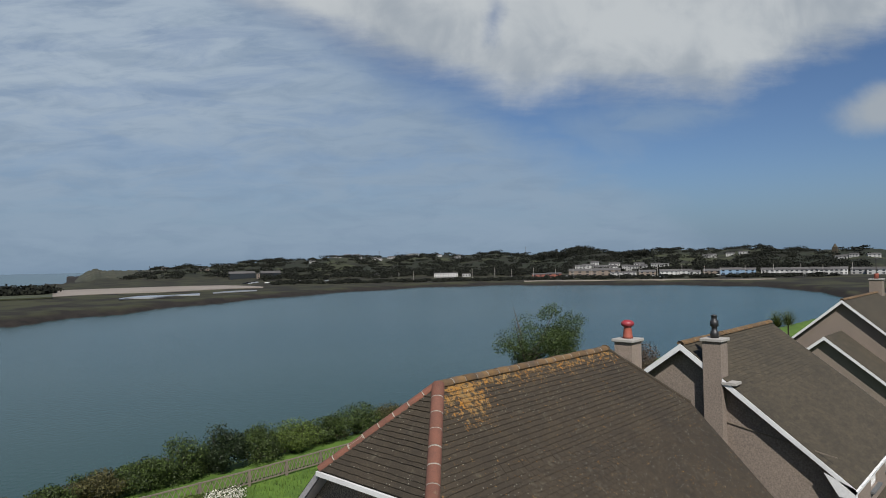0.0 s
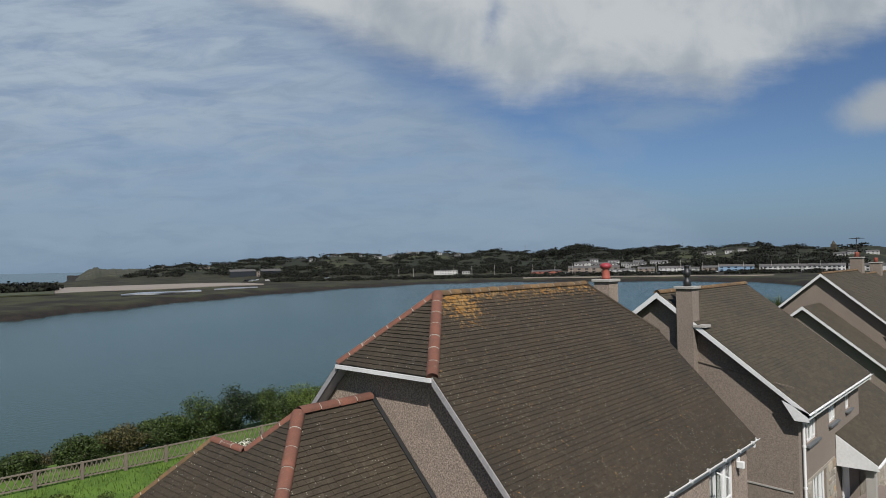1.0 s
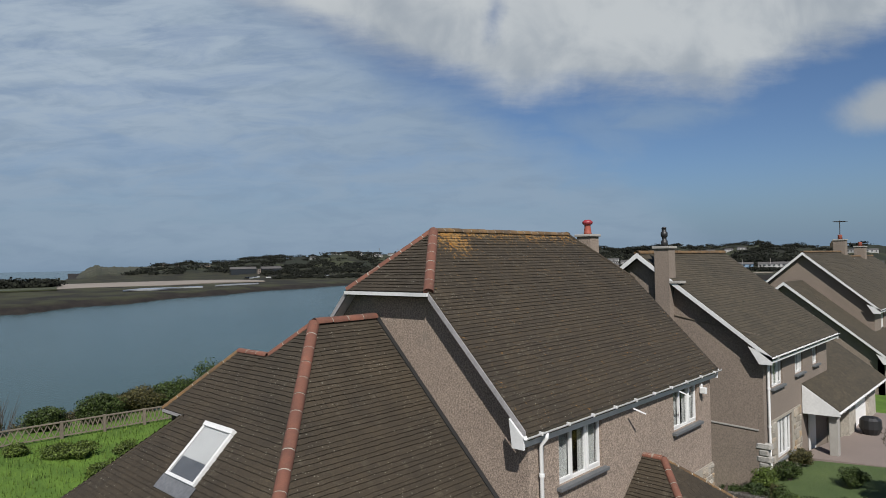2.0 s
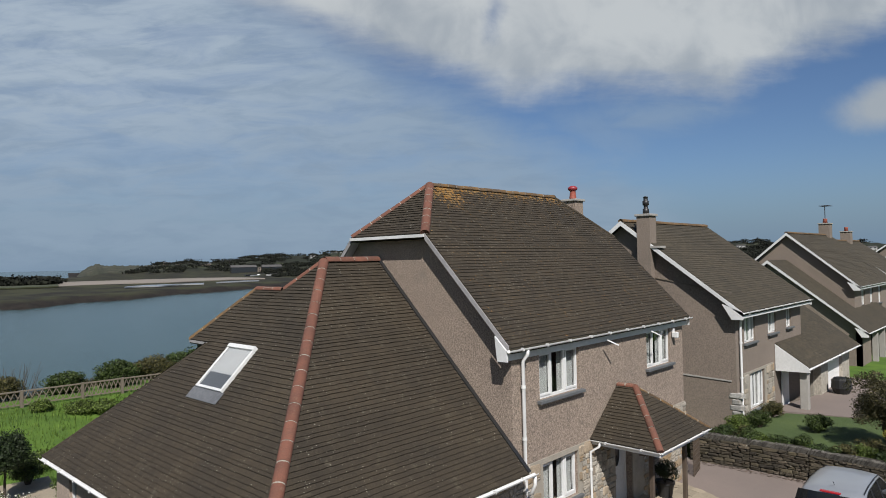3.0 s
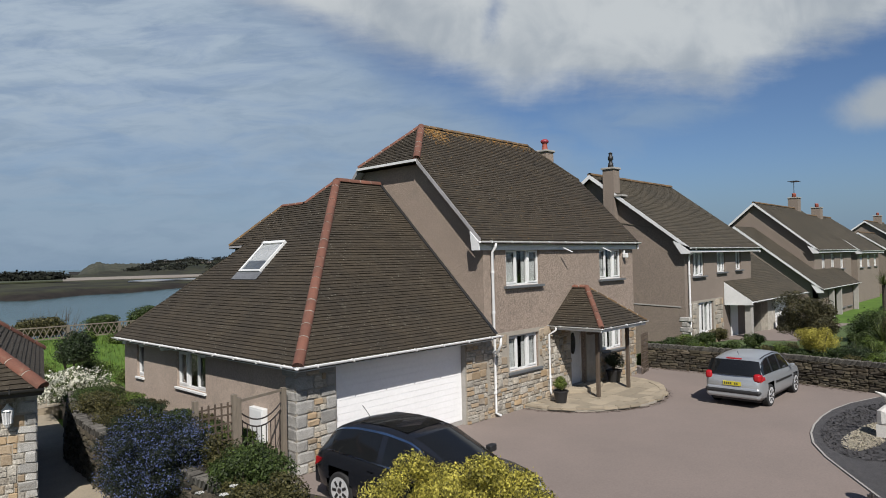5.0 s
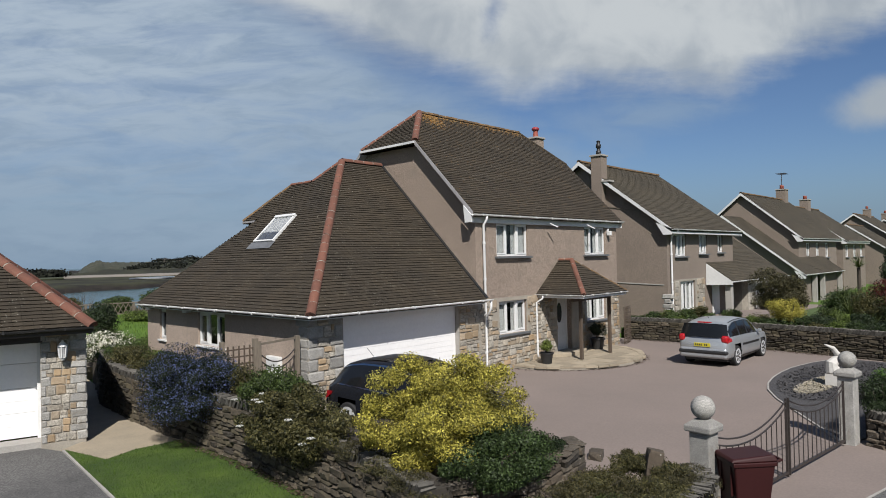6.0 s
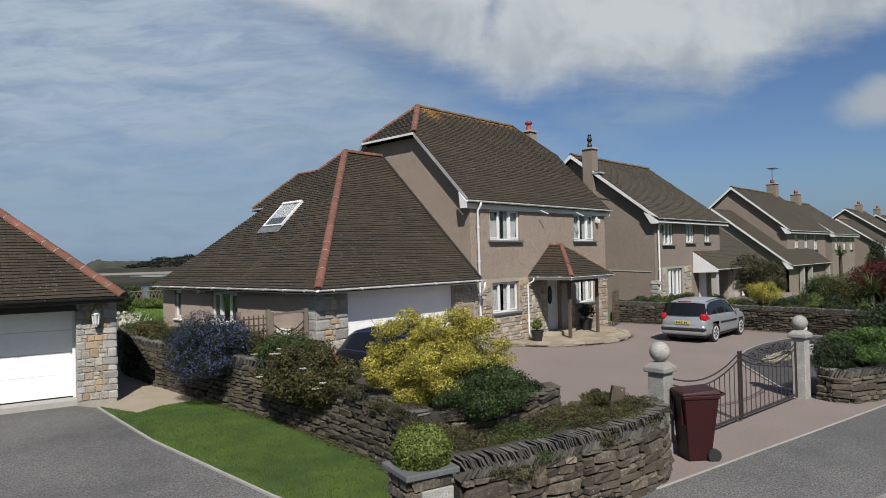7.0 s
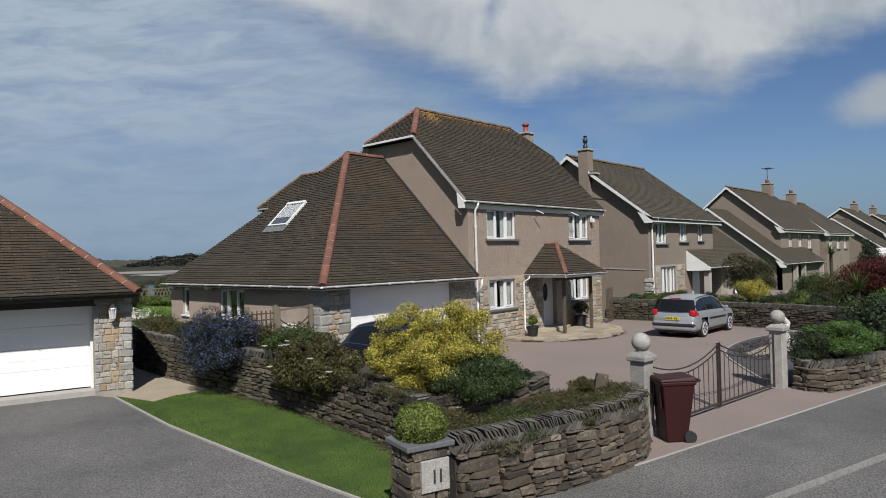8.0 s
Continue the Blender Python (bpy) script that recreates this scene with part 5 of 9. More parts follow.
downpipe(H2, [(14.15, -0.3, 4.85), (14.15, 0.0, 4.6), (14.15, 0.04, 4.4), (14.15, 0.04, 0.5), (14.2, -0.05, 0.45)], 0.045, 3)
h2wing = thing("garage", (24.5, 2, 0.3), "low tiled garage wing with white cheek board", "garage")
mbw = MB()
fr2, *_ = gabled(mbw, 22.2, 27.6, -1.15, 2.35, 3.6, 5.9)
mbw.prism([(18.35, -1.15, 2.35), (22.2, -1.15, 2.35), (22.2, 0.12, 3.3), (18.35, 0.12, 3.3)], (0, 0, -0.1))
w2r = mbw.make("roof", M["tile_far"], h2wing, "brown tiled roof")
tiled_slope(w2r, [(18.35, -1.15, 2.35), (22.2, -1.15, 2.35), (22.2, 0.12, 3.3), (18.35, 0.12, 3.3)], M["tile_far"], gauge=0.13, width=0.3, thick=0.017, seed=61)
tiled_slope(w2r, fr2, M["tile_far"], gauge=0.13, width=0.3, thick=0.017, seed=62)
MB().prism([(18.3, -1.2, 2.18), (18.3, 0.1, 2.15), (18.3, 0.1, 3.25), (18.3, -1.15, 2.36)], (0.05, 0, 0)).make("cheek_board", M["white_paint"], h2wing, "white triangular cheek board")
gutter(h2wing, (18.3, -1.2, 2.33), (27.65, -1.2, 2.33))
wall2 = MB()
wall_panels(wall2, 22.0, 27.4, -0.2, 2.3, [(23.2, 26.0, -0.3, 2.15)], lambda u, d, z: (u, -0.7 + d, z), 0.3)
wall2.weld().make("wall", M["house_stone"], h2wing, "stone garage front")
MB().prism([(27.1, -0.4, -0.2), (27.1, 7.8, -0.2), (27.1, 7.8, 2.6), (27.1, 3.6, 5.7), (27.1, -0.4, 2.8)], (0.3, 0, 0)).make("wall", M["render_far"], h2wing, "beige roughcast gable wall")
MB().box(21.9, -0.4, -0.2, 22.2, 0.1, 2.3).make("wall", M["house_stone"], h2wing)
for i in range(8):
    MB().box(23.2, -0.55, 0.22 + i * 0.24, 26.0, -0.5, 0.45 + i * 0.24).make("door_panel", M["door_white"], h2wing)
bevel(MB().box(18.5, -1.05, 0.2, 18.8, -0.75, 2.25).make("pillar", M["concrete"], h2wing, "pale square pillar"), 0.01)
MB().box(19.0, 0.05, 0.35, 19.9, 0.1, 2.2).make("door", M["upvc"], h2wing, "white front door")
f2 = MB()
wall_panels(f2, 14.5, 18.0, 0.2, 2.55, [(15.15, 16.9, 1.05, 2.45)], lambda u, d, z: (u, 0.085 + d, z), 0.03)
f2o = f2.make("stone_facing", M["mortar"], H2)
pc2, gq2 = stone_meshes(M["house_stone"], 6, 71), stone_meshes(M["granite"], 4, 73, rough=0.07)
lay_stones(f2o, pc2, (14.5, 0.09), (18.0, 0.09), 0.3, 2.5, (0.16, 0.3), (0.2, 0.5), 0.1, (0, -1), 72, lambda u, z, hw, hh: 0.6 < u + hw and u - hw < 2.45 and z + hh > 1.0, proud=0.03)
for i in range(7):
    ob = new("quoin", gq2[i % 4])
    ob.matrix_basis = Matrix.Translation((13.95, 0.16, 0.5 + i * 0.22)) @ Matrix.Diagonal((0.26, 0.3 if i % 2 else 0.5, 0.2, 1))
    under(ob, H2)

# the third house: a tall part and a long low wing in front
H3, _, _ = row_house("two-storey beige house with gabled brown roof", 39.2, 51.4, 0.95, 4.75, 5.35, 8.5, -0.2,
                     windows=[(41.6, 42.6, 3.2, 4.4, 2), (44.4, 45.4, 3.2, 4.4, 2), (47.4, 48.4, 3.2, 4.4, 2)])
chimney(H3, 50.2, 5.4, 7.5, 9.4, 0.9, 0.8, "clay")
aer = MB().tube([(50.2, 5.4, 9.3), (50.2, 5.4, 11.0)], 0.03, 6).tube([(49.6, 5.4, 10.9), (51.2, 5.4, 11.0)], 0.025, 6)
for k in range(5):
    aer.tube([(49.8 + k * 0.3, 5.0, 10.93), (49.8 + k * 0.3, 5.8, 10.93)], 0.015, 4)
aer.make("aerial", M["iron"], H3)
h3w = thing("house_wing", (38, 2, -0.3), "low tiled wing with white bargeboard", "house wing")
mw = MB()
f3, _, yb3, zb3 = gabled(mw, 35.4, 40.35, -0.15, 2.1, 5.5, 6.6)
mw.prism([(40.35, -0.15, 2.1), (46.5, -0.15, 2.1), (46.5, 1.5, 3.4), (40.35, 1.5, 3.4)], (0, 0, -0.1))
w3 = mw.make("roof", M["tile_far"], h3w, "brown tiled roof")
tiled_slope(w3, f3, M["tile_far"], gauge=0.13, width=0.3, thick=0.017, seed=81)
tiled_slope(w3, [(40.35, -0.15, 2.1), (46.5, -0.15, 2.1), (46.5, 1.5, 3.4), (40.35, 1.5, 3.4)], M["tile_far"], gauge=0.13, width=0.3, thick=0.017, seed=82)
barge(h3w, 35.37, -0.15, 2.1, 5.5, 6.6, yb3, zb3)
gutter(h3w, (35.4, -0.2, 2.1), (46.5, -0.2, 2.1))
ww = MB().prism([(35.7, 0.3, -0.8), (35.7, 10.7, -0.8), (35.7, 10.7, 2.2), (35.7, 5.5, 6.4), (35.7, 0.3, 2.3)], (0.25, 0, 0)).box(35.7, 0.3, -0.8, 38.4, 0.6, 2.1).box(41.0, 0.3, -0.8, 46.3, 0.6, 2.1)
ww.make("wall", M["render_far"], h3w, "beige roughcast wall")
for x in (38.6, 40.8, 46.2):
    MB().box(x - 0.15, -0.05, -0.6, x + 0.15, 0.25, 2.05).make("pillar", M["concrete"], h3w)
for i in range(2):
    window(h3w, (42.0 + i * 2.2, 0.3, 0.4), (1, 0, 0), (0, -1, 0), 1.2, 1.3, 2)

# farther houses
H4, _, _ = row_house("two-storey house with brown roof, far along the row", 53.5, 63.5, 1.0, 4.6, 5.6, 8.1, -0.3, fine=False,
                     windows=[(54.8, 56.0, 3.1, 4.2, 2), (58.0, 59.2, 3.1, 4.2, 2), (61.0, 62.2, 3.1, 4.2, 2)])
chimney(H4, 58.5, 5.6, 7.0, 8.9, 0.9, 0.8, "clay")
H5, _, _ = row_house("two-storey house with brown roof at the row's end", 78, 90, 0.0, 4.4, 5.2, 8.2, -0.4, fine=False,
                     windows=[(80, 81.3, 3.0, 4.1, 2), (83, 84.3, 3.0, 4.1, 2), (86, 87.3, 3.0, 4.1, 2)])
chimney(H5, 86, 5.2, 7.2, 9.0, 0.9, 0.8, "clay")
row_house("low gabled house behind the row's end", 68, 76.5, -1.5, 2.6, 4.0, 6.6, -0.4, fine=False, windows=[(70, 71.3, 0.8, 2.0, 2)])
H7, _, _ = row_house("two-storey house far down the road", 95, 106, -0.5, 4.3, 4.8, 8.0, -0.5, fine=False, windows=[(97, 98.2, 3.0, 4.0, 2), (101, 102.2, 3.0, 4.0, 2)])
chimney(H7, 96, 4.8, 7.0, 8.8, 0.9, 0.8, "clay")


# ---- the garage over the lawn ----
def left_garage():
    m = pose(-10.3, 1.57, GZ + 0.1, 0, 0, -15)
    g = thing("garage", (-10.3, 1.57, GZ), "granite-fronted double garage with hipped tiled roof", "garage")

    def W(*p):
        return tuple(m @ Vector(p))
    e, er, ze, D, Wd, k = 0.46, 0.13, 2.3, 5.4, 6.4, math.tan(radians(40))
    run = (D + 2 * e) / 2
    zr = ze + run * k
    a, b = W(-Wd - e, -e, ze), W(er, -e, ze)
    c, d = W(er, D + e, ze), W(-Wd - e, D + e, ze)
    r0, r1 = W(-Wd - e + run, D / 2, zr), W(er - run, D / 2, zr)
    mb = MB()
    for poly in ([a, b, r1, r0], [b, c, r1], [c, d, r0, r1], [d, a, r0]):
        mb.prism(poly, (0, 0, -0.1))
    rf = mb.make("roof", M["tile_far"], g, "brown tiled hipped roof")
    tiled_slope(rf, [a, b, r1, r0], M["tile"], seed=91, single=lambda u, v: u > 4.5 and v < 2.2)
    tiled_slope(rf, [b, c, r1], M["tile"], seed=92)
    ridge_tiles(rf, b, r1, M["hip"], r=0.12, name="hip_tile", length=0.4)
    ridge_tiles(rf, a, r0, M["hip"], r=0.12, name="hip_tile", length=0.4)
    ridge_tiles(rf, c, r1, M["hip"], r=0.12, name="hip_tile", length=0.4)
    ridge_tiles(rf, r0, r1, M["hip"], r=0.12, length=0.4)
    fa = MB().box(-Wd - e + 0.03, -e + 0.02, ze - 0.14, er - 0.02, -e + 0.06, ze - 0.02, m).box(er - 0.06, -e + 0.06, ze - 0.14, er - 0.02, D + e, ze - 0.02, m).box(-Wd - e, -e + 0.06, ze - 0.12, er - 0.06, 0.0, ze - 0.1, m).box(0.0, 0.0, ze - 0.12, er - 0.06, D, ze - 0.1, m)
    fa.make("fascia", M["dark_wood"], g, "dark stained eaves board")
    ga = (Vector(a) - Vector((0, 0.03, 0.01)), Vector(b) - Vector((0, 0.03, 0.01)))
    gutter(g, *ga, r=0.05, mat="black_plastic")
    wl = MB()
    wall_panels(wl, -Wd, 0, -0.3, ze - 0.1, [(-5.55, -0.78, -0.4, 2.05)], lambda u, dd, z: W(u, dd, z), 0.62)
    wl.box(-0.3, 0.62, -0.3, 0, D, ze - 0.1, m).box(-Wd, 0.62, -0.3, -Wd + 0.3, D, ze - 0.1, m).box(-Wd, D - 0.3, -0.3, 0, D, ze - 0.1, m)
    wl.make("wall", M["mortar"], g, "granite and mortar wall")
    MB().box(-5.6, -0.02, 2.0, -0.74, 0.12, ze - 0.1, m).make("lintel", M["dark_wood"], g, "dark timber lintel board")
    gr, pcs = stone_meshes(M["granite"], 6, 23, rough=0.13), stone_meshes(M["house_stone"], 6, 24)
    rnd, z, i = random.Random(9), 0.0, 0

    def put(data, x0, x1, y, zz, hh, dep=0.12):
        ob = new("quoin" if data in gr else "stone", data)
        ob.matrix_basis = m @ Matrix.Translation(((x0 + x1) / 2, y, zz + hh / 2)) @ Matrix.Diagonal((x1 - x0 - 0.008, dep, hh - 0.008, 1))
        under(ob, g)
    while z < ze - 0.12:
        hh = min(rnd.uniform(0.13, 0.22), ze - 0.12 - z)
        wq = 0.27 if i % 2 else 0.16
        wl_ = 0.17 if i % 2 else 0.1
        put(rnd.choice(gr), -wq, 0.02, 0.035, z, hh)
        put(rnd.choice(gr), -0.78, -0.78 + wl_, 0.035, z, hh)
        x = -0.78 + wl_
        while x < -wq - 0.02:
            w = min(rnd.uniform(0.12, 0.3), -wq - x)
            half = rnd.choice((1, 2))
            for q in range(half):
                put(rnd.choice(pcs), x, x + w, 0.04, z + q * hh / half, hh / half)
            x += w
        ob = new("quoin", rnd.choice(gr))
        ob.matrix_basis = m @ Matrix.Translation((-0.02, 0.25, z + hh / 2)) @ Matrix.Diagonal((0.1, 0.5 if i % 2 else 0.36, hh - 0.014, 1))
        under(ob, g)
        z += hh
        i += 1
    dr = thing("garage_door", W(-3.2, 0.22, 0), "white sectional garage door with shallow grooves, closed", "garage door")
    n = 4
    for q in range(n):
        z0, z1 = 0.05 + q * 0.5, 0.05 + (q + 1) * 0.5
        bevel(MB().box(-5.5, 0.58, z0 + 0.002, -0.83, 0.63, z1 - 0.002, m).make("panel", M["door_white"], dr), 0.006)
        MB().box(-5.5, 0.576, z0 + 0.245, -0.83, 0.579, z0 + 0.255, m).make("groove_bead", M["door_white"], dr)
    MB().box(-0.84, 0.48, 0, -0.775, 0.66, 2.05, m).box(-5.57, 0.48, 0, -5.5, 0.66, 2.05, m).make("door_frame", M["upvc"], g)
    MB().box(-5.6, 0.08, -0.1, -0.76, 0.56, 0.03, m).make("threshold", M["concrete"], g)
    # wall lantern
    p = W(-0.4, -0.16, 1.83)
    lan = thing("wall_lantern", (p[0], p[1], p[2] - 0.2), "white painted wall lantern on the stone pier", "lantern")
    MB().lathe(p[0], p[1], [(0.03, p[2] - 0.2), (0.06, p[2] - 0.15), (0.07, p[2] - 0.14)], 8).make("base", M["white_paint"], lan)
    MB().lathe(p[0], p[1], [(0.055, p[2] - 0.14), (0.075, p[2] + 0.08)], 8).make("glass_body", M["clear_lens"], lan)
    for q in range(6):
        aa = q * math.pi / 3
        MB().beam((p[0] + 0.062 * math.cos(aa), p[1] + 0.062 * math.sin(aa), p[2] - 0.14), (p[0] + 0.085 * math.cos(aa), p[1] + 0.085 * math.sin(aa), p[2] + 0.09), 0.018, 0.018).make("bar", M["white_paint"], lan)
    MB().lathe(p[0], p[1], [(0.1, p[2] + 0.08), (0.09, p[2] + 0.1), (0.03, p[2] + 0.17), (0.015, p[2] + 0.2)], 8).make("cap", M["white_paint"], lan)
    q0 = W(-0.4, 0.0, 1.72)
    MB().beam(q0, (p[0], p[1], p[2] - 0.17), 0.03, 0.03).make("bracket", M["white_paint"], lan)


left_garage()

# ---- paving, lawns and kerbs ----
def slab(name, poly, z0, z1, mat, label, category="", kind="structure"):
    ob = MB().prism([(x, y, z0) for x, y in poly], (0, 0, z1 - z0)).make(name, M[mat])
    return tagged(ob, label, category or name.replace("_", " "), kind=kind)


APRON = [(-7.9, -10.07), (-5.5, -10.53), (-3.5, -10.93), (-0.87, -11.43), (2.0, -12.0), (14.0, -14.4), (40.0, -19.5)]
KERB = [(-40, -11.2), (-16, -11.35), (-10, -11.55), (-7.9, -11.85), (-6.7, -12.17), (-5.0, -12.61), (0.0, -13.8), (14.0, -17.2), (40.0, -23.0)]
slab("drive", [(-9.0, 0.4), (-9.0, -8.4), (-7.9, -10.07), *APRON[1:5], (10.6, -11.0), (10.8, 1.2), (0, 1.0)], -0.1, GZ, "paver", "pinkish-brown block-paved driveway", "driveway")
slab("pavement", [(-40, -8.6), (-22, -8.8), (-11.2, -9.2), *APRON, *KERB[::-1]], -0.1, GZ - 0.012, "tarmac", "grey tarmac pavement", "pavement")
slab("road", [*KERB, (40, -31), (-5, -20.5), (-40, -19)], -0.1, 0.11, "tarmac", "grey asphalt road", "road")
slab("neighbour_drive", [(-24, 3.2), (-24, -8.75), (-11.3, -9.15), (-11.33, -6.4), (-11.2, -2.4), (-10.85, 1.25), (-11.2, 2.2)], -0.1, GZ + 0.012, "tarmac", "grey tarmac garage forecourt", "driveway")
slab("garden_path", [(-10.85, 1.3), (-10.6, -0.3), (-8.95, -0.4), (-8.9, 2.0), (-8.6, 5.5), (-7.9, 8.0), (-7.3, 12.0), (-9.4, 12.2), (-9.5, 5.0), (-10.2, 1.75)], -0.1, GZ + 0.02, "patio", "pale sandstone garden path", "path")


def strip(name, pts, w, z0, z1, mat, label, category, step=0.9):
    """A line of kerb or edging stones along points."""
    t = thing(name, (*pts[0], z0), label, category, kind="structure")
    for a, b in zip(pts, pts[1:]):
        a, b = Vector((*a, 0)), Vector((*b, 0))
        n = max(1, round((b - a).length / step))
        for i in range(n):
            p, q = a.lerp(b, i / n), a.lerp(b, (i + 1) / n)
            d = (q - p).normalized() * 0.004
            MB().beam(p + d + Vector((0, 0, (z0 + z1) / 2)), q - d + Vector((0, 0, (z0 + z1) / 2)), w, z1 - z0).make("kerb_stone", M[mat], t)
    return t


strip("kerb", KERB[2:8], 0.08, 0.0, GZ - 0.02, "kerb", "pale worn kerb stones along the road", "kerb")
strip("edging", APRON[:6], 0.026, 0.05, GZ + 0.004, "concrete", "pale edging between driveway and pavement", "edging", 0.6)
LAWN = [(-10.8, 1.2), (-11.16, -2.4), (-11.28, -6.4), (-11.26, -9.0), (-10.4, -9.0), (-9.5, -7), (-9.05, -4.2), (-8.92, -2), (-8.95, 0.1), (-9.9, 0.15), (-10.5, -0.1)]
slab("lawn", LAWN, 0.0, GZ + 0.035, "lawn", "narrow strip of short green lawn", "lawn")
strip("edging", [(-10.83, 1.22), (-11.19, -2.4), (-11.31, -6.4), (-11.29, -9.0)], 0.04, 0.05, GZ + 0.04, "concrete", "thin concrete edging beside the lawn", "edging", 0.9)
dr = thing("drain_cover", (-7.55, -10.56, GZ - 0.03), "dark iron drain cover in the pavement", "drain cover", turn=-12)
MB().box(-0.16, -0.11, 0, 0.16, 0.11, 0.008, wm(dr)).make("frame", M["iron"], dr)
for i in range(5):
    MB().box(-0.14, -0.09 + i * 0.038, 0.008, 0.14, -0.07 + i * 0.038, 0.014, wm(dr)).make("bar", M["iron"], dr)


def blades(name, polys, n, length, mat, label, z, seed=1, lean=0.5, kind="stuff"):
    """Upright blades of grass scattered over a polygon."""
    rng = np.random.default_rng(seed)
    P = np.array(polys)
    lo, hi = P.min(0), P.max(0)
    pts = rng.uniform(lo, hi, (n * 3, 2))
    inside = np.zeros(len(pts), bool)
    j = len(P) - 1
    for i in range(len(P)):
        c = ((P[i, 1] > pts[:, 1]) != (P[j, 1] > pts[:, 1])) & (pts[:, 0] < (P[j, 0] - P[i, 0]) * (pts[:, 1] - P[i, 1]) / (P[j, 1] - P[i, 1] + 1e-9) + P[i, 0])
        inside ^= c
        j = i
    p = pts[inside][:n]
    m = len(p)
    L = rng.uniform(0.6, 1.2, m) * length
    az = rng.uniform(0, 2 * np.pi, m)
    d = np.stack([np.cos(az), np.sin(az)], 1)
    side = np.stack([-d[:, 1], d[:, 0]], 1) * (L * 0.09)[:, None]
    off = d * (L * lean * rng.uniform(0.3, 1, m))[:, None]
    zz = np.full(m, z) if not callable(z) else z(p[:, 0], p[:, 1])
    q = np.zeros((m, 4, 3))
    q[:, 0, :2], q[:, 1, :2] = p - side, p + side
    q[:, 2, :2], q[:, 3, :2] = p + off + side * 0.3, p + off - side * 0.3
    q[:, :2, 2], q[:, 2:, 2] = zz[:, None] - 0.01, (zz + L)[:, None]
    ob = fast_quads(name, q, mat, None, label, kind)
    ob["category"] = "grass"
    return ob


blades("grass", LAWN, 42000, 0.027, LEAF["grass"], "short green grass blades of the lawn", GZ + 0.035)


# ---- foliage ----
def leaf_cloud(center, radii, n, leaf, seed, lumps=26, lump=0.42, flat=-0.35, wind=(0, 0), ragged=0.25, aspect=0.45, droop=0.0, fill=0.35):
    """Leaves spread over many uneven clumps that together fill an ellipsoid; returns the quads."""
    rng = np.random.default_rng(seed)
    d = rng.normal(size=(lumps, 3))
    d /= np.linalg.norm(d, axis=1)[:, None]
    d[:, 2] = np.maximum(d[:, 2], flat + rng.uniform(-0.1, 0.1, lumps))
    dist = rng.uniform(0.35, 1.0 - lump * 0.55, lumps)
    c = d * dist[:, None]
    size = lump * rng.uniform(0.65, 1.25, lumps)
    k = rng.integers(0, lumps, n)
    v = rng.normal(size=(n, 3))
    v /= np.linalg.norm(v, axis=1)[:, None]
    r = rng.uniform(fill, 1, n) ** 0.5 * (1 + ragged * rng.normal(size=n) * 0.3)
    p = c[k] + v * (r * size[k])[:, None]
    p[:, 2] = np.maximum(p[:, 2], flat - 0.25 + 0.1 * rng.random(n))
    p[:, 0] += wind[0] * np.maximum(p[:, 2], 0)
    p[:, 1] += wind[1] * np.maximum(p[:, 2], 0)
    p = p * np.array(radii) + np.array(center)
    nrm = v + rng.normal(size=(n, 3)) * 0.55
    nrm /= np.linalg.norm(nrm, axis=1)[:, None]
    t = np.cross(nrm, rng.normal(size=(n, 3)))
    t[:, 2] -= droop
    t /= np.linalg.norm(t, axis=1)[:, None] + 1e-9
    b = np.cross(nrm, t)
    L = leaf * rng.uniform(0.6, 1.35, n)
    q = np.stack([p - t * (L / 2)[:, None], p + b * (L * aspect / 2)[:, None], p + t * (L / 2)[:, None], p - b * (L * aspect / 2)[:, None]], 1)
    return q


def stems(parent, base, center, radii, n, r, seed, mat="bark"):
    rnd = random.Random(seed)
    mb = MB()
    b = Vector(base)
    for _ in range(n):
        tip = Vector(center) + Vector((rnd.uniform(-0.7, 0.7) * radii[0], rnd.uniform(-0.7, 0.7) * radii[1], rnd.uniform(-0.1, 0.7) * radii[2]))
        mid = b.lerp(tip, 0.45) + Vector((rnd.uniform(-0.12, 0.12), rnd.uniform(-0.12, 0.12), 0.08)) * radii[0]
        mb.tube([b + Vector((rnd.uniform(-1, 1), rnd.uniform(-1, 1), 0)) * r, mid, tip], [r, r * 0.65, r * 0.2], 6)
    return mb.make("stem", M[mat], parent)


def bush(name, label, center, radii, n, leaf, mat, seed, base=None, category="shrub", stem=5, **kw):
    base = base if base is not None else center[2] - radii[2] * 0.75
    t = thing(name, (center[0], center[1], base), label, category)
    stems(t, (center[0], center[1], base - 0.03), center, radii, stem, 0.03 + 0.015 * radii[0], seed)
    fast_quads("foliage", leaf_cloud(center, radii, n, leaf, seed, **kw), LEAF[mat], t)
    return t


# ---- stone hedges ----
HEDGE_STONES = stone_meshes(M["hedge_stone"], 12, 31, rough=0.16)
SHADED_STONES = stone_meshes(M["shaded_stone"], 12, 33, rough=0.16)
SLATES = []
for q in range(5):
    rq = random.Random(60 + q)
    bmq = bmesh.new()
    bmesh.ops.create_cube(bmq, size=1.0)
    for vq in bmq.verts:
        vq.co += Vector((rq.uniform(-0.15, 0.15), rq.uniform(-0.08, 0.08), rq.uniform(-0.1, 0.1)))
    meq = bpy.data.meshes.new("slate")
    bmq.to_mesh(meq)
    bmq.free()
    meq.materials.append(M["slate_edge"])
    SLATES.append(meq)


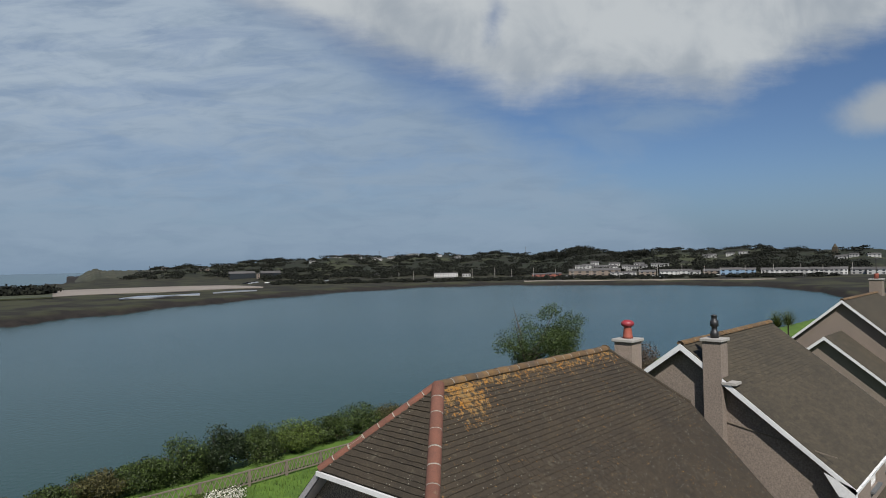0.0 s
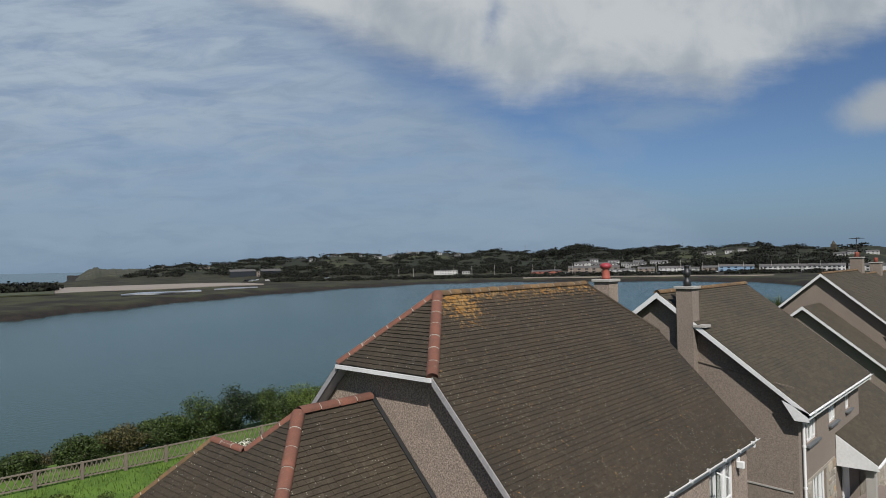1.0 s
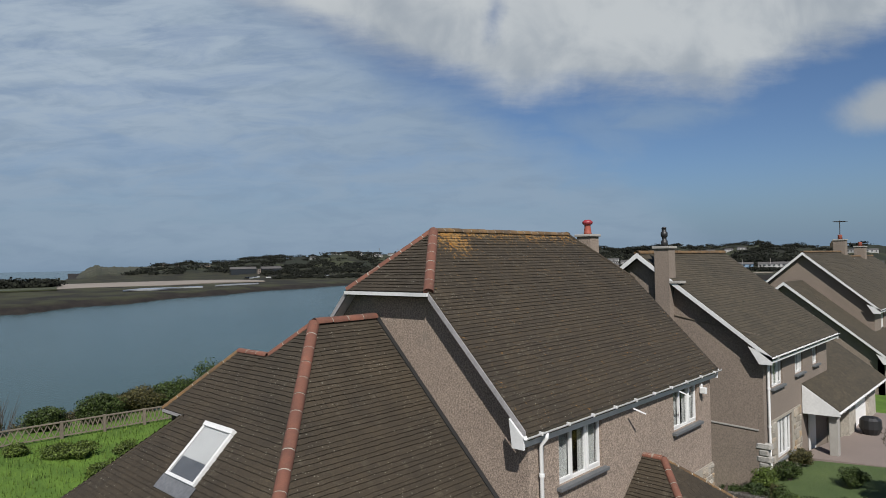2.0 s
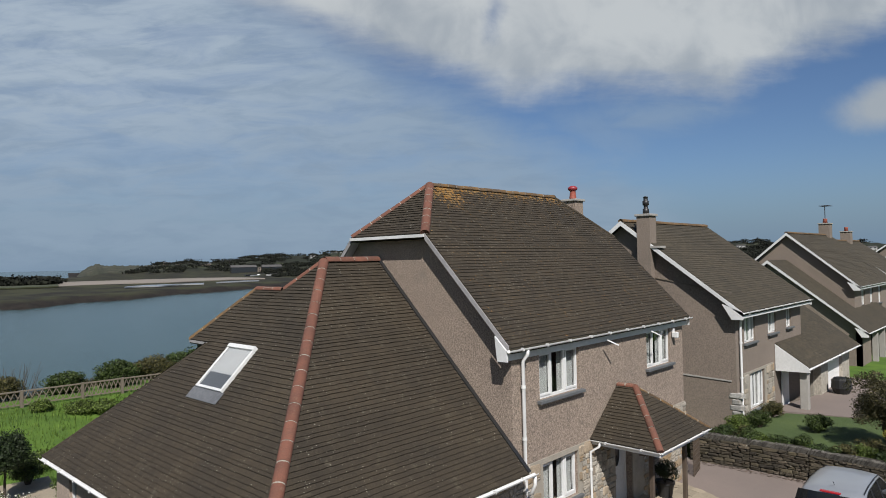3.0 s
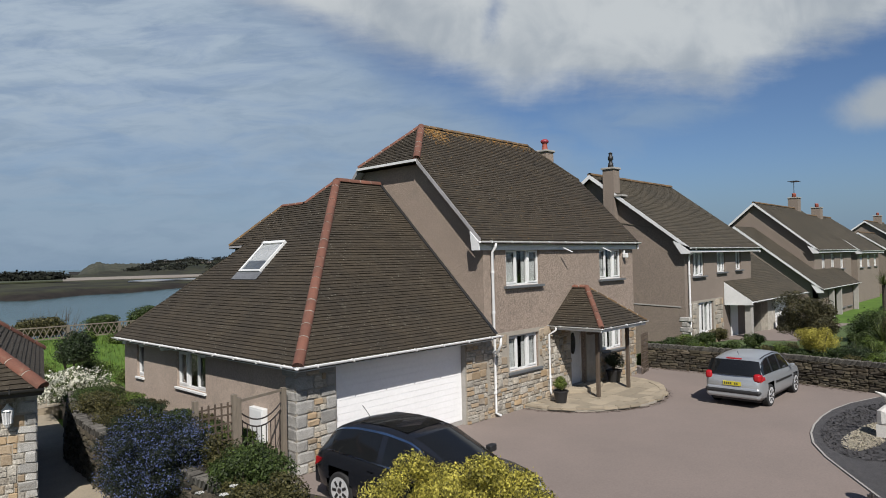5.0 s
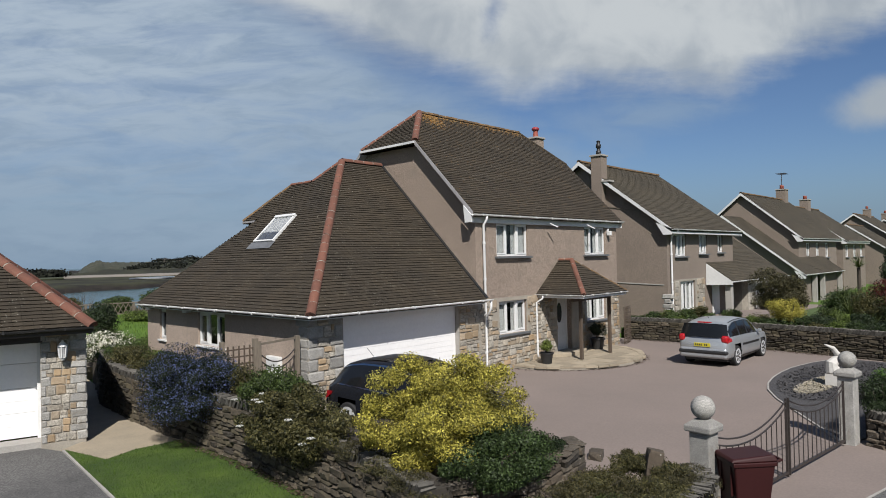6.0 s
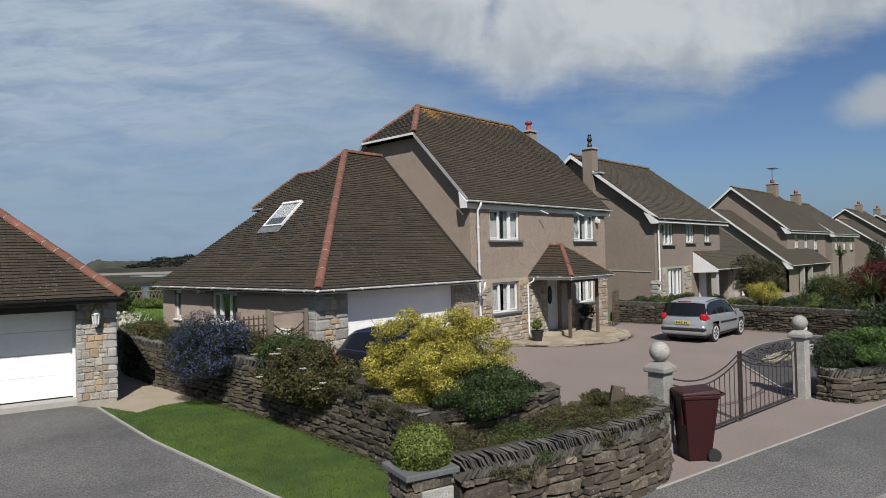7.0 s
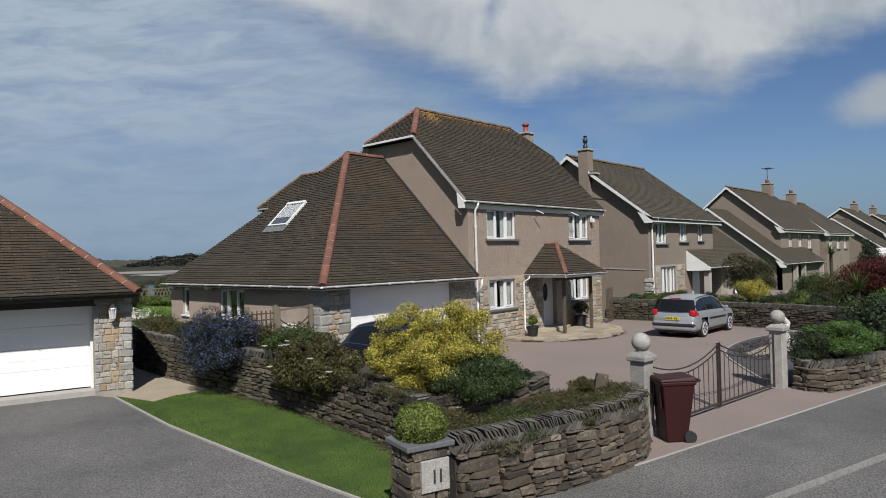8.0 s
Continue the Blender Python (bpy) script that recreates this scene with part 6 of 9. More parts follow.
def stone_hedge(label, pts, z0, z1, thick, side, seed, slate_rows=1, slate_h=0.13, lean=0.08, row=(0.06, 0.15), long=(0.14, 0.48), slate_step=0.055, stones=HEDGE_STONES):
    """A dry-stone bank wall along plan points, capped with slates on edge. side: +1 when its face looks to the right of the way along the points."""
    w = thing("stone_wall", (*pts[0], z0), label, "stone wall")
    P = [Vector((x, y, 0)) for x, y in pts]
    nrm = []
    for i in range(len(P)):
        d = (P[min(i + 1, len(P) - 1)] - P[max(i - 1, 0)]).normalized()
        nrm.append(Vector((d.y, -d.x, 0)) * side)
    zt = z1 - slate_rows * slate_h
    core = MB()
    for p, n in zip(P, nrm):
        top = p - n * (lean * (z1 - z0))
        core.v += [tuple(p - n * 0.05 + Vector((0, 0, z0 - 0.15))), tuple(top - n * 0.05 + Vector((0, 0, z1 - 0.05))), tuple(top - n * thick + Vector((0, 0, z1 - 0.05))), tuple(p - n * thick + Vector((0, 0, z0 - 0.15)))]
    for i in range(len(P) - 1):
        a = 4 * i
        core.f += [(a, a + 4, a + 5, a + 1), (a + 1, a + 5, a + 6, a + 2), (a + 2, a + 6, a + 7, a + 3)]
    e = 4 * (len(P) - 1)
    core.f += [(0, 1, 2, 3), (e + 3, e + 2, e + 1, e)]
    body = core.make("core", M["hedge_core"], w)
    rnd = random.Random(seed)
    for i in range(len(P) - 1):
        a, b = P[i], P[i + 1]
        o = (nrm[i] + nrm[i + 1]).normalized()
        lay_stones(w, stones, (a.x, a.y), (b.x, b.y), z0 - 0.02, zt, row, long, 0.22, (o.x, o.y), seed * 37 + i, lean=lean, proud=0.05, gap=0.012)
    for k in range(slate_rows):
        z = zt + slate_h * (k + 0.5)
        for i in range(len(P) - 1):
            a, b = P[i], P[i + 1]
            d = (b - a).normalized()
            o = (nrm[i] + nrm[i + 1]).normalized()
            n = int((b - a).length / slate_step)
            for j in range(n):
                c = a.lerp(b, (j + 0.5) / n) - o * (lean * (z - z0) + 0.07 + rnd.uniform(-0.02, 0.02))
                m = Matrix((d, -o, Vector((0, 0, 1)))).transposed().to_4x4()
                m.translation = Vector((c.x, c.y, z + rnd.uniform(-0.012, 0.012)))
                ang = (0.55 if k % 2 == 0 else -0.55) + rnd.uniform(-0.12, 0.12)
                ob = new("slate", rnd.choice(SLATES))
                ob.matrix_basis = m @ Euler((0, ang, rnd.uniform(-0.1, 0.1))).to_matrix().to_4x4() @ Matrix.Diagonal((slate_step * rnd.uniform(0.5, 0.75), 0.2, slate_h * rnd.uniform(1.05, 1.35), 1))
                under(ob, w)
    return w


stone_hedge("mossy dry-stone retaining wall beside the lawn", [(-7.9, 8.0), (-8.72, 5.3), (-8.85, 4.0), (-8.95, 2.7), (-8.98, 1.0), (-8.98, -1.1), (-9.0, -3.0)], 0.2, 1.28, 0.45, 1, 2, slate_rows=1, row=(0.05, 0.13), long=(0.12, 0.42), stones=SHADED_STONES)
stone_hedge("dry-stone retaining wall below the planting bed", [(-9.0, -3.0), (-9.2, -4.9), (-9.47, -6.6), (-9.75, -7.5)], 0.2, 1.14, 0.4, 1, 21, slate_rows=1, row=(0.05, 0.13), long=(0.12, 0.42), stones=SHADED_STONES)
stone_hedge("low dry-stone retaining wall running to the pier", [(-9.75, -7.5), (-10.2, -8.3), (-10.7, -9.05)], 0.2, 0.95, 0.35, 1, 22, slate_rows=0, row=(0.05, 0.13), long=(0.12, 0.42), stones=SHADED_STONES)
stone_hedge("curved dry-stone front wall with slates set herringbone", [(-10.85, -9.36), (-10.3, -9.55), (-9.8, -9.68), (-9.25, -9.82), (-8.65, -9.95), (-8.1, -10.02), (-7.6, -10.03), (-7.15, -9.93), (-6.9, -9.72), (-6.78, -9.45)], 0.16, 1.13, 0.4, 1, 3, slate_rows=2, slate_h=0.11, lean=0.05, row=(0.06, 0.15), long=(0.14, 0.5), slate_step=0.031)
stone_hedge("dry-stone boundary wall with slates on edge", [(10.55, 0.55), (10.72, -1.3), (10.7, -3.0), (10.5, -5.0), (10.15, -7.2), (9.75, -8.8), (9.0, -11.2)], 0.18, 1.12, 0.5, 1, 4, slate_rows=1, slate_h=0.14, slate_step=0.05, row=(0.05, 0.12), long=(0.12, 0.42), stones=SHADED_STONES)
stone_hedge("low curved stone planter wall by the gatepost", [(-1.0, -10.3), (-1.2, -10.62), (-1.1, -10.95), (-0.5, -11.25), (0.4, -11.5), (1.4, -11.72), (4.0, -12.3), (10.0, -13.5)], 0.16, 0.82, 0.35, 1, 5, slate_rows=1, slate_h=0.13, lean=0.12)
stone_hedge("short inner retaining wall of flat stones", [(-9.62, -7.35), (-9.0, -7.8), (-8.3, -7.98), (-7.6, -8.05), (-6.85, -7.95), (-6.75, -7.6)], 0.5, 1.12, 0.35, 1, 6, slate_rows=0, lean=0.03, row=(0.06, 0.12), long=(0.25, 0.6))

slab("planting_bed", [(-8.85, 0.2), (-8.85, -2), (-8.95, -4), (-9.15, -5.5), (-9.35, -6.6), (-9.45, -7.3), (-8.9, -7.7), (-8.3, -7.85), (-6.9, -7.85), (-7.1, -6.5), (-7.35, -4.5), (-7.9, -2.2), (-8.4, -0.9), (-8.2, 0.6)], 0.0, 1.0, "soil", "dark soil of the raised planting bed", "flower bed")
slab("planting_bed", [(-10.5, -9.0), (-9.7, -7.7), (-9.5, -7.45), (-9.0, -7.75), (-8.3, -7.9), (-6.9, -8.02), (-6.85, -9.4), (-7.2, -9.75), (-8.1, -9.85), (-9.2, -9.65), (-10.3, -9.4)], 0.0, 0.7, "soil", "dark soil of the lower planting bed", "flower bed")
slab("planting_bed", [(-8.8, 2.0), (-8.84, 0.25), (-8.2, 0.65), (-6.6, 0.4), (-6.55, 8.6), (-7.7, 9.0), (-7.7, 8.0), (-8.5, 5.0)], 0.0, 1.0, "soil", "dark soil of the side garden bed", "flower bed")
slab("planting_bed", [(-1.0, -10.6), (-0.3, -11.05), (1.4, -11.5), (10.0, -13.2), (10.5, -11.3), (8.5, -10.4), (2, -10.4), (-0.6, -10.2)], 0.0, 0.7, "soil", "dark soil of the roadside bed", "flower bed")
slab("garden_lawn", [(11.0, 1.0), (11.1, -5), (10.5, -7.2), (9.4, -11), (13, -12.5), (30, -16), (30, -3.2), (18.3, -3.0), (17.5, -0.5), (13, 0.5)], 0.0, 0.62, "rough_grass", "neighbour's front garden grass", "lawn")
slab("neighbour_path", [(17.6, 0.2), (18.2, -2.6), (22, -3.0), (27.5, -3.2), (27.5, -0.5), (22.3, -0.6)], 0.0, 0.64, "paver", "reddish paved neighbour's forecourt", "driveway")
slab("gravel_bed", [(-1.2, -10.0), (0.07, -9.17), (1.1, -8.5), (2.04, -7.9), (3.0, -7.42), (3.9, -7.15), (4.8, -7.0), (5.8, -6.93), (6.8, -6.95), (8.0, -7.15), (9.4, -7.6), (9.3, -10.6), (0, -10.4)], 0.0, GZ + 0.03, "slate_chips", "bed of dark slate chippings", "gravel bed")
strip("edging", [(-1.2, -9.98), (0.07, -9.15), (1.1, -8.48), (2.04, -7.88), (3.0, -7.4), (3.9, -7.13), (4.8, -6.98), (5.8, -6.91), (6.8, -6.93), (8.0, -7.13), (9.4, -7.58)], 0.05, 0.1, GZ + 0.03, "concrete", "pale curved edging round the slate bed", "edging", 0.5)
gp = [(4.4 + 1.55 * math.cos(a) + 0.1 * math.sin(3 * a), -8.25 + 0.42 * math.sin(a) - 0.12 * math.cos(a)) for a in [k * math.pi / 12 for k in range(24)]]
slab("gravel_patch", gp, 0.1, GZ + 0.042, "gravel", "oval of pale gravel in the slate bed", "gravel bed")


def chips(name, poly_center, rx, ry, n, size, mat, z, seed, label):
    rng = np.random.default_rng(seed)
    a, r = rng.uniform(0, 2 * np.pi, n), np.sqrt(rng.random(n))
    c = np.stack([poly_center[0] + rx * r * np.cos(a), poly_center[1] + ry * r * np.sin(a), np.full(n, z)], 1)
    t = rng.normal(size=(n, 3)) * [1, 1, 0.35]
    t /= np.linalg.norm(t, axis=1)[:, None]
    b = np.cross(t, rng.normal(size=(n, 3)) * 0.3 + [0, 0, 1])
    b /= np.linalg.norm(b, axis=1)[:, None]
    s = size * rng.uniform(0.5, 1.3, n)[:, None]
    q = np.stack([c - t * s, c + b * s * 0.7, c + t * s, c - b * s * 0.7], 1)
    ob = fast_quads(name, q, mat, None, label, "stuff")
    ob["category"] = "gravel"


chips("slate_chips", (5.6, -8.55), 3.4, 1.4, 6500, 0.034, M["slate_chips"], GZ + 0.045, 5, "loose dark slate chippings")
chips("pebbles", (4.4, -8.25), 1.5, 0.34, 2600, 0.026, M["gravel"], GZ + 0.055, 6, "loose pale pebbles")

# abstract white sculpture: a block with a curved horn
sc = MB().box(4.3, -8.85, GZ, 4.8, -8.4, GZ + 0.34)
sc.tube([(4.55, -8.62, GZ + 0.3), (4.44, -8.55, GZ + 0.45), (4.43, -8.53, GZ + 0.6), (4.55, -8.6, GZ + 0.68), (4.6, -8.65, GZ + 0.82), (4.48, -8.56, GZ + 1.0), (4.25, -8.42, GZ + 1.12)], [0.17, 0.18, 0.15, 0.12, 0.09, 0.06, 0.012], 10)
tagged(sc.make("sculpture", M["statue"], smooth=False), "white stone sculpture with a curved horn on a block", "sculpture")


def litter(name, pts, width, n, size, mat, z, seed, label):
    """Fallen leaves and grit gathered along a line."""
    rng = np.random.default_rng(seed)
    P = np.array(pts, float)
    seg = rng.integers(0, len(P) - 1, n)
    t = rng.random(n)[:, None]
    c = P[seg] * (1 - t) + P[seg + 1] * t + rng.normal(size=(n, 2)) * width
    a = rng.uniform(0, 2 * np.pi, n)
    s = (size * rng.uniform(0.4, 1.3, n))[:, None]
    u, v = np.stack([np.cos(a), np.sin(a)], 1) * s, np.stack([-np.sin(a), np.cos(a)], 1) * s * 0.6
    q = np.zeros((n, 4, 3))
    q[:, 0, :2], q[:, 1, :2], q[:, 2, :2], q[:, 3, :2] = c - u, c - v, c + u, c + v
    q[:, :, 2] = z + rng.uniform(0.004, 0.02, (n, 4))
    ob = fast_quads(name, q, mat, None, label, "stuff")
    ob["category"] = "litter"


litter("leaf_litter", [(-10.9, -9.5), (-10.0, -9.78), (-9.0, -10.05), (-8.0, -10.2), (-7.2, -10.12), (-6.85, -9.9)], 0.06, 800, 0.014, LEAF["brown"], GZ - 0.03, 801, "dry leaves and grit along the foot of the wall")
litter("leaf_litter", [(-9.1, 0.2), (-9.1, -3.0), (-9.3, -4.9), (-9.55, -6.6), (-10.0, -7.8), (-10.6, -8.8)], 0.06, 1500, 0.03, LEAF["brown"], GZ + 0.04, 802, "dry leaves and soil at the lawn's edge")
litter("leaf_litter", [(4.85 + 3.03 * math.cos(math.pi + k * math.pi / 12), 2.82 * math.sin(math.pi + k * math.pi / 12)) for k in range(13)], 0.06, 700, 0.03, LEAF["brown"], GZ, 803, "brown leaves gathered round the patio edge")
litter("leaf_litter", [(10.35, 0.5), (10.5, -1.3), (10.5, -3.0), (10.3, -5.0), (9.95, -7.2)], 0.08, 500, 0.035, LEAF["brown"], GZ, 804, "scattered leaves below the boundary wall")


# ---- entrance patio ----
def patio():
    p = thing("patio", (4.85, 0, GZ), "curved pale stone doorstep patio", "patio")
    cx, rx, ry = 4.85, 2.95, 2.72
    n = 28
    arc = [(cx - rx * math.cos(math.pi * k / n), -ry * math.sin(math.pi * k / n) - 0.02) for k in range(n + 1)]
    MB().prism([(x, y, GZ - 0.05) for x, y in arc], (0, 0, 0.12)).make("base", M["mortar"], p)
    rnd = random.Random(3)
    rows = [0.0, 0.42, 0.95, 1.36, 1.85, 2.26, 2.6]
    for y0, y1 in zip(rows, rows[1:]):
        w0, w1 = (rx * math.sqrt(1 - (y / ry) ** 2) for y in (y0, y1))
        x = -w0 - 0.02
        while x < w0 - 0.05:
            xe = min(x + rnd.uniform(0.4, 0.95), w0 + 0.02)
            xe = w0 + 0.02 if w0 - xe < 0.25 else xe
            sl0, sl1 = rnd.uniform(-0.05, 0.05), rnd.uniform(-0.05, 0.05)
            near = [max(-w0 - 0.015, x + 0.007), min(w0 + 0.015, xe - 0.007)]
            far = [max(-w1 - 0.015, x + 0.007 + sl0), min(w1 + 0.015, xe - 0.007 + sl1)]
            x = xe
            if far[1] - far[0] < 0.08:
                far = [(far[0] + far[1]) / 2 - 0.04, (far[0] + far[1]) / 2 + 0.04]
                far = [min(max(v, -w1), w1) for v in far]
            pts = [(cx + near[0], -0.03 - y0 - 0.006, GZ + 0.06), (cx + far[0], -0.03 - y1 + 0.006 - rnd.uniform(0, 0.02), GZ + 0.06), (cx + far[1], -0.03 - y1 + 0.006 - rnd.uniform(0, 0.02), GZ + 0.06), (cx + near[1], -0.03 - y0 - 0.006, GZ + 0.06)]
            MB().prism(pts, (0, 0, 0.05 + rnd.uniform(-0.006, 0.006))).make("flagstone", M["patio"], p)
    for k in range(22):
        a0, a1 = (math.pi * (k + q) / 22 for q in (0.03, 0.97))
        bulge = rnd.uniform(0.985, 1.02)
        pts = [(cx - r * rx * math.cos(a), -0.03 - r * ry * math.sin(a), GZ + 0.055) for r, a in ((bulge, a0), (bulge + 0.008, (a0 + a1) / 2), (bulge, a1), (0.93, a1), (0.93, a0))]
        MB().prism(pts, (0, 0, 0.06 + rnd.uniform(-0.004, 0.008))).make("edging_stone", M["patio"], p)
    step = [(4.95 - 1.05 * math.cos(math.pi * k / 16), -0.03 - 0.62 * math.sin(math.pi * k / 16), GZ + 0.1) for k in range(17)]
    bevel(MB().prism(step, (0, 0, 0.13)).make("step", M["patio"], p, "low curved step at the door"), 0.015)


patio()


# ---- gate, posts and bin ----
def gate_post(x, y, turn, label):
    g = thing("gatepost", (x, y, GZ), label, "gatepost", "gateposts", turn=turn)
    m = wm(g)
    bevel(MB().box(-0.135, -0.135, -0.1, 0.135, 0.135, 1.24, m).make("shaft", M["granite"], g), 0.015)
    bevel(MB().box(-0.185, -0.185, 1.24, 0.185, 0.185, 1.33, m).make("capstone", M["granite"], g), 0.02)
    cap = MB()
    cap.add([m @ Vector(c) for c in ((-0.17, -0.17, 1.33), (0.17, -0.17, 1.33), (0.17, 0.17, 1.33), (-0.17, 0.17, 1.33), (-0.08, -0.08, 1.4), (0.08, -0.08, 1.4), (0.08, 0.08, 1.4), (-0.08, 0.08, 1.4))],
            [(0, 1, 5, 4), (1, 2, 6, 5), (2, 3, 7, 6), (3, 0, 4, 7), (4, 5, 6, 7)])
    cap.make("cap_slope", M["granite"], g)
    prof = [(0.155 * math.cos(a), GZ + 1.545 + 0.155 * math.sin(a)) for a in [math.radians(v) for v in range(-80, 81, 16)]]
    MB().lathe(x, y, prof, 20).make("ball_finial", M["granite"], g, "round granite ball", smooth=True)
    return g


gate_post(-6.4, -9.47, -6, "square granite gatepost with a ball finial")
gate_post(-1.08, -10.03, -6, "square granite gatepost with a ball finial")


def iron_gate(a, b, z0, zend, sag, bars, label):
    g = thing("iron_gate", (*a, GZ), label, "gate", "double driveway gate")
    A, B = Vector((*a, 0)), Vector((*b, 0))

    def top(t, drop=0.0):
        return zend[0] + (zend[1] - zend[0]) * t - sag * 4 * t * (1 - t) - drop
    n = 18
    for drop in (0.0, 0.1):
        MB().tube([A.lerp(B, t / n) + Vector((0, 0, top(t / n, drop))) for t in range(n + 1)], 0.013, 6).make("top_rail", M["iron"], g)
    MB().beam(A + Vector((0, 0, z0)), B + Vector((0, 0, z0)), 0.04, 0.035).make("bottom_rail", M["iron"], g)
    for t in (0.0, 1.0):
        p = A.lerp(B, t)
        MB().box(p.x - 0.018, p.y - 0.018, z0 - 0.06, p.x + 0.018, p.y + 0.018, top(t) + 0.04).make("stile", M["iron"], g)
    for i in range(1, bars):
        p = A.lerp(B, i / bars)
        MB().tube([p + Vector((0, 0, z0)), p + Vector((0, 0, top(i / bars, 0.1)))], 0.008, 6).make("bar", M["iron"], g)
    return g


iron_gate((-6.17, -9.5), (-3.82, -9.74), GZ + 0.1, (1.32, 1.42), 0.22, 13, "brown wrought-iron gate leaf, closed, beside the bin")
iron_gate((-3.74, -9.75), (-1.32, -10.0), GZ + 0.1, (1.42, 1.34), 0.22, 13, "brown wrought-iron gate leaf hung on its granite post")


def wheelie_bin(x, y, z, turn, mat, label):
    b = thing("wheelie_bin", (x, y, z), label, "wheelie bin", turn=turn)
    m = wm(b)
    body = MB()
    lo, hi = (0.19, 0.2), (0.24, 0.27)
    body.add([m @ Vector(c) for c in ((-lo[0], -lo[1], 0.02), (lo[0], -lo[1], 0.02), (lo[0], lo[1] - 0.06, 0.02), (-lo[0], lo[1] - 0.06, 0.02), (-hi[0], -hi[1], 0.98), (hi[0], -hi[1], 0.98), (hi[0], hi[1], 0.98), (-hi[0], hi[1], 0.98))],
             [(0, 3, 2, 1), (0, 1, 5, 4), (1, 2, 6, 5), (2, 3, 7, 6), (3, 0, 4, 7), (4, 5, 6, 7)])
    bevel(body.make("body", mat, b), 0.025, 3)
    bevel(MB().box(-0.255, -0.29, 0.93, 0.255, 0.28, 0.985, m).make("rim", mat, b), 0.012)
    lid = MB()
    lid.add([m @ Vector(c) for c in ((-0.25, -0.31, 0.99), (0.25, -0.31, 0.99), (0.25, 0.3, 0.99), (-0.25, 0.3, 0.99), (-0.22, -0.28, 1.03), (0.22, -0.28, 1.03), (0.22, 0.26, 1.065), (-0.22, 0.26, 1.065))],
            [(0, 3, 2, 1), (0, 1, 5, 4), (1, 2, 6, 5), (2, 3, 7, 6), (3, 0, 4, 7), (4, 5, 6, 7)])
    bevel(lid.make("lid", mat, b), 0.015)
    MB().tube([m @ Vector((-0.2, 0.28, 0.97)), m @ Vector((-0.2, 0.36, 0.99)), m @ Vector((0.2, 0.36, 0.99)), m @ Vector((0.2, 0.28, 0.97))], 0.018, 8).make("handle", mat, b)
    for s in (-1, 1):
        MB().tube([m @ Vector((s * 0.18, 0.17, 0.1)), m @ Vector((s * 0.24, 0.17, 0.1))], 0.1, 16).make("wheel", M["tyre"], b, "black rubber wheel")
    MB().tube([m @ Vector((-0.2, 0.17, 0.1)), m @ Vector((0.2, 0.17, 0.1))], 0.012, 6).make("axle", M["black_plastic"], b)
    for s in (-0.12, 0.12):
        MB().box(s - 0.02, -0.275, 0.55, s + 0.02, -0.23, 0.93, m).make("rib", mat, b)
    return b


wheelie_bin(-6.3, -9.95, GZ - 0.02, -132, M["bin"], "maroon plastic wheelie bin beside the gatepost")
M["green_bin"] = material("green_plastic", (0.02, 0.09, 0.035), rough=0.45, scale=2, detail_scale=20, amount=0.2, bump=0.04)
wheelie_bin(-7.0, 10.15, 0.22, 150, M["green_bin"], "green plastic wheelie bin in the side garden")


def pier():
    p = thing("gate_pier", (-11.3, -9.18, GZ), "square stone pier with slate cap and carved plaque", "pier", turn=-17)
    m = wm(p)
    MB().box(-0.21, -0.2, -0.1, 0.21, 0.2, 0.92, m).make("core", M["hedge_core"], p)
    rnd = random.Random(12)
    z, i = -0.02, 0
    while z < 0.9:
        h = min(rnd.uniform(0.12, 0.2), 0.92 - z)
        for fx, fy, L, ang in ((0, -1, 0.46, 0), (-1, 0, 0.44, 90), (1, 0, 0.44, 90), (0, 1, 0.46, 0)):
            x = -L / 2
            while x < L / 2 - 0.02:
                w = min(rnd.uniform(0.14, 0.32), L / 2 - x)
                cx, cz = x + w / 2, z + h / 2
                x += w
                ob = new("stone", rnd.choice(HEDGE_STONES))
                pos = (cx, fy * 0.2, cz) if fy else (fx * 0.21, cx, cz)
                ob.matrix_basis = m @ Matrix.Translation(pos) @ Matrix.Rotation(radians(ang), 4, "Z") @ Matrix.Diagonal((w - 0.01, 0.12, h - 0.012, 1))
                under(ob, p)
        z += h
        i += 1
    bevel(MB().box(-0.3, -0.29, 0.92, 0.3, 0.29, 0.98, m).make("capstone", M["slate_sill"], p, "grey slate slab"), 0.01)
    pl = bevel(MB().box(-0.13, -0.29, 0.45, 0.22, -0.25, 0.8, m).make("plaque", M["granite"], p, "pale granite plaque with two dark bars"), 0.006)
    for x in (0.075, 0.155):
        MB().box(x - 0.06, -0.294, 0.54, x - 0.035, -0.289, 0.69, m).make("bar", M["ink"], pl)


pier()


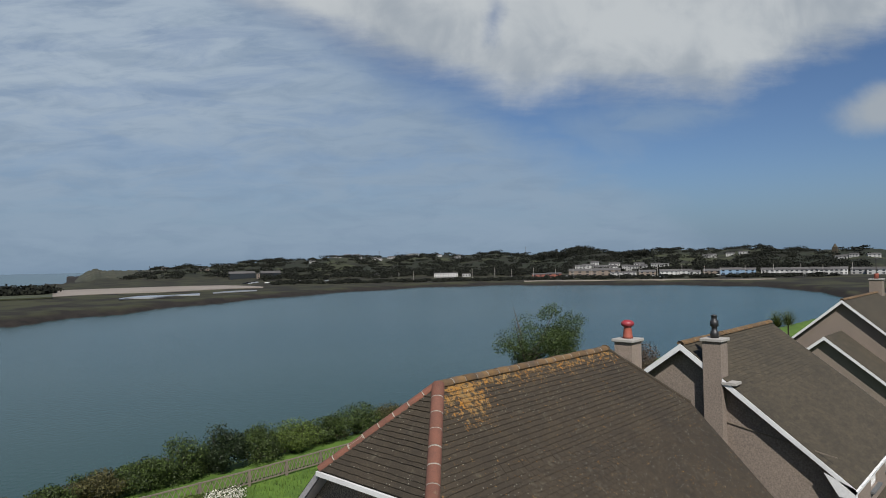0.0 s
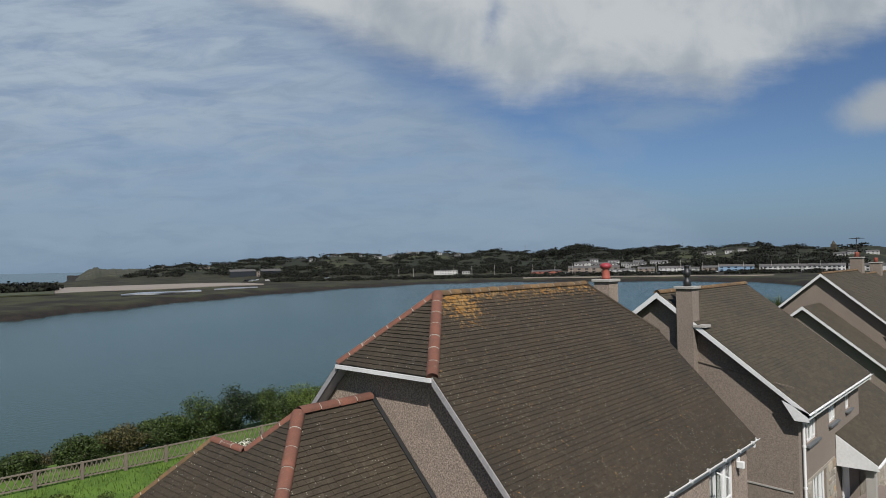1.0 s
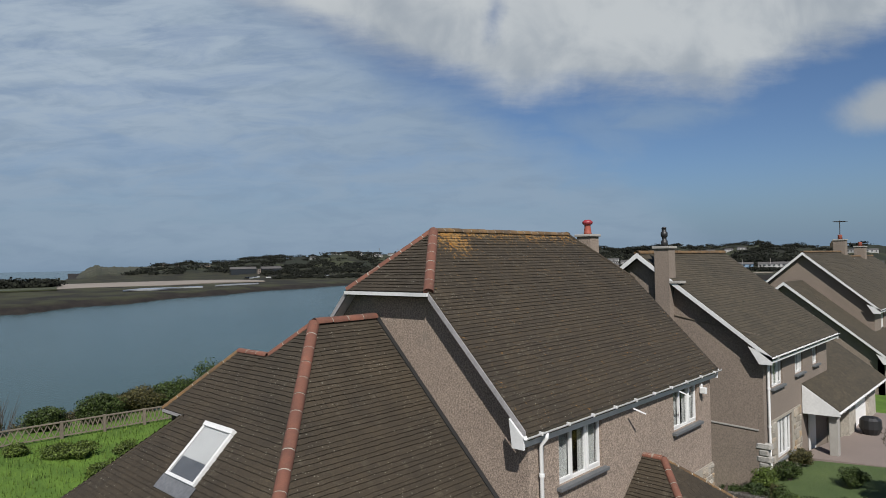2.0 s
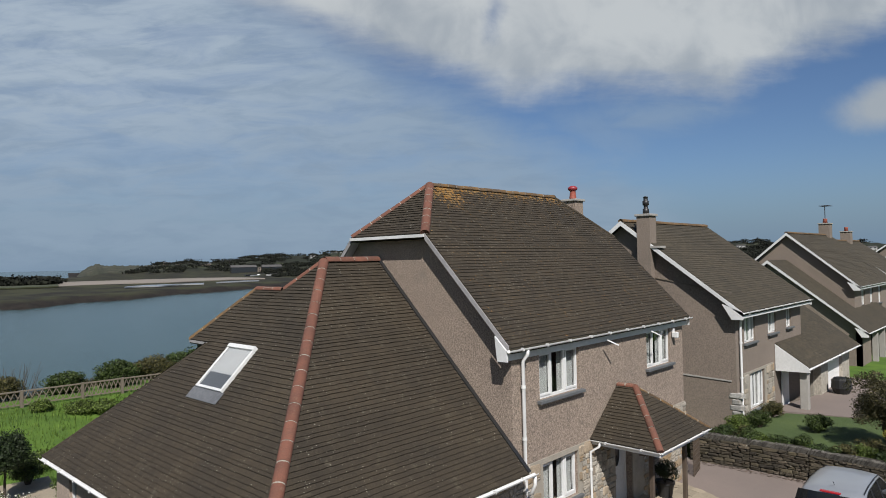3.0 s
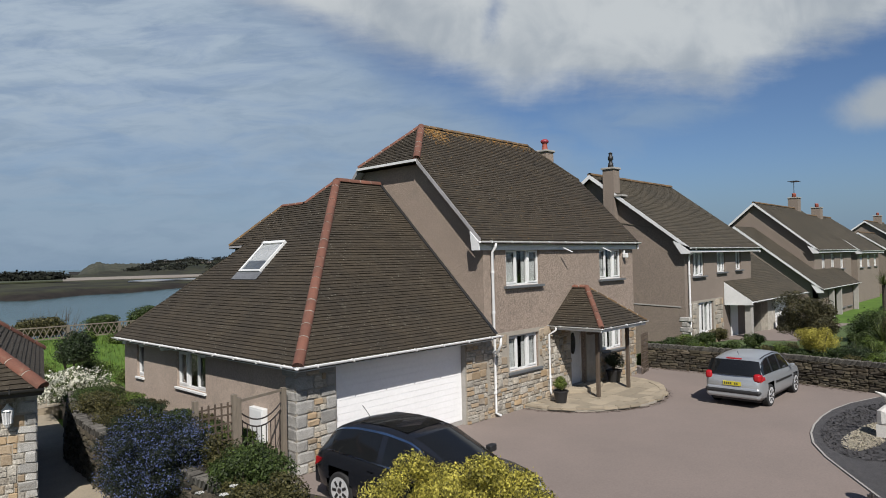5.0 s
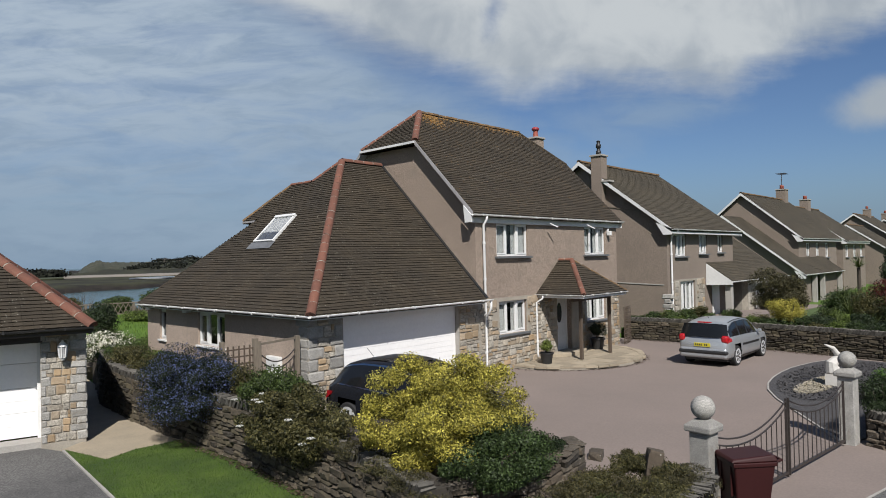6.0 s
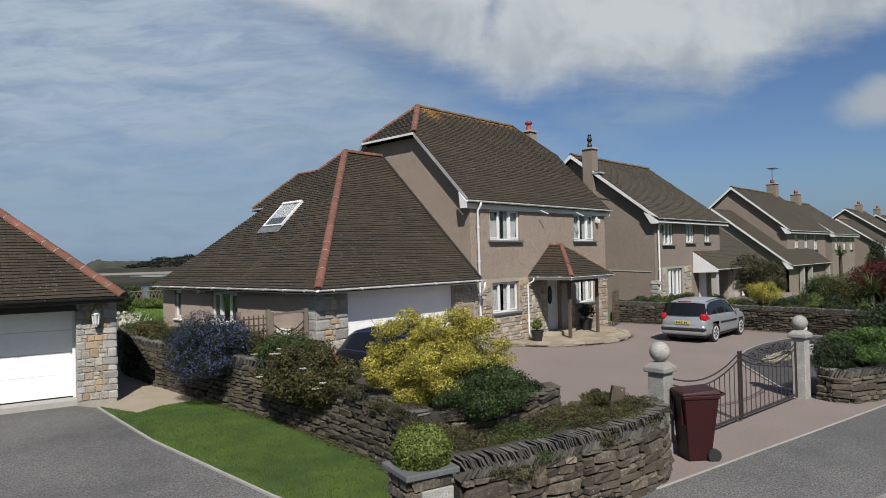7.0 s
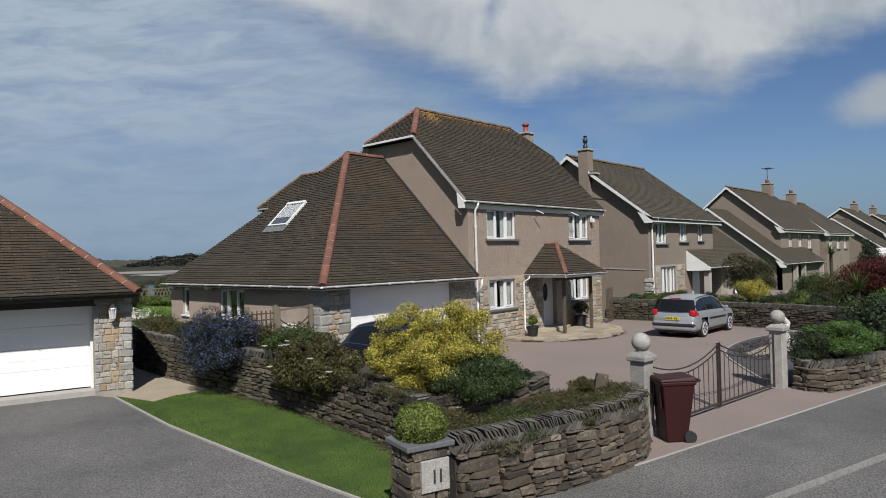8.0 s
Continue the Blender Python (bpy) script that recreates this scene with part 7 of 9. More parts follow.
# ---- cars ----
def car(name, label, m, length, width, wheelbase, rear_over, prof, paint, wheel_r=0.31, estate=True, plate=True):
    """A car from lofted sections; local +x ahead, origin on the ground under the rear axle. prof: keys of station, belt, roof, roof half-width."""
    c = thing(name, tuple(m.translation), label, "car", turn=math.degrees(m.to_euler().z))
    xs = np.array([p[0] for p in prof])
    belt, roof, rw, low, hw = (np.array([p[i] for p in prof]) for i in (1, 2, 3, 4, 5))
    st = np.linspace(xs[0], xs[-1], 61)

    def sm(v):
        f = np.interp(st, xs, v)
        k = np.array([0.1, 0.2, 0.4, 0.2, 0.1])
        g = np.convolve(np.pad(f, 2, mode="edge"), k, "valid")
        g[0], g[-1] = f[0], f[-1]
        return g
    B, Rf, RW, LO, HW = sm(belt), sm(roof), sm(rw), sm(low), sm(hw)

    def section(i):
        b, r, w, lo, h = B[i], Rf[i], RW[i], LO[i], HW[i]
        glass = r - b > 0.06
        pts = [(h * 0.86, lo), (h * 0.97, lo + 0.1), (h, lo + 0.28), (h * 1.0, (lo + 0.28 + b) / 2), (h * 0.975, b - 0.08), (h * 0.945, b)]
        if glass:
            pts += [(w + (h * 0.945 - w) * 0.55, b + (r - 0.07 - b) * 0.5), (w, r - 0.07), (w * 0.9, r - 0.025), (w * 0.5, r + 0.0), (0, r + 0.012)]
        else:
            pts += [(h * 0.9, b + 0.01), (h * 0.8, b + 0.025), (h * 0.65, b + 0.035), (h * 0.35, b + 0.045), (0, b + 0.05)]
        return pts
    secs = [section(i) for i in range(len(st))]
    k = len(secs[0])
    mb = MB()
    for x, s in zip(st, secs):
        mb.v += [tuple(m @ Vector((x, y, z))) for y, z in s] + [tuple(m @ Vector((x, -y, z))) for y, z in s[:-1][::-1]]
    n = 2 * k - 1
    wheels = (0.0, wheelbase)

    def in_arch(x, z):
        return any((x - w) ** 2 + (z - wheel_r) ** 2 < (wheel_r + 0.045) ** 2 for w in wheels)
    for i in range(len(st) - 1):
        xm = (st[i] + st[i + 1]) / 2
        for j in range(n - 1):
            a = i * n + j
            zm = (secs[i][j][1] if j < k else secs[i][n - 1 - j][1])
            zn = secs[i][min(j + 1, k - 1)][1] if j + 1 < k else secs[i][n - 2 - j][1]
            if (j < 3 or j > n - 5) and in_arch(xm, min(zm, zn) + 0.02):
                continue
            mb.f.append((a, a + 1, a + n + 1, a + n))
        mb.f.append((i * n, i * n + n, i * n + 2 * n - 1, i * n + n - 1))
    mb.f += [tuple(range(n))[::-1], tuple((len(st) - 1) * n + q for q in range(n))]
    mb.make("body", paint, c, smooth=True)

    def patch(pname, x0, x1, s0, s1, mat, push=0.008, both=True, lab="", parent=None, inset=None):
        """A panel lying on the body between stations and between two heights of the section, on both flanks."""
        for sg in ((1, -1) if both else (1,)):
            p = MB()
            ids = [i for i in range(len(st)) if x0 <= st[i] <= x1]
            rows = 6
            for i in ids:
                pts = secs[i]
                for q in range(rows + 1):
                    f = s0 + (s1 - s0) * q / rows
                    if inset:
                        f = s0 + (s1 - s0) * q / rows * inset(st[i])
                    a = int(min(f, k - 1.001))
                    t = f - a
                    y = pts[a][0] * (1 - t) + pts[a + 1][0] * t
                    z = pts[a][1] * (1 - t) + pts[a + 1][1] * t
                    p.v.append(tuple(m @ Vector((st[i], sg * (y + push), z + push * 0.3))))
            for i in range(len(ids) - 1):
                for q in range(rows):
                    a = i * (rows + 1) + q
                    p.f.append((a, a + 1, a + rows + 2, a + rows + 1))
            p.make(pname, mat, parent or c, lab, smooth=True)
    return c, patch, st, secs


def wheel(parent, m, x, y, r, out):
    w = 0.1
    t = MB()
    c0 = [m @ Vector((x, y - w, r)), m @ Vector((x, y + w, r))]
    t.tube([c0[0], c0[0].lerp(c0[1], 0.12), c0[0].lerp(c0[1], 0.88), c0[1]], [r * 0.93, r, r, r * 0.93], 24)
    ty = t.make("wheel", M["tyre"], parent, "black tyre on a silver alloy rim", smooth=False)
    rim = MB()
    o = m @ Vector((x, y + out * (w + 0.004), r))
    oi = m @ Vector((x, y + out * (w - 0.03), r))
    rim.tube([oi, o], [r * 0.70, r * 0.73], 24)
    rim.make("rim", M["alloy"], ty)
    hub = MB().tube([o, m @ Vector((x, y + out * (w + 0.016), r))], [r * 0.16, r * 0.14], 10)
    for k in range(7):
        a = 2 * math.pi * k / 7
        a2 = a + math.pi / 7
        p, q = [m @ Vector((x + rr * math.cos(a2), y + out * (w + 0.008), r + rr * math.sin(a2))) for rr in (r * 0.28, r * 0.6)]
        MB().beam(p, q, 0.05, 0.012, up=(m.to_3x3() @ Vector((0, 1, 0)))).make("slot", M["black_plastic"], ty)
    hub.make("hub", M["chrome"], ty)


def silver_estate():
    m = pose(6.42, -4.68, GZ + 0.005, 0, 0, 0) @ Matrix.Diagonal((0.95, 0.95, 0.95, 1))
    L, W = 4.16, 1.72
    hw = W / 2
    prof = [(-0.84, 0.78, 0.78, 0.56, 0.34, hw * 0.84), (-0.77, 0.93, 1.00, 0.70, 0.28, hw * 0.95), (-0.62, 0.96, 1.32, 0.68, 0.24, hw * 0.98), (-0.36, 0.97, 1.45, 0.66, 0.22, hw), (0.2, 0.96, 1.51, 0.65, 0.21, hw),
            (1.0, 0.94, 1.52, 0.64, 0.2, hw), (1.6, 0.92, 1.46, 0.62, 0.2, hw), (2.05, 0.91, 1.29, 0.6, 0.2, hw), (2.45, 0.90, 1.06, 0.58, 0.2, hw), (2.66, 0.89, 0.93, 0.52, 0.2, hw * 0.98), (3.02, 0.80, 0.80, 0.5, 0.2, hw * 0.95), (3.27, 0.68, 0.68, 0.4, 0.22, hw * 0.85), (3.38, 0.5, 0.5, 0.3, 0.3, hw * 0.6)]
    c, patch, _, _ = car("car", "silver compact estate car parked on the drive", m, L, W, 2.54, 0.8, prof, M["silver"], 0.31)
    patch("window_surround", -0.46, 2.02, 5.08, 6.97, M["black_plastic"], 0.003, inset=lambda x: 1 - 0.4 * max(0, x - 1.5) - 0.35 * max(0, -x))
    patch("side_window", 0.35, 1.02, 5.15, 6.9, M["car_glass"], 0.006)
    patch("side_window", 1.08, 2.0, 5.15, 6.9, M["car_glass"], 0.006, inset=lambda x: 1 - 0.45 * max(0, x - 1.5))
    patch("quarter_window", -0.6, 0.28, 5.1, 6.85, M["car_glass"], 0.006, inset=lambda x: 1 - 0.55 * max(0, -x))
    patch("rubbing_strip", 0.42, 2.1, 2.6, 2.9, M["black_plastic"], 0.012)
    patch("roof_bar", -0.3, 1.7, 7.5, 7.9, M["black_plastic"], 0.02)
    patch("sill", 0.42, 2.1, 0.1, 1.0, M["black_plastic"], 0.006)
    patch("door_handle", 0.85, 1.0, 3.75, 4.05, M["silver"], 0.03)
    patch("door_handle", 1.75, 1.9, 3.75, 4.05, M["silver"], 0.03)
    # tailgate glass, rear lamps, bumper
    tg = MB()
    for x, y, z in ((-0.835, 0.80, 0.97), (-0.775, 0.79, 1.06), (-0.655, 0.71, 1.40)):
        for s in range(-6, 7):
            f = s / 6
            tg.v.append(tuple(m @ Vector((x - 0.012 + 0.10 * abs(f) ** 3, y * f, z + 0.01 - 0.03 * abs(f) ** 4))))
    for r in range(2):
        for s in range(12):
            a = r * 13 + s
            tg.f.append((a, a + 1, a + 14, a + 13))
    tg.make("rear_window", M["car_glass"], c, "dark tinted rear window", smooth=True)
    patch("tail_lamp", -0.78, -0.42, 3.7, 5.1, M["red_lens"], 0.014, lab="red tail lamp", inset=lambda x: max(0.15, 1 - 2.2 * max(0, x + 0.66) ** 1.0))
    for sg in (-1, 1):
        bevel(MB().box(-0.84, sg * 0.705 - 0.11, 0.79, -0.55, sg * 0.705 + 0.115, 1.04, m).make("tail_lamp", M["red_lens"], c, "red tail lamp"), 0.08, 5)
    bevel(MB().box(-0.895, -0.8, 0.42, -0.5, 0.8, 0.545, m).make("rear_bumper_strip", M["black_plastic"], c), 0.05, 4)
    bevel(MB().box(-0.865, -0.79, 0.27, -0.5, 0.79, 0.64, m).make("rear_bumper", M["silver"], c), 0.09, 5)
    bevel(MB().box(-0.66, -0.22, 1.42, -0.56, 0.22, 1.46, m).make("brake_lamp", M["red_lens"], c), 0.01)
    pl = MB().box(-0.872, -0.26, 0.66, -0.83, 0.26, 0.775, m).make("number_plate", M["plate"], c, "yellow plate with dark bars")
    for i in range(7):
        if i != 4:
            MB().box(-0.876, 0.19 - i * 0.06, 0.685, -0.871, 0.225 - i * 0.06, 0.75, m).make("bar", M["ink"], pl)
    MB().beam(m @ Vector((-0.66, 0.0, 1.08)), m @ Vector((-0.74, 0.34, 1.03)), 0.015, 0.02).make("wiper", M["black_plastic"], c)
    MB().tube([m @ Vector((-0.2, 0, 1.5)), m @ Vector((-0.32, 0, 1.62))], 0.006, 6).make("aerial", M["black_plastic"], c)
    for sg in (-1, 1):
        bevel(MB().box(1.93, sg * 0.91 - 0.07, 0.93, 2.03, sg * 0.91 + 0.07, 1.04, m).make("wing_mirror", M["silver"], c), 0.03, 3)
        for x in (0.0, 2.54):
            wheel(c, m, x, sg * 0.75, 0.32, sg)
    MB().box(-0.55, -0.7, 0.16, 3.1, 0.7, 0.3, m).make("underbody", M["black_plastic"], c)
    return c


silver_estate()


def dark_hatch():
    m = pose(-5.62, -2.05, GZ + 0.005, 0, 0, -87) @ Matrix.Diagonal((0.97, 0.97, 0.92, 1))
    L, W = 4.37, 1.84
    hw = W / 2
    prof = [(-0.80, 0.88, 0.88, 0.5, 0.4, hw * 0.82), (-0.70, 1.02, 1.10, 0.62, 0.3, hw * 0.93), (-0.5, 1.05, 1.40, 0.62, 0.25, hw * 0.97), (-0.2, 1.06, 1.56, 0.63, 0.23, hw * 0.99), (0.3, 1.04, 1.63, 0.64, 0.22, hw),
            (1.0, 1.01, 1.64, 0.64, 0.22, hw), (1.6, 0.99, 1.56, 0.62, 0.22, hw), (2.1, 0.98, 1.33, 0.6, 0.22, hw), (2.5, 0.97, 1.10, 0.6, 0.22, hw), (2.7, 0.96, 0.99, 0.5, 0.22, hw * 0.98), (3.15, 0.86, 0.86, 0.5, 0.22, hw * 0.95), (3.45, 0.72, 0.72, 0.4, 0.24, hw * 0.85), (3.57, 0.5, 0.5, 0.3, 0.3, hw * 0.6)]
    c, patch, st, secs = car("car", "glossy dark grey five-door hatchback on the drive", m, L, W, 2.61, 0.8, prof, M["dark_paint"], 0.33)
    patch("side_window", -0.35, 0.98, 5.12, 6.85, M["car_glass"], 0.006, inset=lambda x: 1 - 0.5 * max(0, -x) ** 1.5)
    patch("side_window", 1.04, 2.25, 5.12, 6.85, M["car_glass"], 0.006, inset=lambda x: 1 - 0.42 * max(0, x - 1.4))
    patch("chrome_strip", -0.38, 2.2, 6.86, 7.0, M["chrome"], 0.01)
    patch("chrome_strip", -0.38, 2.2, 5.02, 5.12, M["chrome"], 0.01)
    patch("sill", 0.45, 2.1, 0.1, 1.0, M["black_plastic"], 0.006)
    patch("door_handle", 0.8, 0.95, 3.7, 4.0, M["dark_paint"], 0.03)
    patch("door_handle", 1.85, 2.0, 3.7, 4.0, M["dark_paint"], 0.03)
    ws = MB()
    for x, y, z in ((2.58, 0.74, 1.03), (2.15, 0.66, 1.29), (1.66, 0.6, 1.535)):
        for s in range(-6, 7):
            f = s / 6
            ws.v.append(tuple(m @ Vector((x + 0.02 - 0.12 * abs(f) ** 3, y * f, z + 0.03 - 0.05 * abs(f) ** 3))))
    for r in range(2):
        for s in range(12):
            a = r * 13 + s
            ws.f.append((a, a + 1, a + 14, a + 13))
    ws.make("windscreen", M["car_glass"], c, "windscreen", smooth=True)
    sr = MB()
    for x in (0.15, 0.75, 1.4):
        for s in range(-4, 5):
            sr.v.append(tuple(m @ Vector((x, 0.5 * s / 4, np.interp(x, st, [q[-1][1] for q in secs]) + 0.008 - 0.012 * (s / 4) ** 2))))
    for r in range(2):
        for s in range(8):
            a = r * 9 + s
            sr.f.append((a, a + 1, a + 10, a + 9))
    sr.make("sunroof", M["car_glass"], c, "dark glass roof panel", smooth=True)
    for sg in (-1, 1):
        lamp = MB()
        lamp.add([m @ Vector(p) for p in ((-0.80, sg * 0.6, 0.72), (-0.80, sg * 0.6, 0.84), (-0.70, sg * 0.86, 0.88), (-0.5, sg * 0.915, 0.9), (-0.55, sg * 0.915, 0.8), (-0.72, sg * 0.88, 0.7), (-0.6, sg * 0.65, 0.8), (-0.5, sg * 0.8, 0.86))],
                 [(0, 1, 2, 5), (5, 2, 3, 4), (1, 6, 7, 2), (0, 6, 1), (0, 5, 6), (5, 4, 7, 6), (2, 7, 3), (4, 3, 7)])
        lamp.make("tail_lamp", M["red_lens"], c, "red tail lamp")
        hl = MB()
        hl.add([m @ Vector(p) for p in ((3.2, sg * 0.82, 0.82), (3.5, sg * 0.55, 0.74), (3.52, sg * 0.55, 0.62), (3.25, sg * 0.85, 0.66), (3.1, sg * 0.6, 0.7))], [(0, 1, 2, 3), (0, 4, 1), (3, 2, 4), (0, 3, 4), (1, 4, 2)])
        hl.make("headlamp", M["clear_lens"], c)
        bevel(MB().box(2.02, sg * 1.04 - 0.1, 1.0, 2.15, sg * 1.04 + 0.1, 1.14, m).make("wing_mirror", M["black_plastic"], c), 0.03, 3)
        for x in (0.0, 2.61):
            wheel(c, m, x, sg * 0.79, 0.33, sg)
    bevel(MB().box(-0.85, -0.8, 0.3, -0.5, 0.8, 0.7, m).make("rear_bumper", M["dark_paint"], c), 0.06, 4)
    bevel(MB().box(3.2, -0.78, 0.26, 3.58, 0.78, 0.58, m).make("front_bumper", M["dark_paint"], c), 0.08, 4)
    MB().box(-0.55, -0.75, 0.17, 3.2, 0.75, 0.3, m).make("underbody", M["black_plastic"], c)
    MB().tube([m @ Vector((-0.1, 0, 1.6)), m @ Vector((-0.3, 0, 1.78))], 0.006, 6).make("aerial", M["black_plastic"], c)


dark_hatch()


# ---- plants of the front garden ----
bush("golden_bush", "large rounded golden-yellow shrub overhanging the wall", (-8.42, -6.72, 1.68), (1.28, 1.25, 0.9), 120000, 0.036, "yellow", 1, base=0.98, lumps=170, lump=0.165, flat=-0.8, fill=0.2, ragged=0.2)
bush("ceanothus", "blue-flowering shrub spilling over the wall", (-9.05, -0.45, 1.42), (1.0, 1.25, 0.76), 100000, 0.034, "blue", 2, base=0.9, lumps=90, lump=0.29, flat=-0.85, ragged=0.1)
bush("rock_rose", "olive rock rose with white flowers over the wall", (-9.05, -4.05, 1.18), (0.72, 1.45, 0.66), 46000, 0.05, "rock_rose", 3, base=0.95, lumps=80, lump=0.25, flat=-0.9)
bush("hebe", "low dark green rounded shrub", (-8.65, -7.8, 1.3), (0.9, 0.62, 0.44), 36000, 0.036, "hebe", 4, base=0.95, lumps=60, lump=0.3, flat=-0.6)
bush("shrub", "small dark green shrub by the inner wall", (-7.2, -7.62, 1.08), (0.5, 0.32, 0.24), 6000, 0.04, "dark", 5, base=0.95, lumps=16)
bush("shrub", "low bright green shrub behind the wall", (-8.5, -2.55, 1.42), (0.6, 0.9, 0.46), 12000, 0.05, "green", 6, base=0.95)
bush("shrub", "bronze-leaved low shrub by the trellis", (-8.3, -1.35, 1.45), (0.38, 0.42, 0.42), 6000, 0.05, "rock_rose", 7, base=0.95)
bush("shrub", "fresh green low leafy plant", (-8.2, -1.6, 1.3), (0.45, 0.4, 0.35), 6000, 0.05, "bright", 8, base=0.95)


def clipped_ball(name, label, center, radii, n, leaf, mat, seed, cut=-0.55):
    """A tightly clipped ball of small leaves, cut flat below."""
    rng = np.random.default_rng(seed)
    t = thing(name, (center[0], center[1], center[2] + cut * radii[2]), label, "topiary")
    v = rng.normal(size=(n, 3))
    v /= np.linalg.norm(v, axis=1)[:, None]
    v = v[v[:, 2] > cut]
    k = len(v)
    bump_ = 1 + 0.035 * np.sin(v[:, 0] * 9 + 1) * np.sin(v[:, 1] * 8) + 0.03 * np.sin(v[:, 2] * 11)
    p = v * (rng.uniform(0.86, 1.02, k) * bump_)[:, None] * np.array(radii) + np.array(center)
    nr = v + rng.normal(size=(k, 3)) * 0.6
    nr /= np.linalg.norm(nr, axis=1)[:, None]
    tt = np.cross(nr, rng.normal(size=(k, 3)))
    tt /= np.linalg.norm(tt, axis=1)[:, None]
    bb = np.cross(nr, tt)
    L = (leaf * rng.uniform(0.6, 1.3, k))[:, None]
    fast_quads("foliage", np.stack([p - tt * L / 2, p + bb * L * 0.3, p + tt * L / 2, p - bb * L * 0.3], 1), LEAF[mat], t)
    stems(t, (center[0], center[1], center[2] + cut * radii[2]), center, radii, 4, 0.02, seed)


clipped_ball("box_ball", "clipped golden-green box ball on the pier", (-11.26, -9.16, 1.31), (0.30, 0.30, 0.265), 20000, 0.03, "box", 10)
rf_ = random.Random(5)
for i in range(9):
    fx, fy, fz = rf_.uniform(-9.75, -9.3), rf_.uniform(-5.1, -3.0), rf_.uniform(1.1, 1.7)
    fq = []
    for k in range(6):
        a = k * math.pi / 3
        fq.append([(fx, fy, fz), (fx + 0.05 * math.cos(a - 0.4), fy + 0.05 * math.sin(a - 0.4), fz + 0.03), (fx + 0.075 * math.cos(a), fy + 0.075 * math.sin(a), fz + 0.02), (fx + 0.05 * math.cos(a + 0.4), fy + 0.05 * math.sin(a + 0.4), fz + 0.03)])
    ob = fast_quads("white_flower", fq, LEAF["daisy"], None, "single open white rock-rose flower")
    ob["category"] = "flower"
for i, (x, y, z) in enumerate([(-9.2, -5.6, 1.1), (-9.3, -6.4, 1.1), (-9.5, -7.1, 1.08), (-9.75, -7.6, 0.95), (-10.05, -8.15, 0.92), (-10.4, -8.65, 0.92), (-9.95, -8.6, 0.9), (-9.6, -8.0, 0.92)]):
    bush("heather", "low trailing heather along the wall top", (x, y, z), (0.36, 0.4, 0.15), 5000, 0.035, ("heath", "rock_rose")[i % 2], 740 + i, base=z - 0.05, lumps=20, stem=2, aspect=0.25, droop=0.3)
# heathers behind the herringbone wall
for i, (x, y) in enumerate([(-10.0, -8.9), (-9.4, -8.9), (-8.9, -9.15), (-8.3, -9.2), (-7.8, -9.2), (-7.35, -9.2), (-9.6, -8.4), (-8.9, -8.6), (-8.2, -8.6), (-7.5, -8.6), (-10.1, -9.3), (-9.5, -9.4), (-8.6, -9.6), (-8.0, -9.65), (-7.4, -9.6)]):
    bush("heather", "low tufted heather behind the wall", (x, y, 0.83 + 0.2 * smooth(-9.0, -9.6, y)), (0.58, 0.45, 0.2), 9000, 0.04, ("heath", "rock_rose", "heath", "green")[i % 4], 40 + i, base=0.7, lumps=22, stem=2, aspect=0.25)
for i, (x, y) in enumerate([(-7.05, -9.1), (-7.0, -8.7), (-7.2, -9.45)]):
    bush("grassy_plant", "bright tufted plant by the gatepost", (x, y, 1.0), (0.3, 0.3, 0.2), 4500, 0.07, "rock_rose", 60 + i, base=0.96, lumps=14, stem=2, aspect=0.15)
rock = new("standing_stone", HEDGE_STONES[2])
rock.matrix_basis = pose(-7.1, -9.1, 1.06, 10, 5, 30) @ Matrix.Diagonal((0.26, 0.22, 0.46, 1))
tagged(rock, "dark upright stone set in the bed", "stone")
rock2 = new("stone", HEDGE_STONES[5])
rock2.matrix_basis = pose(-4.75, -6.9, GZ + 0.06, 0, 0, 20) @ Matrix.Diagonal((0.35, 0.25, 0.14, 1))
tagged(rock2, "flat dark stone lying on the drive", "stone")


# ---- trellis and side gate ----
def trellis(label, a, b, z0, z1, nx, nz, name="trellis", post=True):
    t = thing(name, (*a, z0), label, "trellis")
    A, B = Vector((*a, 0)), Vector((*b, 0))
    for i in range(nx + 1):
        p = A.lerp(B, i / nx)
        MB().box(p.x - 0.014, p.y - 0.012, z0, p.x + 0.014, p.y + 0.012, z1).make("upright", M["stained_wood"], t)
    for j in range(nz + 1):
        z = z0 + (z1 - z0) * (j + 0.5) / (nz + 1)
        MB().beam(A + Vector((0, 0, z)), B + Vector((0, 0, z)), 0.022, 0.03).make("slat", M["stained_wood"], t)
    if post:
        for p in (A, B):
            MB().box(p.x - 0.045, p.y - 0.045, z0 - 0.3, p.x + 0.045, p.y + 0.045, z1 + 0.12).make("post", M["wood"], t)
    return t


trellis("brown timber trellis panel beside the garage", (-8.14, 0.0), (-7.38, -0.03), 0.9, 2.0, 6, 6)
trellis("narrow timber trellis at the house corner", (8.95, -0.25), (9.75, -0.1), 0.2, 1.7, 5, 8, post=False)
sg = thing("side_gate", (-6.95, -0.52, 0.3), "brown iron side gate between timber posts", "gate")
for p in ((-6.17, 0.16), (-7.3, -0.03)):
    MB().box(p[0] - 0.05, p[1] - 0.05, 0.2, p[0] + 0.05, p[1] + 0.05, 2.05).make("post", M["wood"], sg)
ga, gb = Vector((-6.24, 0.15, 0)), Vector((-7.24, -0.02, 0))
for drop in (0.0, 0.14):
    MB().tube([ga.lerp(gb, t / 10) + Vector((0, 0, 1.75 - 0.22 * 4 * (t / 10) * (1 - t / 10) - drop)) for t in range(11)], 0.015, 6).make("top_rail", M["iron"], sg)
MB().beam(ga + Vector((0, 0, 0.45)), gb + Vector((0, 0, 0.45)), 0.03, 0.03).make("bottom_rail", M["iron"], sg)
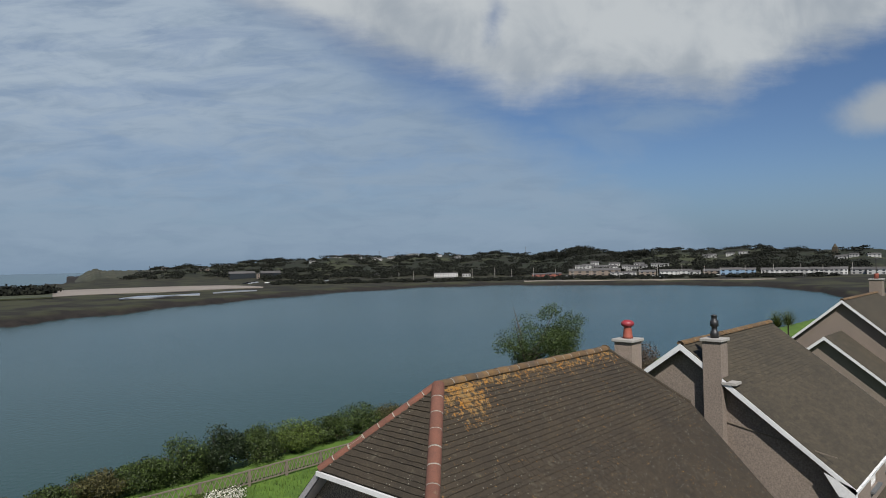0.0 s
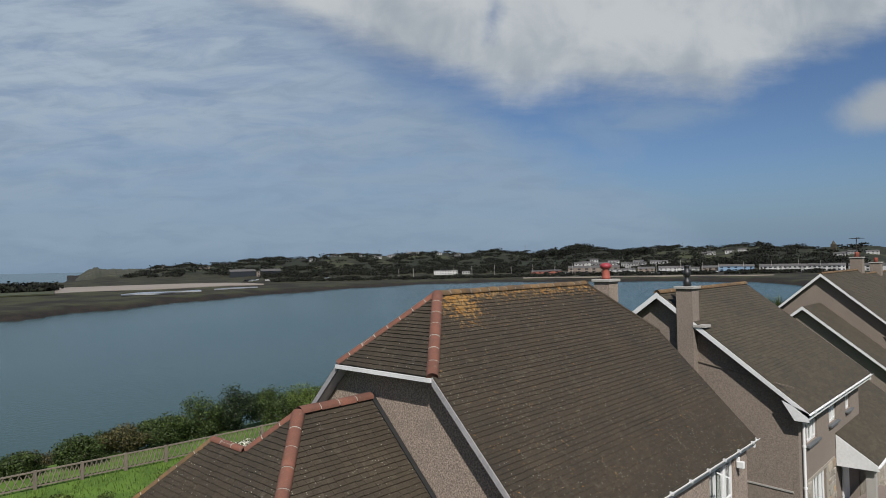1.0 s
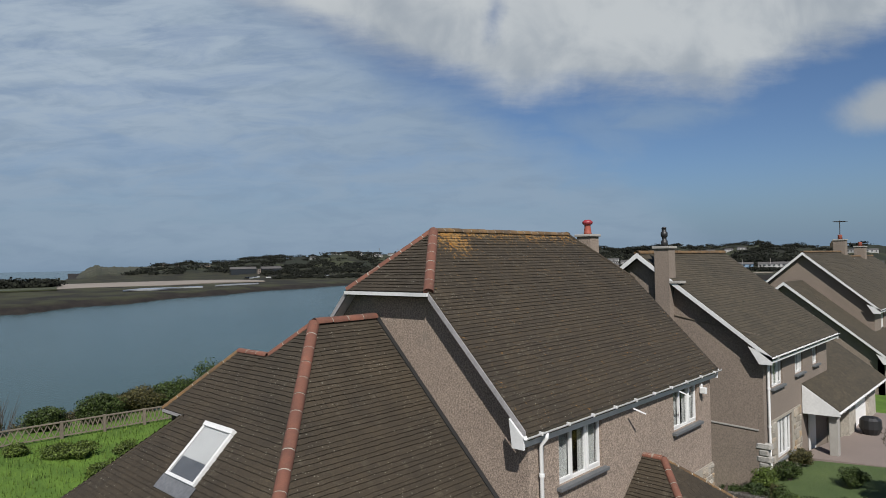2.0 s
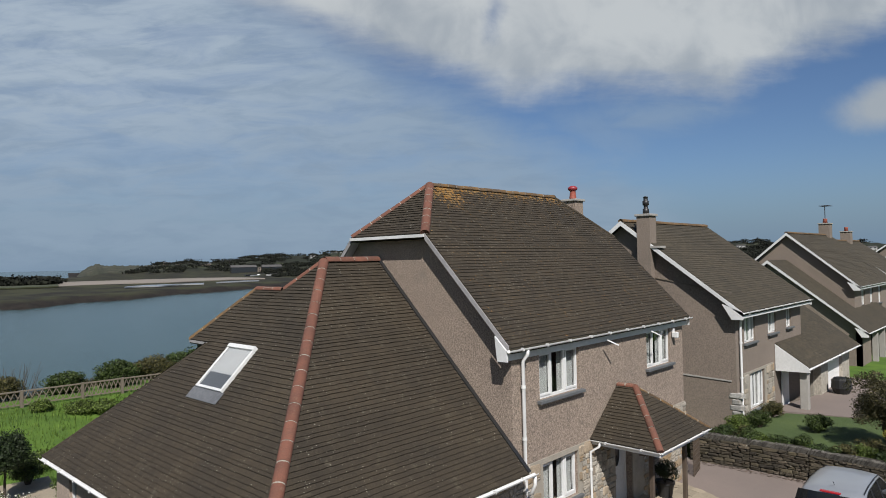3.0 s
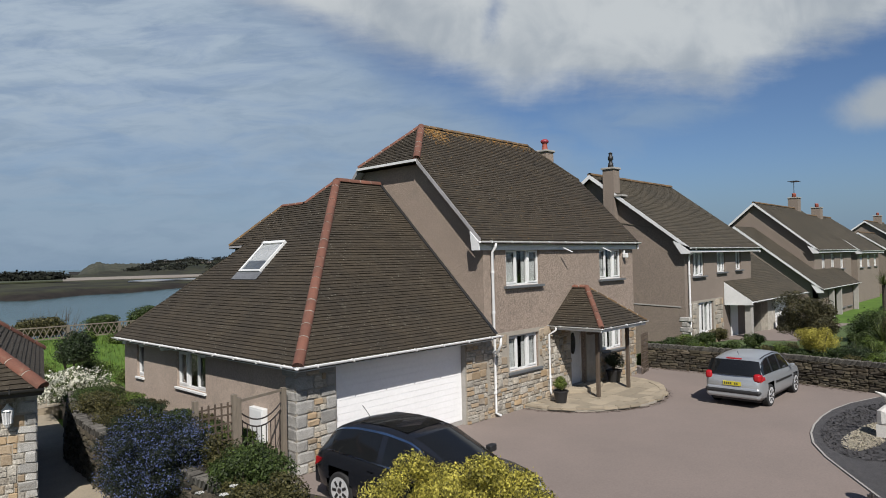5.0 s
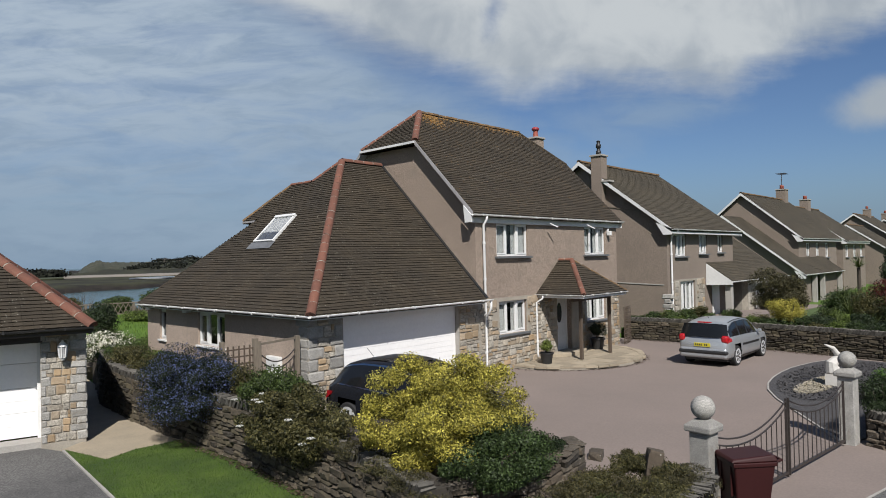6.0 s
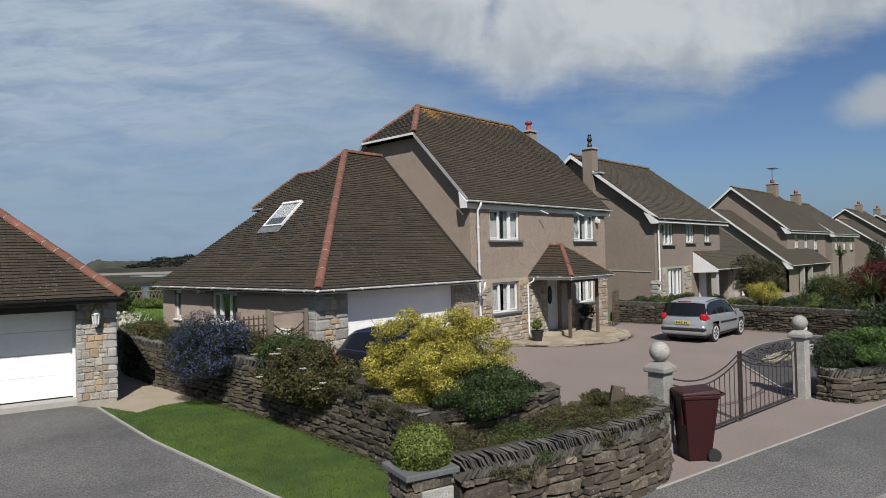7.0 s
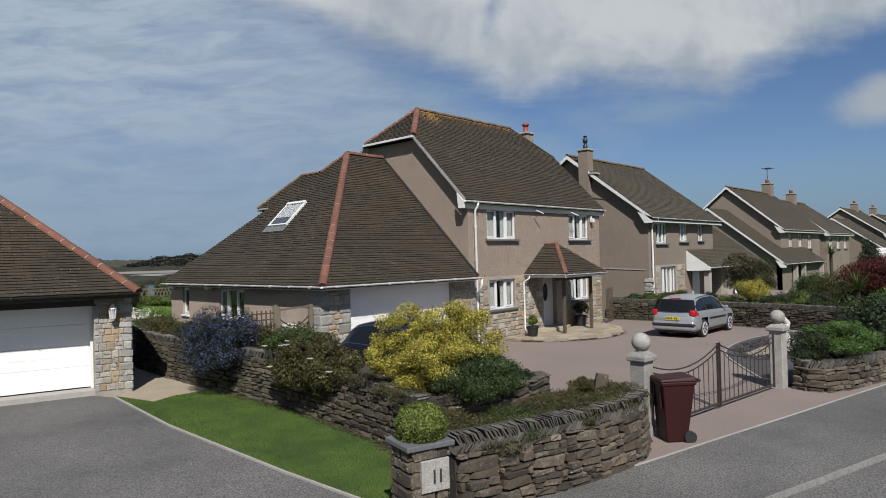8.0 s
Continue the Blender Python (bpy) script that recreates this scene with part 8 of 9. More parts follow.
for i in range(9):
    p = ga.lerp(gb, (i + 0.3) / 8.6)
    t = (i + 0.3) / 8.6
    MB().tube([p + Vector((0, 0, 0.45)), p + Vector((0, 0, 1.61 - 0.88 * t * (1 - t)))], 0.01, 6).make("bar", M["iron"], sg)
MB().beam(ga + Vector((0, 0, 2.0)), gb + Vector((0, 0, 1.98)), 0.03, 0.05).make("top_beam", M["wood"], sg)
mb_ = thing("meter_box", (-5.98, 1.2, 1.2), "white plastic meter box on the garage wall", "meter box")
bevel(MB().box(-6.08, 1.12, 0.7, -5.95, 1.68, 1.44).make("case", M["upvc"], mb_), 0.015)
MB().box(-6.09, 1.16, 0.75, -6.08, 1.64, 1.39).make("door", M["upvc"], mb_)


# pots by the door
def pot_plant(x, y, z, r, h, ball, mat, label, seed):
    t = thing("potted_plant", (x, y, z), label, "potted plant")
    MB().lathe(x, y, [(r * 0.72, z), (r * 0.95, z + h * 0.85), (r * 1.05, z + h * 0.86), (r * 1.05, z + h), (r * 0.9, z + h), (r * 0.85, z + h * 0.9)], 18).make("pot", M["black_plastic"], t, "black glazed pot", smooth=False)
    stems(t, (x, y, z + h * 0.9), (x, y, z + h + ball * 0.7), (ball, ball, ball), 4, 0.015, seed)
    fast_quads("foliage", leaf_cloud((x, y, z + h + ball * 0.75), (ball, ball, ball * 0.9), 5000, 0.04, seed, lumps=30, lump=0.4), LEAF[mat], t)


pot_plant(2.75, -0.75, GZ + 0.11, 0.22, 0.36, 0.25, "box", "clipped shrub in a black pot on the patio", 81)
pot_plant(6.55, -0.42, GZ + 0.11, 0.26, 0.42, 0.36, "dark", "dark bushy plant in a black pot by the door", 82)

# ---- roadside planting by the far gatepost ----
bush("juniper", "spreading bright green juniper over the planter", (0.15, -10.95, 1.2), (1.15, 0.85, 0.45), 22000, 0.07, "juniper", 90, base=0.68, lumps=40, lump=0.34, aspect=0.2, category="conifer")
bush("juniper", "dark green juniper beside the gatepost", (-0.6, -10.55, 0.95), (0.55, 0.5, 0.5), 12000, 0.06, "dark", 91, base=0.66, lumps=26, aspect=0.22, category="conifer")
for i, (x, y, r, hgt) in enumerate([(2.2, -11.2, 1.2, 0.85), (3.9, -11.4, 1.3, 0.95), (5.8, -11.8, 1.5, 1.0), (7.9, -12.1, 1.6, 1.05), (10.2, -12.4, 1.8, 1.2), (13, -13, 2.0, 1.3)]):
    bush("hedge_shrub", "dense dark green roadside shrub", (x, y, 0.75 + hgt * 0.6), (r, r * 0.75, hgt), 14000, 0.08, ("dark", "juniper", "dark")[i % 3], 92 + i, base=0.6, lumps=36)
# ---- the neighbour's garden ----
for i, (x, y, r, mt) in enumerate([(11.35, -0.2, 0.45, "bright"), (11.4, -1.0, 0.6, "green"), (11.4, -2.0, 0.5, "green"), (11.5, -2.9, 0.42, "bright"), (11.3, -3.6, 0.45, "green"), (12.2, -4.2, 0.6, "rock_rose"), (11.5, -6.9, 0.55, "green"), (11.9, -8.2, 0.45, "dark"), (11.4, -6.3, 0.5, "dark"), (10.9, -9.0, 0.5, "bright"), (13.4, 0.0, 0.5, "bright"), (14.6, -0.4, 0.5, "green"), (16.4, -0.3, 0.5, "rock_rose"), (15.2, -2.2, 0.5, "green"), (13.6, -7.6, 0.5, "green"), (15.5, -6.4, 0.5, "bright"), (17.5, -5.5, 0.5, "green"), (20, -5.2, 0.9, "green"), (23, -5.5, 1.0, "green"), (26, -5.6, 1.0, "bright"), (22, -8, 1.0, "green")]):
    bush("border_shrub", "low green border shrub in the neighbour's garden", (x, y, 0.62 + r * 0.62), (r, r * 0.95, r * 0.75), 5000, 0.06, mt, 120 + i, base=0.6, lumps=24, stem=3)
for i in range(15):
    y = 0.3 - i * 0.58
    bush("border_shrub", "dense low border shrub behind the boundary wall", (11.25 + 0.12 * (i % 3) - (0.12 * max(0, i - 9)), y, 1.0 + 0.08 * (i % 2)), (0.38, 0.4, 0.24 + 0.05 * (i % 3)), 3800, 0.055, ("green", "hebe", "rock_rose", "bright", "hebe")[i % 5], 780 + i, base=0.62, lumps=20, stem=2)
rn = random.Random(64)
for i in range(22):
    x = 15.5 + 18.0 * rn.random()
    y = -4.0 - 0.16 * (x - 15) - 5.2 * rn.random()
    r = rn.uniform(0.5, 1.0)
    bush("border_shrub", "leafy green shrub in the crowded border", (x, y, 0.62 + r * 0.6), (r, r, r * rn.uniform(0.7, 1.05)), 4500, 0.085, rn.choice(("bright", "green", "green", "hebe", "rock_rose", "juniper")), 820 + i, base=0.6, lumps=26, stem=3)
bush("golden_bush", "rounded golden shrub in the neighbour's garden", (11.45, -5.45, 1.55), (0.72, 0.72, 0.62), 14000, 0.05, "yellow", 150, base=0.62)
bush("evergreen", "large dark rounded evergreen shrub", (14.3, -4.45, 2.0), (1.45, 1.4, 1.3), 26000, 0.07, "heath", 151, base=0.62, lumps=60, lump=0.24)
bush("shrub", "low dark green rounded shrub by the golden bush", (11.7, -6.6, 1.22), (0.75, 0.5, 0.38), 9000, 0.045, "dark", 155, base=0.62, lumps=24)
bush("shrub", "small dark green mound behind the wall", (12.5, -7.7, 1.2), (0.5, 0.45, 0.32), 6000, 0.045, "dark", 156, base=0.62, lumps=16)
bush("maple", "spreading tree with dark maroon leaves", (17.0, -9.3, 1.85), (1.9, 1.6, 1.05), 26000, 0.09, "red", 152, base=0.62, category="tree", lumps=50)
bush("maple", "low spreading shrub with maroon leaves", (20.5, -8.0, 1.8), (1.6, 1.4, 0.9), 12000, 0.1, "red", 153, base=0.62, category="shrub", lumps=36)
bush("evergreen", "tall narrow dark evergreen", (42.0, -4.2, 2.2), (0.9, 0.9, 1.9), 9000, 0.12, "dark", 154, base=0.4, category="tree")


def spiky(x, y, z, trunk, n, length, seed, label, name="palm", droop=0.9):
    t = thing(name, (x, y, z), label, "palm")
    if trunk:
        MB().tube([(x, y, z - 0.1), (x + 0.05, y, z + trunk * 0.5), (x, y, z + trunk)], [0.14, 0.1, 0.09], 8).make("trunk", M["bark"], t)
    rng = np.random.default_rng(seed)
    quads = []
    for i in range(n):
        az, el = rng.uniform(0, 2 * np.pi), rng.uniform(0.1, 1.45)
        L = length * rng.uniform(0.7, 1.1)
        d = np.array([np.cos(az) * np.cos(el), np.sin(az) * np.cos(el), np.sin(el)])
        s = np.array([-np.sin(az), np.cos(az), 0]) * 0.025
        p = np.array([x, y, z + trunk])
        prev = p
        for k in range(3):
            nxt = prev + d * L / 3
            w0, w1 = 1 - k / 3, 1 - (k + 1) / 3
            quads.append([prev - s * w0, prev + s * w0, nxt + s * w1, nxt - s * w1])
            prev = nxt
            d = d + np.array([0, 0, -0.28 * droop])
            d /= np.linalg.norm(d)
    fast_quads("fronds", quads, LEAF["palm"], t)


spiky(17.3, -6.4, 0.6, 0.3, 90, 1.3, 1, "spiky green yucca rosette in the border")
spiky(13.6, -6.7, 0.6, 0.1, 60, 0.8, 2, "arching strap-leaved clump in the border", "flax")
spiky(15.0, -7.6, 0.6, 0.1, 60, 0.9, 3, "arching pale strap-leaved clump", "flax")
spiky(12.6, -7.5, 0.6, 0.1, 80, 0.8, 11, "arching green strap-leaved clump", "flax")
spiky(13.0, -8.6, 0.6, 0.1, 80, 0.8, 12, "arching green strap-leaved clump", "flax")
spiky(14.6, -6.0, 0.6, 0.1, 70, 0.8, 13, "arching green strap-leaved clump", "flax")
spiky(15.4, -8.4, 0.6, 0.8, 140, 1.1, 14, "spiky cabbage palm on a short trunk")
spiky(26.5, -5.0, 0.5, 2.3, 70, 0.9, 4, "small cabbage palm with a slim trunk")
spiky(76.5, 20, 0.3, 2.6, 420, 2.4, 5, "cabbage palm behind the houses")
spiky(82.5, 20.5, 0.3, 2.3, 420, 2.4, 6, "cabbage palm behind the houses")
tub = MB().lathe(22.9, -1.3, [(0.3, 0.64), (0.42, 0.9), (0.4, 1.25), (0.3, 1.35)], 14).make("planter_tub", M["black_plastic"])
tagged(tub, "black round tub by the neighbour's garage", "planter")

# camper van parked far down the row
vm = pose(47, -4.2, 0.3, 0, 0, 4)
van = thing("camper_van", (47, -4.2, 0.3), "white camper van parked in front of the far houses", "van")
bevel(MB().box(-2.6, -1.0, 0.35, 1.6, 1.0, 2.5, vm).make("body", M["white_paint"], van), 0.2, 3)
bevel(MB().box(1.5, -0.95, 0.35, 2.7, 0.95, 1.35, vm).make("bonnet", M["white_paint"], van), 0.15, 3)
bevel(MB().box(-0.6, -0.95, 2.45, 2.1, 0.95, 2.8, vm).make("roof_pod", M["white_paint"], van), 0.15, 3)
MB().box(-2.2, -1.012, 1.4, 1.3, -1.0, 1.95, vm).make("side_window", M["car_glass"], van)
MB().box(-2.612, -0.75, 1.4, -2.6, 0.75, 2.1, vm).make("rear_window", M["car_glass"], van)
for x in (-1.6, 1.9):
    for s in (-1, 1):
        wheel(van, vm, x, s * 0.88, 0.34, s)

# ---- side and back garden ----
bush("choisya", "white-flowering shrub by the side path", (-7.35, 9.6, 1.15), (1.0, 1.0, 0.62), 16000, 0.07, "white_flower", 160, base=0.6, lumps=40)
for i, (x, y, r, mt) in enumerate([(-8.2, 3.6, 0.6, "rock_rose"), (-8.4, 2.2, 0.6, "dark"), (-8.1, 5.2, 0.7, "rock_rose"), (-7.6, 6.6, 0.7, "green"), (-8.8, 0.9, 0.5, "rock_rose"), (-7.3, 4.4, 0.5, "dark")]):
    bush("border_shrub", "low heath-like shrub on the side wall", (x, y, 0.95 + r * 0.45), (r, r * 1.1, r * 0.6), 7000, 0.05, mt, 170 + i, base=0.93, stem=3)
for i, (x, y, r, mt) in enumerate([(-7.2, 1.3, 0.55, "green"), (-7.0, 2.2, 0.5, "heath"), (-6.95, 3.2, 0.5, "green"), (-6.95, 5.2, 0.5, "heath"), (-7.0, 6.3, 0.55, "bright"), (-7.9, 1.2, 0.6, "heath"), (-7.0, 7.5, 0.5, "heath"), (-7.6, 7.6, 0.6, "green"), (-6.9, 0.7, 0.4, "bright")]):
    bush("heath_plant", "low mixed heath plant filling the side bed", (x, y, 0.97 + r * 0.3), (r, r, r * 0.45), 6000, 0.05, mt, 700 + i, base=0.93, stem=2)
spiky(-7.6, 3.0, 0.93, 0.0, 70, 0.7, 9, "strap-leaved green clump on the side bed", "flax")
tr = bush("topiary_tree", "small dark round-headed bay tree", (-6.1, 13.2, 1.75), (0.72, 0.72, 0.68), 12000, 0.07, "dark", 180, base=0.4, category="tree", lumps=40)
slab("terrace", [(-9.5, 10.8), (-5.0, 10.8), (-4.5, 15.0), (-9.5, 15.5)], 0.0, 0.42, "patio", "pale stone garden terrace", "terrace")
stone_hedge("low stone terrace wall", [(-5.9, 9.6), (-6.5, 9.55), (-6.9, 11.5)], 0.3, 0.95, 0.3, 1, 8, slate_rows=0)
for i, (x, y, r, mt) in enumerate([(-7.6, 16.0, 0.7, "rock_rose"), (-6.4, 15.6, 0.5, "bright"), (-5.2, 14.6, 0.6, "green"), (-4.7, 12.2, 0.5, "bright")]):
    bush("border_shrub", "green border shrub round the terrace", (x, y, 0.5 + r * 0.6), (r, r, r * 0.75), 5000, 0.06, mt, 190 + i, base=0.4)


def lattice_fence():
    f = thing("lattice_fence", (0, 23.8, 1.05), "weathered timber lattice fence along the bank", "fence")
    pts = [Vector((-15, 25.0, 0)), Vector((-5.4, 24.1, 0)), Vector((-0.7, 23.75, 0)), Vector((4.3, 23.3, 0)), Vector((9, 23.1, 0)), Vector((15, 23.1, 0)), Vector((22, 23.4, 0))]
    z0, z1 = 1.12, 1.8
    posts = []
    for a, b in zip(pts, pts[1:]):
        n = max(1, round((b - a).length / 1.95))
        posts += [a.lerp(b, i / n) for i in range(n)]
    posts.append(pts[-1])
    for p in posts:
        MB().box(p.x - 0.06, p.y - 0.06, 0.3, p.x + 0.06, p.y + 0.06, z1 + 0.04).make("post", M["wood"], f)
    for a, b in zip(posts, posts[1:]):
        MB().beam(a + Vector((0, 0, z1)), b + Vector((0, 0, z1)), 0.09, 0.05).make("rail", M["wood"], f)
        MB().beam(a + Vector((0, 0, z0 + 0.1)), b + Vector((0, 0, z0 + 0.1)), 0.05, 0.05).make("rail", M["wood"], f)
        k = 9
        for i in range(k):
            for s in (0, 1):
                p, q = a.lerp(b, (i + s) / k), a.lerp(b, (i + 1 - s) / k)
                MB().beam(p + Vector((0, -0.02 + 0.04 * s, z0 + 0.12)), q + Vector((0, -0.02 + 0.04 * s, z1 - 0.03)), 0.02, 0.035).make("slat", M["wood"], f)


lattice_fence()
blades("meadow_grass", [(-14, 15.5), (-14, 24.3), (16, 22.6), (16, 10), (-4, 10)], 30000, 0.13, LEAF["meadow"], "long green grass of the back garden", lambda x, y: near_ground(x, y), 3)
rg = random.Random(77)
for i in range(34):
    x, y, r = rg.uniform(-10, 9), rg.uniform(16, 22.8), rg.uniform(0.5, 1.1)
    bush("leafy_plant", "bright leafy plants in the long grass", (x, y, float(near_ground(x, y)) + 0.22), (r, r * 0.8, 0.3), 3500, 0.09, ("bright", "green", "white_flower")[0 if i % 5 else 2], 300 + i, base=float(near_ground(x, y)) - 0.02, lumps=24, stem=2)
# scrub on the bank behind the fence
for i, (x, y, r, hgt, mt) in enumerate([(-9, 27, 1.6, 0.9, "rock_rose"), (-6, 27.5, 1.5, 1.0, "brown"), (-3.4, 26.8, 1.3, 0.9, "rock_rose"), (-0.6, 26.2, 1.1, 0.85, "green"), (1.6, 25.8, 1.2, 1.1, "green"), (3.8, 26.5, 1.6, 1.0, "rock_rose"), (5.8, 26.3, 1.7, 1.2, "green"), (7.6, 26.4, 1.4, 1.9, "green"), (9.2, 26, 1.3, 2.0, "dark"), (11.3, 26.2, 1.6, 1.6, "green"), (13.6, 26.4, 1.7, 1.5, "bright"), (16, 26.6, 1.6, 1.3, "green"), (18.5, 27, 1.9, 1.5, "green"), (22, 28, 2.0, 1.3, "rock_rose"), (-13, 28, 2.0, 1.0, "green")]):
    g0 = float(near_ground(x, y))
    bush("bank_scrub", "tangled green scrub on the estuary bank", (x, y, g0 + hgt * 0.45 + 0.1), (r, r * 0.85, hgt * 0.68), 9000, 0.11, mt, 220 + i, base=g0 - 0.1, lumps=40, lump=0.4, flat=-0.9)
for i in range(26):
    x = -14 + i * 1.35 + rg.uniform(-0.6, 0.6)
    y = 28.6 + rg.uniform(-1.2, 2.4)
    g0 = float(near_ground(x, y))
    r, hgt = rg.uniform(1.1, 1.9), rg.uniform(0.6, 1.15)
    bush("bank_scrub", "tangled mixed scrub lower on the estuary bank", (x, y, g0 + hgt * 0.7), (r, r * 0.9, hgt), 6000, 0.12, rg.choice(("green", "rock_rose", "brown", "rock_rose", "heath")), 600 + i, base=g0 - 0.1, lumps=46, lump=0.3, flat=-0.9, ragged=0.6)
# bare twiggy bush
tw = thing("bare_shrub", (-2.6, 27.6, 0.2), "leafless reddish twiggy shrub behind the fence", "shrub")
mt_ = MB()
rt = random.Random(8)
for i in range(70):
    b0 = Vector((-2.6 + rt.uniform(-0.8, 0.8), 27.6 + rt.uniform(-0.4, 0.4), 0.1))
    d0 = Vector((rt.uniform(-0.45, 0.45), rt.uniform(-0.4, 0.4), 1)).normalized()
    l0 = rt.uniform(1.2, 2.7)
    mid = b0 + d0 * l0 * 0.5
    tip = mid + (d0 + Vector((rt.uniform(-0.3, 0.3), rt.uniform(-0.3, 0.3), 0.1))).normalized() * l0 * 0.5
    mt_.tube([b0, mid, tip], [0.02, 0.013, 0.004], 4)
mt_.make("twigs", M["bark"], tw, kind="stuff")


def tree(label, x, y, z, height, spread, seed, mat="green", wind=(0.25, -0.1), leaf=0.16, n=16000):
    t = thing("tree", (x, y, z), label, "tree")
    rnd = random.Random(seed)
    c = (x + wind[0] * height * 0.25, y + wind[1] * height * 0.25, z + height * 0.62)
    trunk = MB().tube([(x, y, z - 0.3), (x + 0.1, y, z + height * 0.25), (c[0] * 0.5 + x * 0.5, c[1] * 0.5 + y * 0.5, z + height * 0.5)], [height * 0.035, height * 0.026, height * 0.018], 8)
    trunk.make("trunk", M["bark"], t)
    limbs = MB()
    for k in range(16):
        a = rnd.uniform(0, 2 * math.pi)
        b0 = Vector((x, y, z + height * rnd.uniform(0.2, 0.48)))
        tip = Vector((c[0] + math.cos(a) * spread * 0.42 * rnd.uniform(0.5, 1), c[1] + math.sin(a) * spread * 0.42 * rnd.uniform(0.5, 1), c[2] + height * rnd.uniform(-0.25, 0.33)))
        limbs.tube([b0, b0.lerp(tip, 0.5) + Vector((0, 0, 0.2)), tip], [height * 0.014, height * 0.009, 0.01], 5)
    limbs.make("limbs", M["bark"], t)
    fast_quads("crown", leaf_cloud(c, (spread / 2, spread / 2, height * 0.4), n, leaf, seed, lumps=60, lump=0.26, flat=-0.9, wind=wind, ragged=0.5), LEAF[mat], t)


tree("windswept broadleaf tree in young leaf", 38.8, 28.9, -0.8, 8.6, 8.6, 501, "green", wind=(0.45, -0.2), n=22000)
bush("bank_scrub", "reddish-brown scrub behind the houses", (50, 24.5, 2.0), (3.2, 2.2, 2.0), 7000, 0.16, "brown", 503, base=0.2)

# ---- the far shore ----
def polar(az, r):
    a = radians(HEADING - az)
    return EYE0[0] + r * math.cos(a), EYE0[1] + r * math.sin(a)


def ground_at(az, r):
    x, y = polar(az, r)
    return x, y, float(land(np.array([x]), np.array([y]))[0])


def shore_patch(name, label, az0, az1, r_in, r_out, z, mat, category):
    """A flat patch of sand or water among the mudflats, with a wavering edge."""
    n = 24
    inner = [polar(az0 + (az1 - az0) * i / n, r_in(i / n)) for i in range(n + 1)]
    outer = [polar(az0 + (az1 - az0) * i / n, r_out(i / n)) for i in range(n + 1)]
    return slab(name, inner + outer[::-1], z - 0.6, z, mat, label, category)


shore_patch("sandbank", "broad pale sandbank of the estuary", -31.0, -15.5, lambda t: 395 + 50 * t + 6 * math.sin(9 * t), lambda t: 520 + 30 * t - 90 * t ** 6, -2.06, "sand", "sandbank")
M["pool"] = material("wet_sand_pool", (0.30, 0.31, 0.32), (0.26, 0.27, 0.28), rough=0.25, scale=0.02, detail_scale=0.2, amount=0.2, bump=0)
shore_patch("tidal_pool", "shallow pool left by the tide", -26.5, -20.5, lambda t: 330 + 28 * t + 5 * math.sin(11 * t), lambda t: 338 + 70 * t * (1 - 0.6 * t) + 6 * math.sin(7 * t), -2.0, "pool", "water")
shore_patch("tidal_pool", "shallow pool left by the tide", -19.5, -16.0, lambda t: 372 + 20 * t, lambda t: 376 + 45 * t * (1 - 0.6 * t), -1.98, "pool", "water")
shore_patch("sandbank", "strip of pale shingle on the far shore", 7, 27, lambda t: 470 - 10 * t + 4 * math.sin(20 * t), lambda t: 478 - 10 * t + 3 * math.sin(13 * t), -2.3, "sand", "beach")



def dunes():
    """Grassy sand dunes where the hill runs down to the estuary mouth."""
    mb, na, nr = MB(), 110, 16
    for i in range(na + 1):
        az = -29.7 + 9.2 * i / na
        top = float(np.interp(az, (-29.7, -29.2, -28.7, -28.2, -27.6, -26.6, -24.0, -20.5), (-9, 3.0, 10.5, 14.0, 11.5, 11.0, 10.0, 4.0)))
        for j in range(nr + 1):
            w = j / nr
            x, y, z = ground_at(az, 960 + 340 * w)
            swell = 1 + 0.04 * math.sin(az * 5.1) + 0.035 * math.sin(az * 11 + 5 * w) + 0.05 * math.sin(az * 23 + 9 * w)
            mb.v.append((x, y, z - 0.6 + max(0.0, top * swell - z) * math.sin(math.pi * w) ** 0.8))
    mb.f += [(i * (nr + 1) + j, (i + 1) * (nr + 1) + j, (i + 1) * (nr + 1) + j + 1, i * (nr + 1) + j + 1) for i in range(na) for j in range(nr)]
    tagged(mb.make("sand_dune", M["dune"], smooth=True), "sand dunes half covered with marram grass", "dune")


M["dune"] = material("dune_sand", (0.018, 0.022, 0.011), (0.052, 0.052, 0.028), rough=0.95, scale=0.06, detail_scale=0.25, amount=0.8, bump=0, stain=(0.12, 0.105, 0.07), stain_cover=0.3, stain_scale=0.03)
dunes()
rt2 = random.Random(42)


